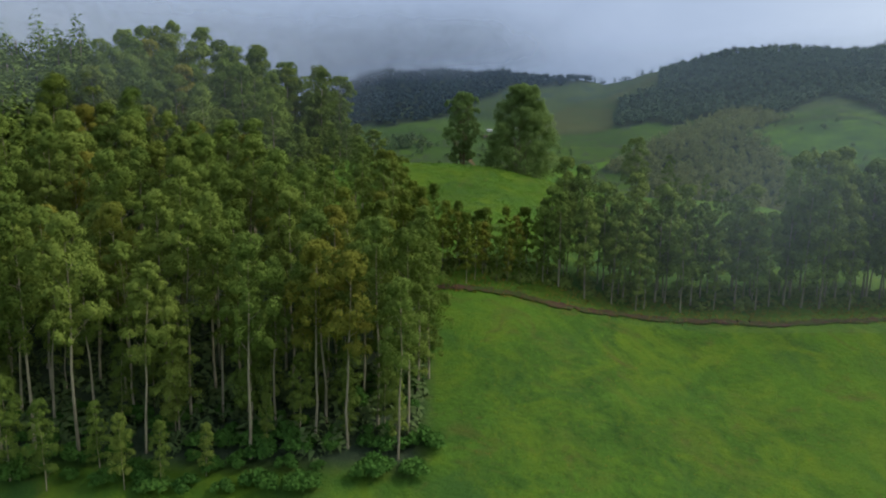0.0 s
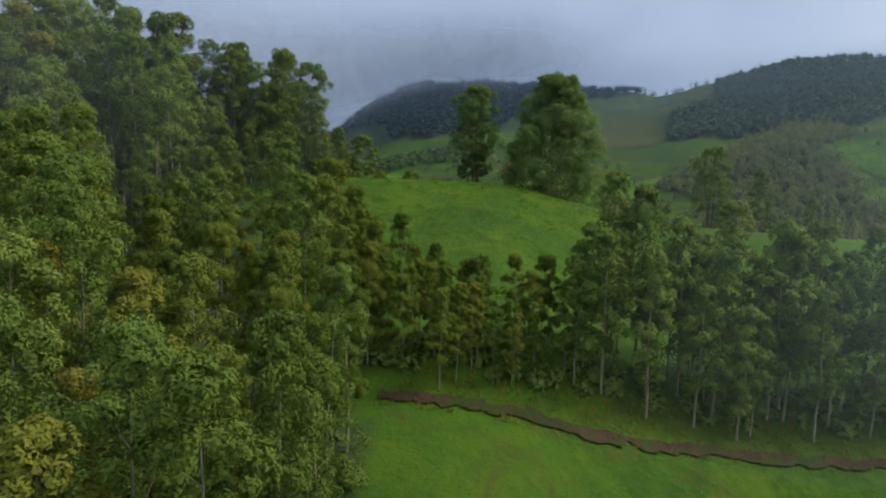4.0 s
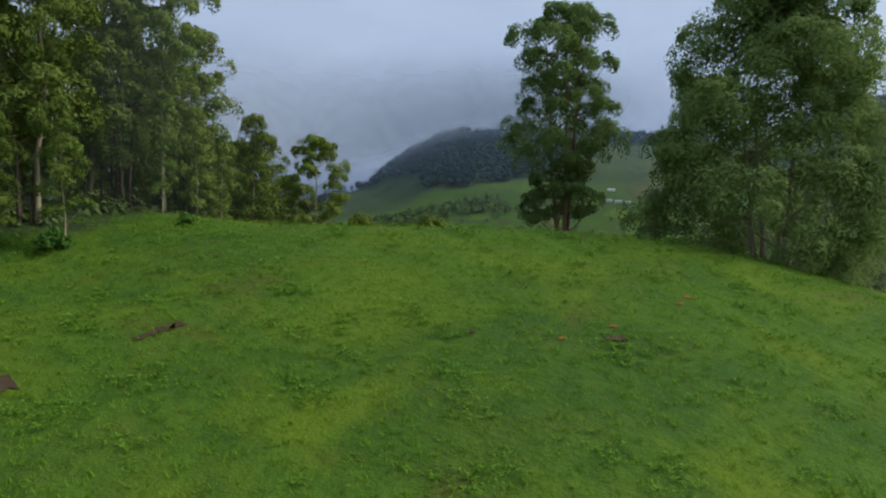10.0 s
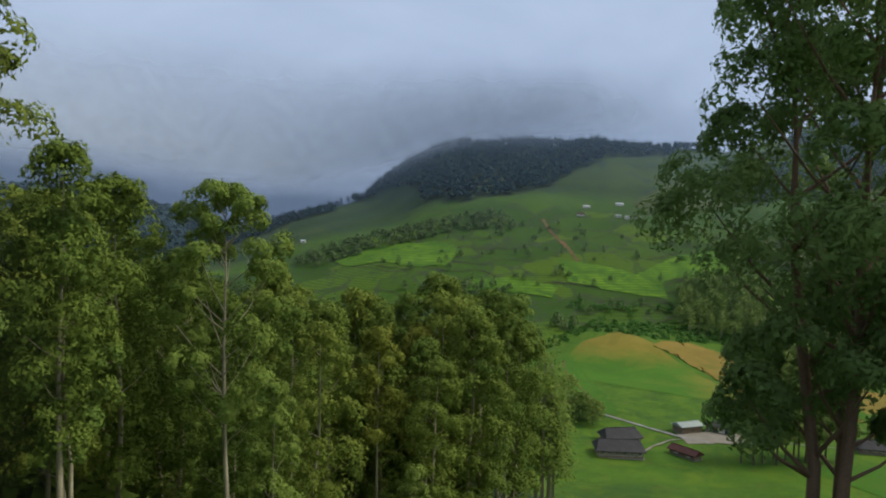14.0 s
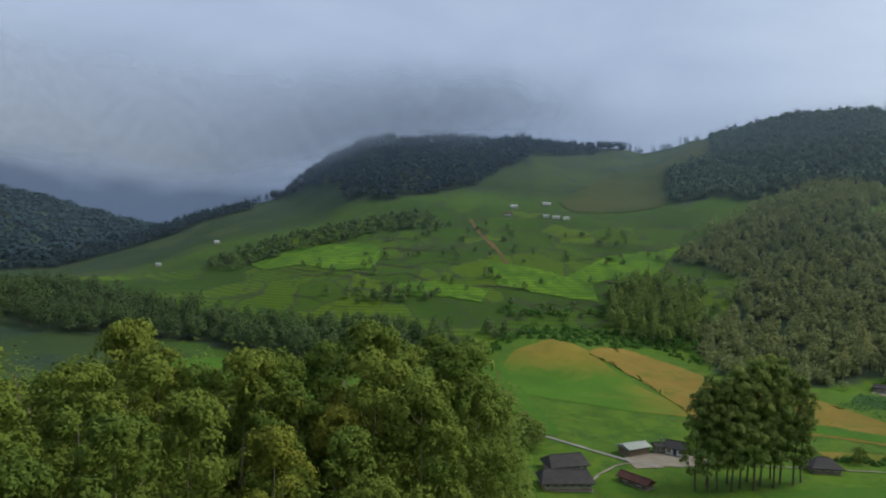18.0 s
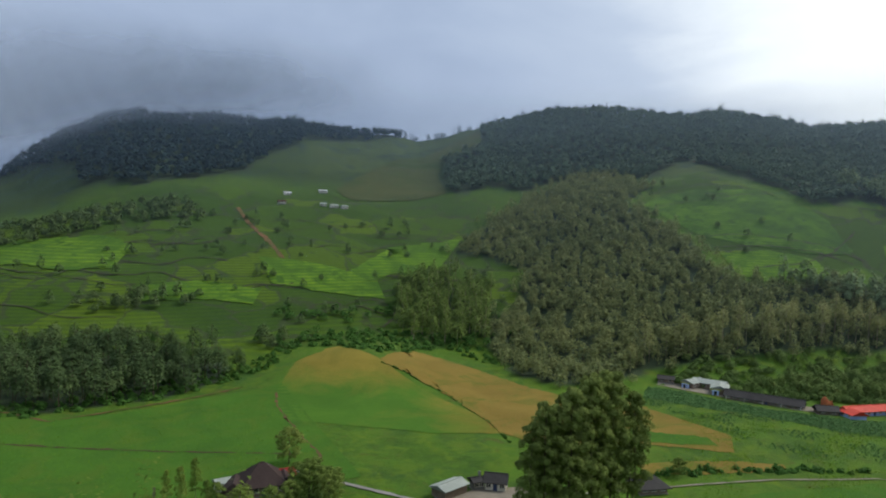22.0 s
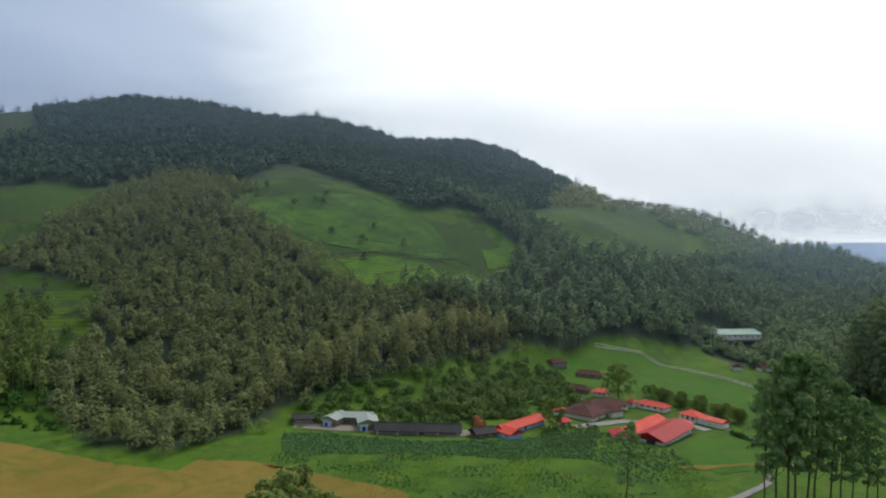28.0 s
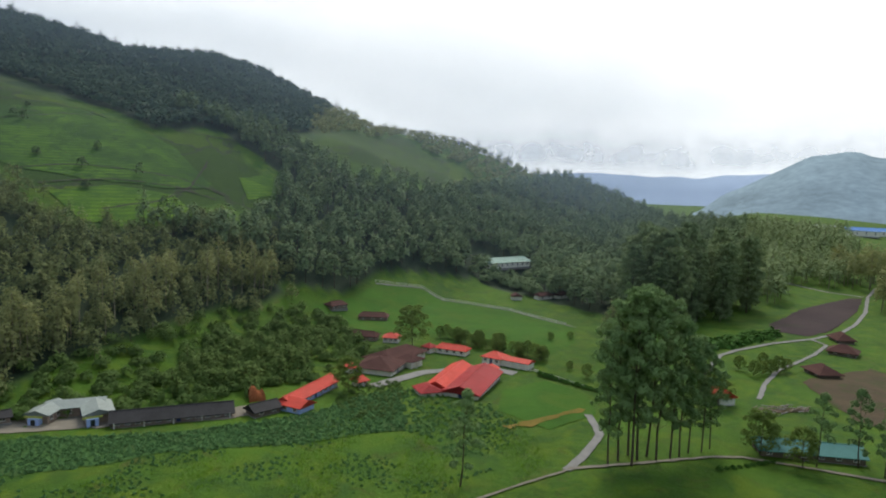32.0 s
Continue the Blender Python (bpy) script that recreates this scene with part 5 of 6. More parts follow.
woods("far_forest", p, r2.uniform(9, 20, len(p)), r2.uniform(26, 44, len(p)), 60, LEAF_HAZED, "far mountain forest, coloured dark and blue as under cloud", 58, 0.1, None, "forest", 0.1)
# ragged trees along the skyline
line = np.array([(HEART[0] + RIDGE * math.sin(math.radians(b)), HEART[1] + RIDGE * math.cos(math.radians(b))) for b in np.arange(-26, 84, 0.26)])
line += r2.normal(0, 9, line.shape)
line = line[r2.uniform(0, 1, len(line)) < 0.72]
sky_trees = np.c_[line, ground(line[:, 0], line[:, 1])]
woods("skyline_trees", sky_trees, r2.uniform(8, 18, len(line)) + 4 * (r2.uniform(0, 1, len(line)) > 0.85), r2.uniform(5, 10, len(line)), 90, LEAF_HAZED, "ragged line of trees along the ridge top", 51, 0.12, BARK_DARK, "forest", 0.075)
drop_pattern(GREAT + NEAR + EUC + EUC_GREY + EUC_RUST + YOUNG + SLOPE + ROW + OPEN + DARK + VALLEY + ROADSIDE + ROUND + SLIM)


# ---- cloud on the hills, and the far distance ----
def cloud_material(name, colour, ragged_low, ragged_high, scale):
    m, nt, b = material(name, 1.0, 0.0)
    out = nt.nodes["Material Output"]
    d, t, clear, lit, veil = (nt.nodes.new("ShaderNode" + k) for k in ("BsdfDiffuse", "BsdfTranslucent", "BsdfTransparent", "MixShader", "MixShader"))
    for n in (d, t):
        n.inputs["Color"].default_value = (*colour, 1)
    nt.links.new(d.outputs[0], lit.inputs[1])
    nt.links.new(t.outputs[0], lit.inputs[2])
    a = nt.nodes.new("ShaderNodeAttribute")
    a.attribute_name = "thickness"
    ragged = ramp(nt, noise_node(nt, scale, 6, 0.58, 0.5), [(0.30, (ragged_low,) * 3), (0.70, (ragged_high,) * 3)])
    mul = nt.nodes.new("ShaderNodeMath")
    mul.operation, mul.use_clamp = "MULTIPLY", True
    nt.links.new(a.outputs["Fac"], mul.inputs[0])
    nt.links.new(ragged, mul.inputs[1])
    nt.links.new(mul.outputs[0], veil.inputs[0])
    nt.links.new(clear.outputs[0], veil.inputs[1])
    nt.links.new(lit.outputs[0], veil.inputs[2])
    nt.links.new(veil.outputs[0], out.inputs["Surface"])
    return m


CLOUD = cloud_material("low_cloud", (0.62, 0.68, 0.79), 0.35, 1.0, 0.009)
MIST = cloud_material("valley_mist", (0.34, 0.44, 0.60), 0.75, 1.0, 0.006)


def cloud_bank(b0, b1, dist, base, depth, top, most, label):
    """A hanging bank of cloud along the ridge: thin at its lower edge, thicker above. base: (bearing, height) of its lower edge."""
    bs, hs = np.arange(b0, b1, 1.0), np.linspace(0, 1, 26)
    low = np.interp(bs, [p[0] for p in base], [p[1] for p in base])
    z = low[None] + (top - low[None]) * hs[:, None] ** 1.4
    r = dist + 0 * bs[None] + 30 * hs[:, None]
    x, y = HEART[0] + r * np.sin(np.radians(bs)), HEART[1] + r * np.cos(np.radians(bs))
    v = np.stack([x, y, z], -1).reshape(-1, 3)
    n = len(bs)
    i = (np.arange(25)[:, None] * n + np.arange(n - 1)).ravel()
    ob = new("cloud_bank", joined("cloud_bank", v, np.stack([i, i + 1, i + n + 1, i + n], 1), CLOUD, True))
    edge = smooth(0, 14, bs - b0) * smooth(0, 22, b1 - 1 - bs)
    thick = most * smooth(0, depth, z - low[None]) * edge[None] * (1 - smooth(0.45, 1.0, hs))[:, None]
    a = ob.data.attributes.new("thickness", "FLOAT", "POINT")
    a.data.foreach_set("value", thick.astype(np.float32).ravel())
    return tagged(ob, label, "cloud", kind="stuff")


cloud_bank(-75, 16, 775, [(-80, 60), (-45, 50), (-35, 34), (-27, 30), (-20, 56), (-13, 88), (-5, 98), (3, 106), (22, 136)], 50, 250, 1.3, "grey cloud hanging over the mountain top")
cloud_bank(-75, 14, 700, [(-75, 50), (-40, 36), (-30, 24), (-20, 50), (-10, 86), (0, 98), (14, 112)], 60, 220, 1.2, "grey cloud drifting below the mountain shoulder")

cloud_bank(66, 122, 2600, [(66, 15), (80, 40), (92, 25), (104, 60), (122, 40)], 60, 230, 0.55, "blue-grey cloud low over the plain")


def mist_sheet(b0, b1, dist, rise, top, most, label):
    """A thin sheet of mist standing off the slope: clear at the ground, thickest some way above it."""
    bs, hs = np.arange(b0, b1, 1.5), np.linspace(0, 1, 24)
    x, y = HEART[0] + dist * np.sin(np.radians(bs)), HEART[1] + dist * np.cos(np.radians(bs))
    low = ground(x, y) - 2
    top = np.maximum(top, low + 30)
    z = low[None] + (top[None] - low[None]) * hs[:, None]
    v = np.stack([x + 0 * z, y + 0 * z, z], -1).reshape(-1, 3)
    n = len(bs)
    i = (np.arange(23)[:, None] * n + np.arange(n - 1)).ravel()
    ob = new("mist", joined("mist", v, np.stack([i, i + 1, i + n + 1, i + n], 1), MIST, True))
    ends = smooth(0, 12, bs - b0) * smooth(0, 14, b1 - 1.5 - bs)
    thick = most * smooth(0, rise, z - low[None]) * ends[None] * (0.45 + 0.55 * smooth(-40, -18, bs))[None] * (1 - smooth(0.5, 1.0, hs))[:, None]
    a = ob.data.attributes.new("thickness", "FLOAT", "POINT")
    a.data.foreach_set("value", thick.astype(np.float32).ravel())
    return tagged(ob, label, "mist", kind="stuff")


mist_sheet(-80, 100, 190, 80, 90, 0.045, "thin haze over the fields")
mist_sheet(-80, 100, 300, 90, 110, 0.06, "thin haze before the slopes")
mist_sheet(-80, 100, 420, 85, 125, 0.06, "thin blue mist in the valley air")
mist_sheet(-80, 100, 540, 60, 135, 0.11, "thin blue mist before the upper slopes")
mist_sheet(-80, 100, 660, 50, 160, 0.14, "thin blue mist under the ridge")


def drifting_mist(x0, x1, y, z0, z1, most, label):
    """A small veil of mist hanging in the air, thin at all its edges."""
    us, hs = np.linspace(0, 1, 30), np.linspace(0, 1, 20)
    x, z = x0 + (x1 - x0) * us[None] + 0 * hs[:, None], z0 + (z1 - z0) * hs[:, None] + 0 * us[None]
    v = np.stack([x, y + 0.12 * (x - x0), z], -1).reshape(-1, 3)
    n = len(us)
    i = (np.arange(19)[:, None] * n + np.arange(n - 1)).ravel()
    ob = new("mist", joined("mist", v, np.stack([i, i + 1, i + n + 1, i + n], 1), VEIL, True))
    thick = most * np.sin(np.pi * us)[None] ** 1.2 * np.sin(np.pi * hs)[:, None] ** 1.2
    a = ob.data.attributes.new("thickness", "FLOAT", "POINT")
    a.data.foreach_set("value", thick.astype(np.float32).ravel())
    return tagged(ob, label, "mist", kind="stuff")


VEIL = cloud_material("drifting_mist", (0.60, 0.66, 0.70), 0.5, 1.0, 0.03)
drifting_mist(-135, -11, 148, -16, 36, 0.30, "thin veil of mist before the trees of the crest")
drifting_mist(-125, -7, 98, -14, 34, 0.18, "thin veil of mist in the eucalyptus wood")
drifting_mist(14, 130, 97, -32, 14, 0.26, "thin veil of mist drifting before the row of trees")


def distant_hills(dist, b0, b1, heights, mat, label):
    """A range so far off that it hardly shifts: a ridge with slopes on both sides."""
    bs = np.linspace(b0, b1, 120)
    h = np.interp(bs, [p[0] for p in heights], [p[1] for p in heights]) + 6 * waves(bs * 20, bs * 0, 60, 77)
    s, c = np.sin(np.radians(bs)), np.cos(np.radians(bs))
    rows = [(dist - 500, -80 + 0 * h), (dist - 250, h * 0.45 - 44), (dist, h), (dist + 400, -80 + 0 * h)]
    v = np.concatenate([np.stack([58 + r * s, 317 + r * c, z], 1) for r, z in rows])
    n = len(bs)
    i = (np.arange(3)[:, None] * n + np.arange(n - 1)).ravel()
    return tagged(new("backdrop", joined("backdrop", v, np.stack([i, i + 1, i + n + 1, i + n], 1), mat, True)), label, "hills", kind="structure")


# The haze of distance is painted into both hill colours.
HAZE_BLUE = worn("haze_tinted_blue_hills", (0.34, 0.42, 0.53), 1.0, 0.01, 0.12, 0.0, 2.0, 0.0)
HAZE_GREEN = worn("haze_tinted_green_hills", (0.24, 0.31, 0.34), 1.0, 0.02, 0.3, 0.0, 3.0, 0.0)
distant_hills(3300, 60, 130, [(60, 20), (80, 32), (86, 46), (92, 34), (98, 60), (110, 70), (130, 40)], HAZE_BLUE, "mountains on the horizon, painted pale blue with haze")
distant_hills(1750, 93, 140, [(93, -60), (97, 10), (101, 72), (104, 84), (108, 66), (118, 92), (140, 60)], HAZE_GREEN, "green hill across the plain, haze painted into its colour")


# ---- buildings ----
def part(name, bm, mat, parent, label=""):
    """Links a bmesh as one mesh under a thing or under a part."""
    me = bpy.data.meshes.new(name)
    bm.to_mesh(me)
    bm.free()
    me.materials.append(mat)
    o = new(name, me)
    o.parent = parent
    return tagged(o, label)


def box(x0, x1, y0, y1, z0, z1, bm=None, bevel=0.0):
    bm = bm or bmesh.new()
    vs = [bm.verts.new((x, y, z)) for z in (z0, z1) for y in (y0, y1) for x in (x0, x1)]
    for q in ((0, 2, 3, 1), (4, 5, 7, 6), (0, 1, 5, 4), (2, 6, 7, 3), (0, 4, 6, 2), (1, 3, 7, 5)):
        bm.faces.new([vs[i] for i in q])
    if bevel:
        bmesh.ops.bevel(bm, geom=bm.edges[:], offset=bevel, segments=1, affect="EDGES")
    return bm


def gable_walls(l, w, h, rise, hip):
    """A hollow shell: four walls with thickness, and gables under the roof."""
    bm = bmesh.new()
    t = 0.25
    for x0, x1, y0, y1 in ((-l / 2, l / 2, -w / 2, -w / 2 + t), (-l / 2, l / 2, w / 2 - t, w / 2), (-l / 2, -l / 2 + t, -w / 2 + t, w / 2 - t), (l / 2 - t, l / 2, -w / 2 + t, w / 2 - t)):
        box(x0, x1, y0, y1, -0.8, h, bm)
    if not hip:
        for x in (-l / 2, l / 2 - t):
            a = [bm.verts.new((x + d, y, z)) for d in (0, t) for y, z in ((-w / 2, h), (w / 2, h), (0, h + rise))]
            for q in ((0, 1, 2), (5, 4, 3), (0, 3, 4, 1), (1, 4, 5, 2), (2, 5, 3, 0)):
                bm.faces.new([a[i] for i in q])
    return bm


def roof_shell(l, w, h, rise, over, hip, thick=0.18):
    """A roof with eaves and thickness; hipped or with gables."""
    bm = bmesh.new()
    a, b = l / 2 + over, w / 2 + over
    drop = over * rise / (w / 2)
    c = max(0.2, a - b * hip)
    for dz in (0.0, thick):
        z0, z1 = h - drop + dz, h + rise + dz
        for p in ((-a, -b, z0), (a, -b, z0), (a, b, z0), (-a, b, z0), (-c, 0, z1), (c, 0, z1)):
            bm.verts.new(p)
    bm.verts.ensure_lookup_table()
    v = bm.verts
    for q in ((0, 1, 5, 4), (2, 3, 4, 5), (1, 2, 5), (3, 0, 4)):
        bm.faces.new([v[i + 6] for i in q])
        bm.faces.new([v[i] for i in reversed(q)])
    for i, j in ((0, 1), (1, 2), (2, 3), (3, 0)):
        bm.faces.new([v[i], v[j], v[j + 6], v[i + 6]])
    return bm


def openings(e, l, w, h, n, face, wall_name="window", glass=None, door_mat=None):
    """Windows along one long side, each with frame, sill and pane, and a door."""
    s = -1 if face < 0 else 1
    y = s * w / 2
    for k in range(n):
        x = -l / 2 + l * (k + 0.5) / n
        ya, yb = sorted((y, y + s * 0.05))
        if door_mat and k == n // 2:
            d = part("door", box(x - 0.5, x + 0.5, ya, yb, 0, min(2.1, h - 0.3), None, 0.01), door_mat, e, "plain dark door")
            part("door_handle", box(x + 0.34, x + 0.40, *sorted((y + s * 0.05, y + s * 0.11)), 0.95, 1.08), GLASS, d)
            continue
        z0, z1 = h * 0.36, h * 0.80
        fr = bmesh.new()
        for x0, x1, za, zb in ((x - 0.62, x - 0.52, z0, z1), (x + 0.52, x + 0.62, z0, z1), (x - 0.52, x + 0.52, z0, z0 + 0.1), (x - 0.52, x + 0.52, z1 - 0.1, z1), (x - 0.04, x + 0.04, z0 + 0.1, z1 - 0.1)):
            box(x0, x1, *sorted((y, y + s * 0.07)), za, zb, fr)
        win = part("window", fr, PLASTER if glass is None else glass, e)
        part("pane", box(x - 0.52, x + 0.52, *sorted((y + s * 0.005, y + s * 0.03)), z0 + 0.1, z1 - 0.1), GLASS, win)
        part("sill", box(x - 0.7, x + 0.7, *sorted((y, y + s * 0.16)), z0 - 0.08, z0), CONCRETE, win)


def house(name, x, y, yaw, l, w, h, rise, wall, roof, label, over=0.6, hip=0.0, n=4, sides=(-1, 1), door=None, category="house", group="", ridge=True):
    e = new(name)
    e.matrix_basis = pose(x, y, float(ground(x, y)), 0, 0, yaw)
    tagged(e, label, category, group)
    part("wall", gable_walls(l, w, h, rise, hip), wall, e)
    r = part("roof", roof_shell(l, w, h, rise, over, hip), roof, e)
    if ridge:
        c = max(0.2, l / 2 + over - (w / 2 + over) * hip)
        part("ridge_cap", box(-c, c, -0.14, 0.14, h + rise + 0.12, h + rise + 0.27, None, 0.03), roof, r)
    part("floor", box(-l / 2 - 0.3, l / 2 + 0.3, -w / 2 - 0.3, w / 2 + 0.3, -1.2, 0.06), CONCRETE, e)
    for s in sides:
        openings(e, l, w, h, n, s, door_mat=door)
    return e


def wing(e, x, y, yaw, l, w, h, rise, wall, roof, hip=0.0, over=0.5, n=3, sides=(-1,)):
    """A further wing of a building, as parts under it."""
    m = pose(x, y, 0, 0, 0, yaw)
    made = [part("wall", gable_walls(l, w, h, rise, hip), wall, e), part("roof", roof_shell(l, w, h, rise, over, hip), roof, e)]
    before = set(e.children)
    for s in sides:
        openings(e, l, w, h, n, s)
    for o in (*made, *(set(e.children) - before)):
        o.matrix_basis = m @ o.matrix_basis


def posts(e, xs, y, h, mat, r=0.12):
    for x in xs:
        part("post", box(x - r, x + r, y - r, y + r, -0.2, h, None, 0.02), mat, e)


# the bent building with a pale roof: a back range and two arms that end in gables with blue porches
u = house("bent_building", 191, 451, -50, 12, 5.5, 2.6, 1.0, BRICKWORK, ROOF_GREY, "bent masonry building with a pale grey sheet roof and blue porches", 0.7, 0.0, 4, (-1,), BLUE_DOOR, "building", ridge=False)
wing(u, -6.2, -2.2, 66, 8.5, 5.4, 2.6, 0.9, BRICKWORK, ROOF_GREY, 0.0, 0.6, 3, (-1, 1))
wing(u, 4.9, -5.0, 98, 9.5, 6.0, 2.6, 1.0, BRICKWORK, ROOF_GREY, 0.0, 0.6, 3, (-1, 1))
for x, y, turn in ((-8.0, -6.4, -24), (4.2, -10.6, 8)):
    o = part("porch", box(-1.3, 1.3, -1.2, 1.0, -0.8, 2.0, None, 0.05), PLASTER_BLUE, u, "pale blue porch")
    part("door", box(-0.5, 0.5, -1.26, -1.2, 0, 1.8), GLASS, o)
    part("gable_board", box(-2.2, 2.2, -1.1, -0.98, 2.15, 2.6, None, 0.02), BOARD, o, "yellow-green gable board")
    o.matrix_basis = pose(x, y, 0, 0, 0, turn)
shed = house("long_shed", 196.0, 426.4, -51.5, 27, 5.2, 1.7, 1.6, BRICKWORK, ROOF_DARK, "long low shed with a dark grey roof", 0.8, 0.0, 12, (-1,), BLUE_DOOR, "shed")
posts(shed, np.linspace(-13, 13, 5), -3.3, 1.4, PLASTER)
house("small_shed", 176.5, 460.5, -36, 6, 4, 1.6, 0.9, BRICKWORK, ROOF_DARK, "small dark-roofed shed beside the bent building", n=2, category="shed")
red = house("red_roofed_shed", 223.5, 404.2, -4, 23, 4.6, 2.0, 1.3, PLASTER_BLUE, ROOF_ORANGE, "long pale blue shed with an orange-red roof and a cross gable", 0.7, 0.0, 9, (-1,), BLUE_DOOR, "shed")
wing(red, -10.6, -3.2, 82, 6.5, 5.5, 2.0, 1.2, PLASTER_BLUE, ROOF_ORANGE, 0.0, 0.6, 2, (-1, 1))
house("open_shed", 207.5, 408.5, -28, 7, 4.6, 1.6, 1.2, WOOD, ROOF_DARK, "low dark shed beside the red-roofed shed", n=2, category="shed")
main = house("farmhouse", 259, 397.5, 0, 12, 12, 2.3, 2.2, PLASTER, ROOF_BROWN, "large cream farmhouse with a hipped brown tiled roof", 1.0, 0.95, 5, (-1, 1), BLUE_DOOR)
wing(main, 14.0, 0.0, -18, 20, 10, 2.3, 2.0, PLASTER, ROOF_BROWN, 0.9, 1.0, 6, (-1, 1))
wing(main, 9.6, -6.6, 72, 6, 6, 2.3, 1.2, PLASTER, ROOF_BROWN, 0.7, 0.8, 0, ())
wing(main, -5.0, 7.6, 20, 5, 4.0, 2.0, 0.9, PLASTER, ROOF_ORANGE, 0.9, 0.5, 2, (-1, 1))
posts(main, (7.6, 9.6, 11.6), -9.8, 2.1, PLASTER)
house("gate_lodge", 239.5, 396, -30, 3.4, 3, 1.9, 0.9, PLASTER, ROOF_ORANGE, "small cream gatehouse with an orange-red roof", hip=0.6, n=2)
barn = house("red_barn", 252, 365, -2, 25, 10, 2.2, 1.8, PLASTER, ROOF_RED, "big cream barn with a broad red roof", 1.0, 0.0, 7, (-1,), None, "barn")
part("shutter", box(-12.62, -12.5, -2.4, 0.6, 0, 2.1), BLUE_DOOR, barn, "tall blue shutter door")
wing(barn, 2.0, 8.0, 0, 25, 6.5, 2.2, 1.5, PLASTER, ROOF_ORANGE, 0.0, 0.6, 6, (1,))
wing(barn, -12.5, 9.6, 40, 6.5, 6, 2.0, 1.3, PLASTER, ROOF_RED, 0.6, 0.6, 2, (-1,))
wing(barn, 15.2, -1.0, 0, 5, 4.5, 1.9, 0.9, PLASTER, ROOF_ORANGE, 0.0, 0.5, 1, (-1,))
car = house("red_roofed_house", 283, 365.2, 74, 6.5, 6, 2.5, 1.4, PLASTER, ROOF_ORANGE, "small cream house with a hipped orange-red roof and open carport", 0.6, 0.9, 3, (-1, 1), BLUE_DOOR)
wing(car, -8.2, -0.4, 0, 10, 4.6, 2.2, 0.7, PLASTER, ROOF_ORANGE, 0.0, 0.5, 0, ())
posts(car, (-12.6, -9.8, -7.0, -4.2), 2.4, 2.1, PLASTER)
house("red_roofed_house", 289.5, 382, 83, 11, 4.6, 2.0, 1.1, PLASTER, ROOF_ORANGE, "long cream outhouse with an orange-red roof", n=4, hip=0.5)
house("gate_lodge", 288, 390.5, 70, 3.2, 3.2, 2.3, 0.9, PLASTER, ROOF_RED, "tiny cream lodge with a pyramid roof", hip=1.0, n=2)
house("red_roofed_house", 297.5, 408.5, -80, 5.5, 5, 2.0, 1.1, PLASTER, ROOF_ORANGE, "small cream house with an orange-red roof above the farm", hip=0.8, n=3)
for x, y, yaw, l, w in ((332, 448.5, -30, 8, 5.5), (331, 430, -75, 12, 6), (297, 420, -85, 11, 5)):
    house("old_cottage", x, y, yaw, l, w, 1.8, 1.3, BRICKWORK, ROOF_BROWN, "old brown-roofed cottage on the meadow", hip=0.5, n=3, group="old cottages")
for x, y, yaw, l in ((413, 383, 30, 5), (421, 370, -40, 9), (428, 362, -30, 7)):
    house("old_cottage", x, y, yaw, l, 4.5, 2.2, 1.2, PLASTER, ROOF_BROWN, "pale cottage among the trees beyond the meadow", hip=0.4, n=2, group="old cottages")
house("red_roofed_house", 265, 295, 30, 6, 4.5, 2.6, 1.4, PLASTER, ROOF_ORANGE, "small orange-roofed hut among trees", n=2)
teal = house("teal_roofed_shed", 230, 279.5, 97, 22, 7, 1.7, 1.5, WOOD, ROOF_TEAL, "long low shed with a teal sheet roof", n=6, category="shed")
green = house("sheet_roofed_hall", 499, 409, -36, 36, 14, 3.6, 2.4, PLASTER, ROOF_GREEN, "long hall with a pale green sheet roof in the woods", 0.8, 0.0, 8, (-1,), None, "hall")
for x, y, yaw, l, w in ((313, 259, 20, 9, 7), (350, 244, 70, 9, 7), (374, 239, 10, 9, 6)):
    house("thatch_hut", x, y, yaw, l, w, 1.8, 1.9, WOOD, ROOF_BROWN, "round-shouldered hut with a dark brown roof", 1.0, 0.95, 2, group="dark-roofed huts", category="hut")
# the farm below the north slope
house("dark_barn", 23.5, 343, 4, 12, 6.5, 2.3, 1.9, BRICKWORK, ROOF_DARK, "dark-roofed cattle barn in the pasture", 0.7, 0.3, 6, (-1,), None, "barn")
house("dark_barn", 25.5, 355, 16, 10, 6, 2.2, 1.8, BRICKWORK, ROOF_DARK, "second dark-roofed barn with a worn roof", 0.7, 0.3, 6, (-1,), None, "barn")
open_roof = house("open_shed", 48, 370.5, 27, 7.5, 4.5, 2.3, 0.7, WOOD, ROOF_GREY, "open timber shed with a pale patched roof", 0.5, 0.0, 0, (), None, "shed")
house("farm_cottage", 60.5, 371.5, -28, 5, 4.5, 2.2, 1.4, PLASTER, ROOF_DARK, "whitewashed cottage with a dark roof beside the yard", 0.5, 0.0, 3, (-1,), BLUE_DOOR)
hut = house("grey_hut", 55.8, 372.5, 5, 2.6, 2.6, 2.2, 0.5, CONCRETE, ROOF_DARK, "grey block hut with a chimney", n=2, category="hut")
part("chimney", box(0.4, 0.9, -0.3, 0.2, 2.4, 4.2, None, 0.03), CONCRETE, hut)
house("low_hut", 42, 346.5, -49, 8, 3, 1.6, 0.8, WOOD, ROOF_BROWN, "low brown-roofed hut in the pasture", n=2, category="hut")
house("dark_lodge", 96.5, 360, -5, 7, 5.5, 1.9, 1.6, BRICKWORK, ROOF_DARK, "low lodge with a hipped dark roof", 0.9, 0.8, 3, category="house")
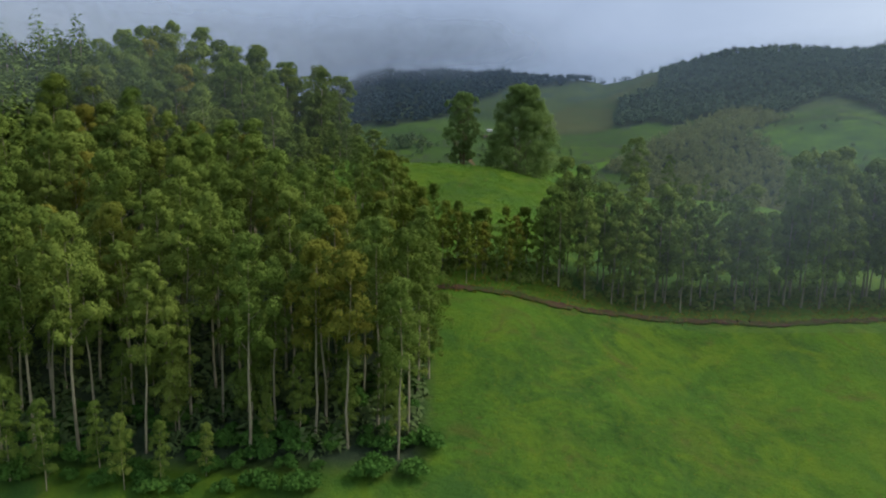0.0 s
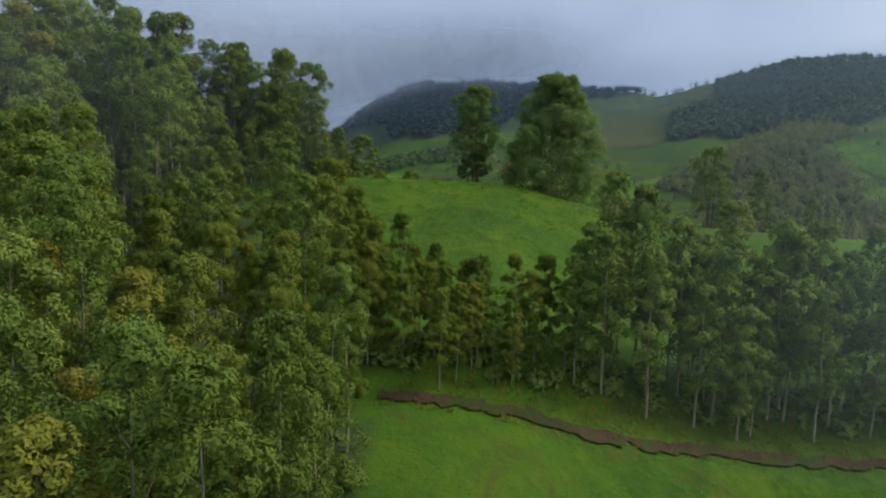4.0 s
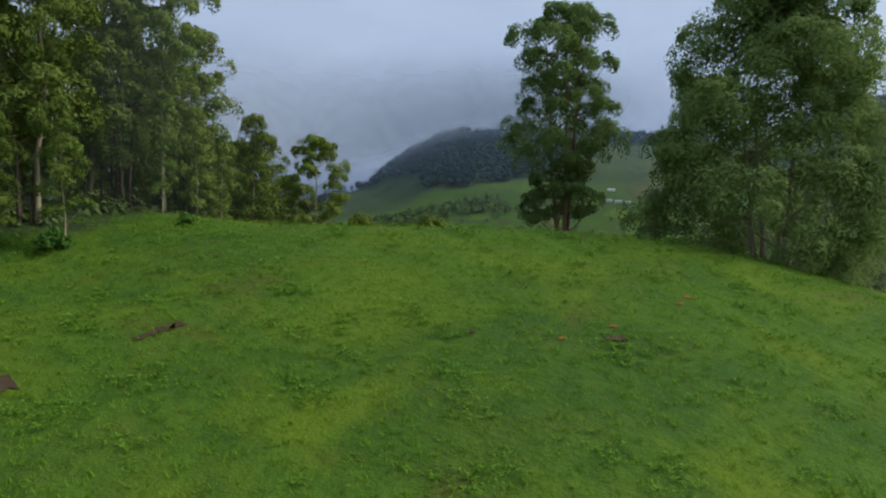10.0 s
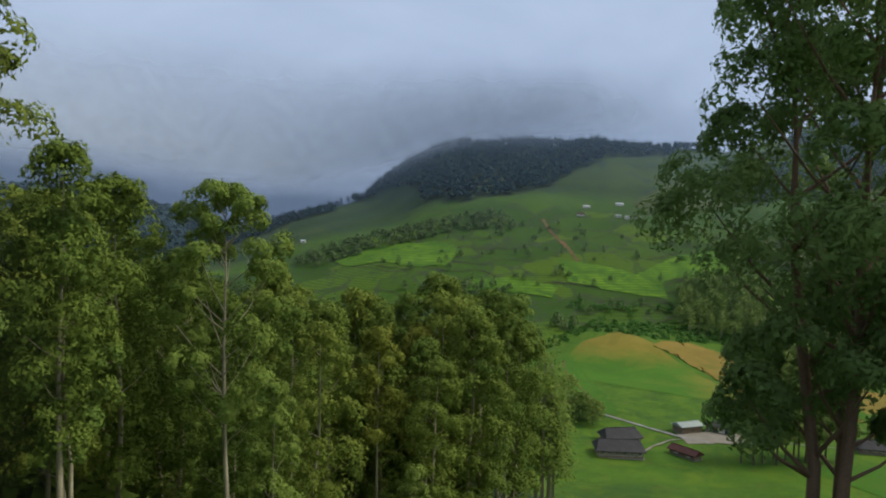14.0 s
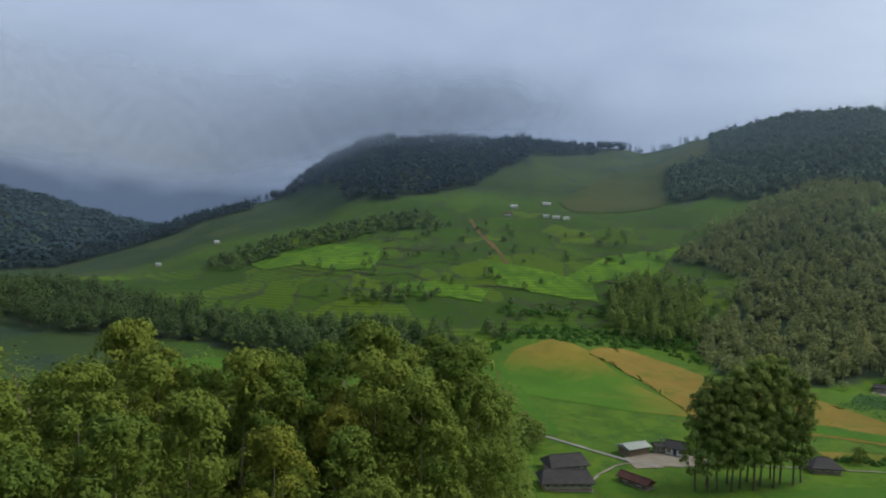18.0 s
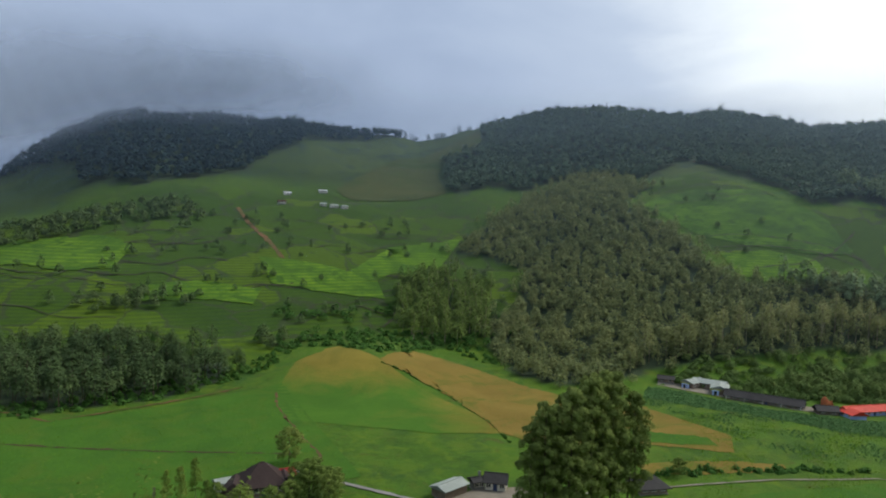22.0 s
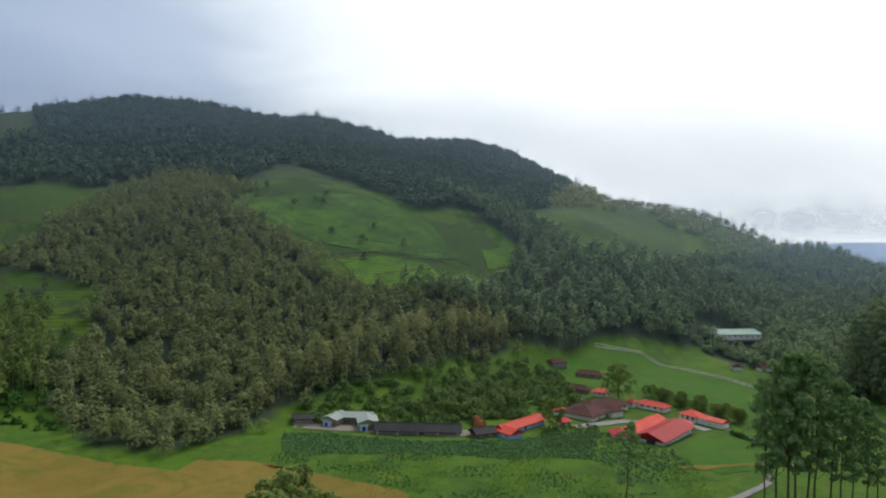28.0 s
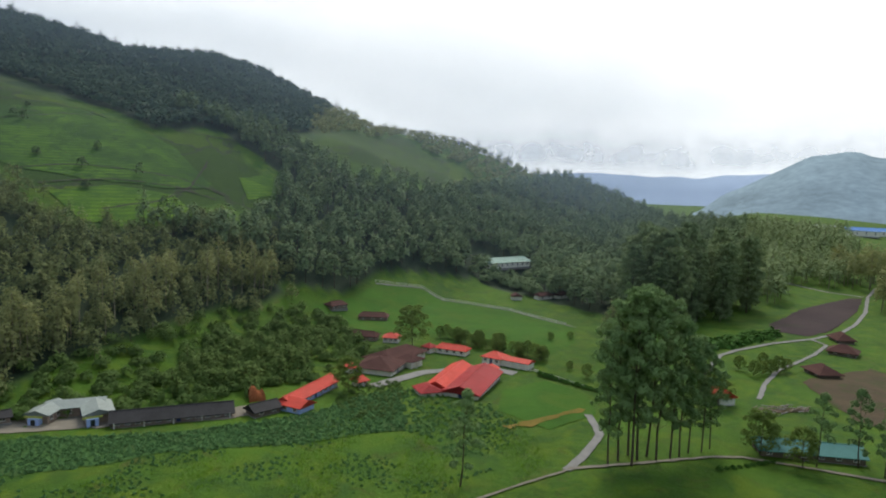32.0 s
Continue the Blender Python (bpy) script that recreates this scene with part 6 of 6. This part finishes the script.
meadow_house = house("meadow_farmhouse", 5.2, 382, 4, 9.4, 8.6, 2.8, 3.6, BRICKWORK, ROOF_UMBER, "farmhouse with a steep dark brown hipped roof in the meadow", 0.7, 0.95, 5, (-1,), BLUE_DOOR)
wing(meadow_house, -6.2, -0.6, 78, 6.5, 4.2, 2.0, 1.5, BRICKWORK, ROOF_UMBER, 0.3, 0.5, 2, (-1,))
wing(meadow_house, -8.0, 2.6, 10, 4.5, 3.0, 2.2, 0.6, PLASTER, ROOF_GREY, 0.0, 0.4, 1, (-1,))
wing(meadow_house, 5.4, 0.2, 86, 6.0, 3.2, 2.0, 1.1, BRICKWORK, ROOF_UMBER, 0.3, 0.5, 2, (-1,))
house("red_hut", 11.0, 386, 6, 3.6, 3.0, 2.2, 0.8, PLASTER, ROOF_RED, "small hut with a bright red roof beside the farmhouse", n=1, category="hut")
# huts on the tea plateau, and far works in the plain
for x, y, yaw, l, w, mat in ((54, 812, 5, 6, 3.5, ROOF_WHITE), (87, 832, 0, 7, 3.5, ROOF_WHITE), (78, 770, -8, 5, 3, ROOF_GREY), (86, 766, 10, 6, 3, ROOF_GREY), (46, 776, 0, 6, 3.5, ROOF_BROWN), (94, 764, 20, 5, 3, ROOF_GREY), (-212, 785, 0, 4, 3, ROOF_WHITE), (-246, 742, 10, 4, 3, ROOF_GREY)):
    house("estate_cottage", x, y, yaw, l, w, 1.7, 0.8, PLASTER, mat, "pale estate cottage on the tea slope", 0.4, n=3, sides=(-1,), group="estate cottages")
for x, y, l, mat in ((900, 150, 60, ROOF_WHITE), (890, 205, 40, ROOF_WHITE), (930, 110, 70, ROOF_BLUE), (980, 60, 60, ROOF_BLUE)):
    house("works_hall", x, y, 80, l, 18, 6, 3, PLASTER, mat, "long works hall far off in the plain", n=8, sides=(1,), group="works halls", category="hall")


# ---- undergrowth, grass and small things ----
def tufts(name, places, height, blades, mat, label, seed, spread=0.12):
    """Grass tufts: narrow bent blades."""
    r = np.random.default_rng(seed)
    n = len(places) * blades
    p = np.repeat(places, blades, 0) + np.c_[r.normal(0, spread, (n, 2)), np.zeros(n)]
    a, h = r.uniform(0, 6.28, n), height * r.uniform(0.5, 1.3, n)
    w = h * r.uniform(0.07, 0.14, n)
    side = np.stack([np.cos(a), np.sin(a), 0 * a], 1) * w[:, None]
    tip = p + np.stack([-np.sin(a) * h * 1.1, np.cos(a) * h * 1.1, h * 0.8], 1)
    v = np.stack([p - side, p + side, tip], 1).reshape(-1, 3)
    return tagged(new(name, joined(name, v, np.arange(3 * n).reshape(-1, 3), mat)), label, "grass", kind="stuff")


GRASS = leafy("grass_blades", [(0.1, (0.072, 0.152, 0.010)), (0.5, (0.117, 0.228, 0.013)), (0.9, (0.175, 0.290, 0.020))], 0.12, 0.35)
GRASS_DRY = leafy("dry_grass_blades", [(0.1, (0.130, 0.110, 0.018)), (0.5, (0.215, 0.155, 0.030)), (0.9, (0.300, 0.190, 0.045))], 0.12, 0.35)
CREST = [(-32, 116), (36, 122), (38, 160), (30, 166), (0, 170), (-30, 165)]
tufts("grass", scatter(CREST, 0.34, 101, 0.5), 0.12, 4, GRASS, "short green pasture grass on the crest", 102)
fringe = scatter([(-30, 163.5), (0, 164.5), (14, 164), (30, 161), (32, 166), (10, 170), (-30, 168)], 0.34, 106, 0.5, 0.7)
fringe = fringe[waves(fringe[:, 0], fringe[:, 1] * 2, 9, 105) > 0.012 * fringe[:, 0] + 0.35]
tufts("dry_grass", fringe, 0.34, 8, GRASS_DRY, "tall dry grass fringing the edge of the crest", 107, 0.3)
tufts("grass", scatter([(3, 45), (70, 45), (85, 104), (2, 96)], 1.5, 108, 0.5), 0.26, 5, GRASS, "grass of the lower pasture", 109, 0.3)
tufts("dry_grass", scatter([(3, 45), (70, 45), (85, 104), (2, 96)], 1.2, 118, 0.5, 0.8), 0.20, 6, GRASS_DRY, "faded brownish grass in the lower pasture", 119, 0.35)
tufts("dry_grass", scatter([(-1, 98.5), (11, 98), (17, 97), (30, 100), (60, 105), (90, 111), (90, 118), (50, 112), (20, 107), (1, 104)], 0.8, 110, 0.5), 0.5, 5, GRASS_DRY, "rank dry grass along the earth bank", 111, 0.3)

def leaf_clumps(name, places, spread, leaves, size, mat, label, seed):
    """Rosettes of broad leaves that lie open to the sky."""
    r = np.random.default_rng(seed)
    n = len(places) * leaves
    q = r.normal(0, spread, (n, 2))
    up = np.clip(0.16 - 0.45 * (q ** 2).sum(1), 0.02, 1) * r.uniform(0.5, 1.3, n)
    p = np.repeat(places, leaves, 0) + np.c_[q, up]
    v, f = sprays(p, np.c_[r.normal(0, 0.38, (n, 2)), np.ones(n)], size * r.uniform(0.6, 1.4, n), r, 0.6)
    return tagged(new(name, joined(name, v, f, mat)), label, "plants", kind="stuff")


BUSH = [joined_bush for joined_bush in (bush_mesh("bush", 120 + k, 2.2, 1.5, 9, 900, 0.16, LEAF_SHRUB) for k in range(3))]


def bushes(name, places, label, seed, lo, hi, group=""):
    r = np.random.default_rng(seed)
    for p in places:
        o = new(name, BUSH[r.integers(3)])
        s = r.uniform(lo, hi)
        o.matrix_basis = pose(*p, 0, 0, r.uniform(0, 360)) @ Matrix.Diagonal((s, s, s * r.uniform(0.8, 1.2), 1))
        tagged(o, label, "shrub", group)


def low_cover(name, places, size, tris, mat, label, seed, grain=0.16):
    r = np.random.default_rng(seed)
    woods(name, places, size * r.uniform(0.6, 1.3, len(places)), 1.5 * size * r.uniform(0.7, 1.3, len(places)), tris, mat, label, seed, 0.02, None, "plants", grain)


# The darker leaf colour holds the shade inside the wood.
low_cover("undergrowth", scatter([(-70, 64), (-1, 66), (-2, 95), (-20, 95), (-70, 84)], 3.0, 177), 2.6, 70, LEAF_BELT, "undergrowth in the eucalyptus wood, coloured dark for its shade", 178, 0.09)
bushes("shrub", scatter([(-60, 55), (-34, 58.5), (-6, 60.5), (0, 64), (-1, 92), (-6, 92), (-10, 72), (-30, 72), (-60, 72)], 2.9, 121), "bright green shrub under the eucalyptus", 122, 0.6, 1.4, "undergrowth")
bushes("shrub", at((7, 172), (9, 171), (12, 170.5), (2.5, 175), (0, 176), (-3, 176.5), (13, 172), (-19.5, 160.5), (-24, 154)), "low dark shrub at the edge of the crest", 123, 0.5, 1.0, "crest shrubs")
bushes("shrub", at(*[(float(np.interp(t, [0, 0.25, 0.55, 0.8, 1], [59.5, 67, 77, 80, 78])), float(np.interp(t, [0, 0.25, 0.55, 0.8, 1], [487, 480, 458, 424, 402]))) for t in np.linspace(0, 1, 64)]), "shrub in the hedge between two fields", 124, 0.22, 0.5, "field hedge")
bushes("shrub", at(*[(262 + 0.55 * k, 330 + 0.9 * k) for k in range(0, 22, 2)]), "clipped shrub along the lawn wall", 125, 0.8, 1.2, "lawn hedge")
bushes("shrub", at(*[(212 + 1.2 * k, 300 - 1.5 * k) for k in range(0, 9)]), "small round shrub beside the road", 126, 0.5, 0.7, "roadside shrubs")


low_cover("leafy_crop", scatter([(163, 454), (174, 447), (182, 432), (190, 418), (199, 409), (210, 397), (228, 391), (242, 384), (208, 370), (202, 380), (193, 388), (187, 400), (178, 414), (165, 424), (158, 432), (151, 440)], 1.25, 131), 0.9, 34, LEAF_CROP, "dense green leafy crop on the bank below the sheds", 132)
heart = scatter(CREST, 2.3, 151, 0.5, 0.5)
chance = np.random.default_rng(155)
many = chance.integers(3, 26, len(heart))
weeds = np.repeat(heart, many, 0)
weeds[:, :2] += chance.normal(0, 1, (len(weeds), 2)) * np.repeat(0.12 * many ** 0.5, many)[:, None]
weeds[:, 2] = ground(weeds[:, 0], weeds[:, 1])
leaf_clumps("weeds", weeds, 0.13, 9, 0.06, LEAF_WEED, "low broad-leaved weeds in clumps among the grass", 152)
browned = scatter(CREST, 0.5, 156, 0.5)
browned = browned[waves(browned[:, 0] + 11, browned[:, 1], 8, 158) > 0.85]
tufts("grass", scatter(CREST, 0.8, 160, 0.5), 0.20, 14, GRASS, "taller bright tussocks in the pasture", 161, 0.16)
tufts("dry_grass", browned, 0.12, 6, GRASS_DRY, "withered brownish grass in patches", 157, 0.2)
tufts("grass", scatter([(-110, 470), (-60, 445), (-20, 460), (14, 460), (26, 400), (-15, 380), (-110, 392)], 2.4, 181, 0.5), 0.6, 6, GRASS, "tufts of grass over the meadow", 182, 0.7)
low_cover("rough_scrub", scatter([(-100, 470), (-60, 452), (-25, 468), (16, 500), (30, 520), (60, 500), (100, 530), (118, 500), (118, 545), (60, 550), (0, 505), (-60, 468)], 4, 135, 0.5), 2.2, 50, LEAF_SHRUB, "bushes along the foot of the tea slope", 136)
low_cover("hedge", scatter([(334, 292), (343, 284), (360, 272), (372, 262), (377, 266), (364, 279), (347, 292), (336, 299)], 2.2, 137), 3.2, 60, LEAF_SHRUB, "thick yellow-green hedge along the lane", 138)
low_cover("hedge", scatter([(100, 367), (150, 362), (168, 356), (168, 359), (150, 366), (100, 371)], 2.4, 139, 0.5, 0.8), 1.8, 50, LEAF_SHRUB, "low hedge along the farm road", 140)


def rail_fence(line, gap, label):
    """Posts and two rails along a line."""
    e = new("fence")
    x0, y0 = line[0]
    e.matrix_basis = pose(x0, y0, float(ground(x0, y0)))
    tagged(e, label, "fence")
    z0 = float(ground(x0, y0))
    pts = []
    for (ax, ay), (bx, by) in zip(line, line[1:]):
        n = max(1, int(math.hypot(bx - ax, by - ay) / gap))
        pts += [(ax + (bx - ax) * k / n, ay + (by - ay) * k / n) for k in range(n)]
    for k, (x, y) in enumerate(pts):
        z = float(ground(x, y)) - z0
        part("post", box(x - x0 - 0.08, x - x0 + 0.08, y - y0 - 0.08, y - y0 + 0.08, z - 0.3, z + 1.2), PLASTER, e)
        if k + 1 < len(pts):
            u, w = pts[k + 1]
            zn = float(ground(u, w)) - z0
            for h in (0.5, 1.0):
                bm = bmesh.new()
                vs = [bm.verts.new(q) for q in ((x - x0, y - y0, z + h), (u - x0, w - y0, zn + h), (u - x0, w - y0, zn + h + 0.14), (x - x0, y - y0, z + h + 0.14))]
                far_side = [bm.verts.new((v.co.x + 0.06, v.co.y + 0.06, v.co.z)) for v in vs]
                bm.faces.new(vs)
                bm.faces.new(far_side[::-1])
                for i in range(4):
                    bm.faces.new((vs[i], far_side[i], far_side[(i + 1) % 4], vs[(i + 1) % 4]))
                part("rail", bm, PLASTER, e)


field = scatter([(96, 350), (150, 345), (205, 335), (232, 350), (240, 372), (190, 398), (150, 425), (110, 410)], 1.7, 161, 0.5)
field = field[waves(field[:, 0], field[:, 1] * 1.4, 38, 163) > 0.15 + np.random.default_rng(167).normal(0, 0.2, len(field))]
tufts("grass", field, 0.7, 8, GRASS, "patches of coarse grass on the pasture", 164, 0.6)
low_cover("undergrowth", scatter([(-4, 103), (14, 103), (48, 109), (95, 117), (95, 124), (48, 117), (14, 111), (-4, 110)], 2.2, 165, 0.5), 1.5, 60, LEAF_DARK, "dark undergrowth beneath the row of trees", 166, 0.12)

rough = scatter([(140, 450), (158, 431), (178, 413), (193, 387), (206, 364), (228, 348), (206, 338), (170, 360), (156, 380), (150, 410)], 1.4, 143, 0.5)
rough = rough[waves(rough[:, 0], rough[:, 1], 22, 145) > 0.2 + np.random.default_rng(146).normal(0, 0.2, len(rough))]
low_cover("rough_growth", rough, 0.5, 26, LEAF_CROP, "rank weeds in patches on the pasture below the crop", 144, 0.2)
low_cover("leafy_crop", scatter([(208, 370), (242, 384), (248, 376), (236, 370), (236, 356), (222, 346), (204, 358)], 1.8, 141, 0.5, 0.8), 0.9, 34, LEAF_CROP, "rank green growth below the barn", 142)
low_cover("thicket", scatter([(230, 399), (240, 394), (250, 388), (240, 381), (214, 376), (208, 384), (218, 393)], 2.3, 171), 1.3, 70, LEAF_SCRUB, "thick green bushes before the farmhouse", 172, 0.10)
low_cover("undergrowth", scatter([(-60, 180), (-28, 180), (-14, 188), (-10, 205), (-5, 228), (-1, 245), (-30, 245), (-60, 230)], 3.4, 173), 4.2, 90, LEAF_OLIVE, "leafy undergrowth filling the wood on the slope", 174, 0.075)
# Dark leaves here paint the shady gap between the crest trunks.
low_cover("undergrowth", scatter([(-60, 152.5), (-34, 153), (-25, 159), (-23, 172), (-30, 178), (-60, 178)], 3.0, 175), 1.7, 80, LEAF_BELT, "crest undergrowth, coloured dark for the shade under the trees", 176, 0.08)

rail_fence([(277, 352), (270, 342), (262, 331)], 3.0, "white rail fence round the lawn")
rail_fence([(378, 449), (399, 431), (393, 405), (385, 380), (359, 346)], 6.0, "pale fence along the far side of the meadow")


def timber_pile(x, y, yaw, n, label):
    e = new("timber_pile")
    e.matrix_basis = pose(x, y, float(ground(x, y)), 0, 0, yaw)
    tagged(e, label, "timber")
    r = np.random.default_rng(int(x))
    for k in range(n):
        l, px, py, h = r.uniform(2, 5), r.uniform(-8, 8), r.uniform(-2.5, 2.5), 0.25 * r.integers(1, 5)
        o = part("plank", box(-l / 2, l / 2, -0.14, 0.14, -0.06, 0.06), WOOD if k % 3 else CONCRETE, e)
        o.matrix_basis = pose(px, py, h, 0, r.uniform(-4, 4), r.uniform(-40, 40))
    part("stack", box(-8.5, 8.5, -1.5, 1.5, -0.4, 0.2, None, 0.05), LITTER, e)


timber_pile(263, 279, -60, 40, "scattered pile of sawn timber and rubble")
def earth_slip(x, y, yaw, l, h, label):
    """A raw bank of slipped earth: a steep ragged face with a rounded back."""
    r = np.random.default_rng(7)
    bm = bmesh.new()
    rows = []
    for k in range(6):
        t = k / 5
        rows.append([bm.verts.new((l * (u / 6 - 0.5) * (1 - 0.25 * t) + r.normal(0, 0.12), 2.6 * t ** 1.5 + r.normal(0, 0.1), h * math.sin(t * 1.5) * (0.8 + 0.2 * math.sin(u)) - 0.4 + r.normal(0, 0.08))) for u in range(7)])
    rows.append([bm.verts.new((v.co.x * 1.1, v.co.y + 3.5, -0.6)) for v in rows[-1]])
    for a, b in zip(rows, rows[1:]):
        for u in range(6):
            bm.faces.new((a[u], a[u + 1], b[u + 1], b[u]))
    me = bpy.data.meshes.new("earth_slip")
    bm.to_mesh(me)
    bm.free()
    me.materials.append(RED_SOIL)
    o = new("earth_slip", me)
    o.matrix_basis = pose(x, y, float(ground(x, y)), 0, 0, yaw)
    return tagged(o, label, "earth", kind="structure")


earth_slip(214.8, 414.6, -45, 4.6, 4.2, "raw red earth slip behind the long shed")
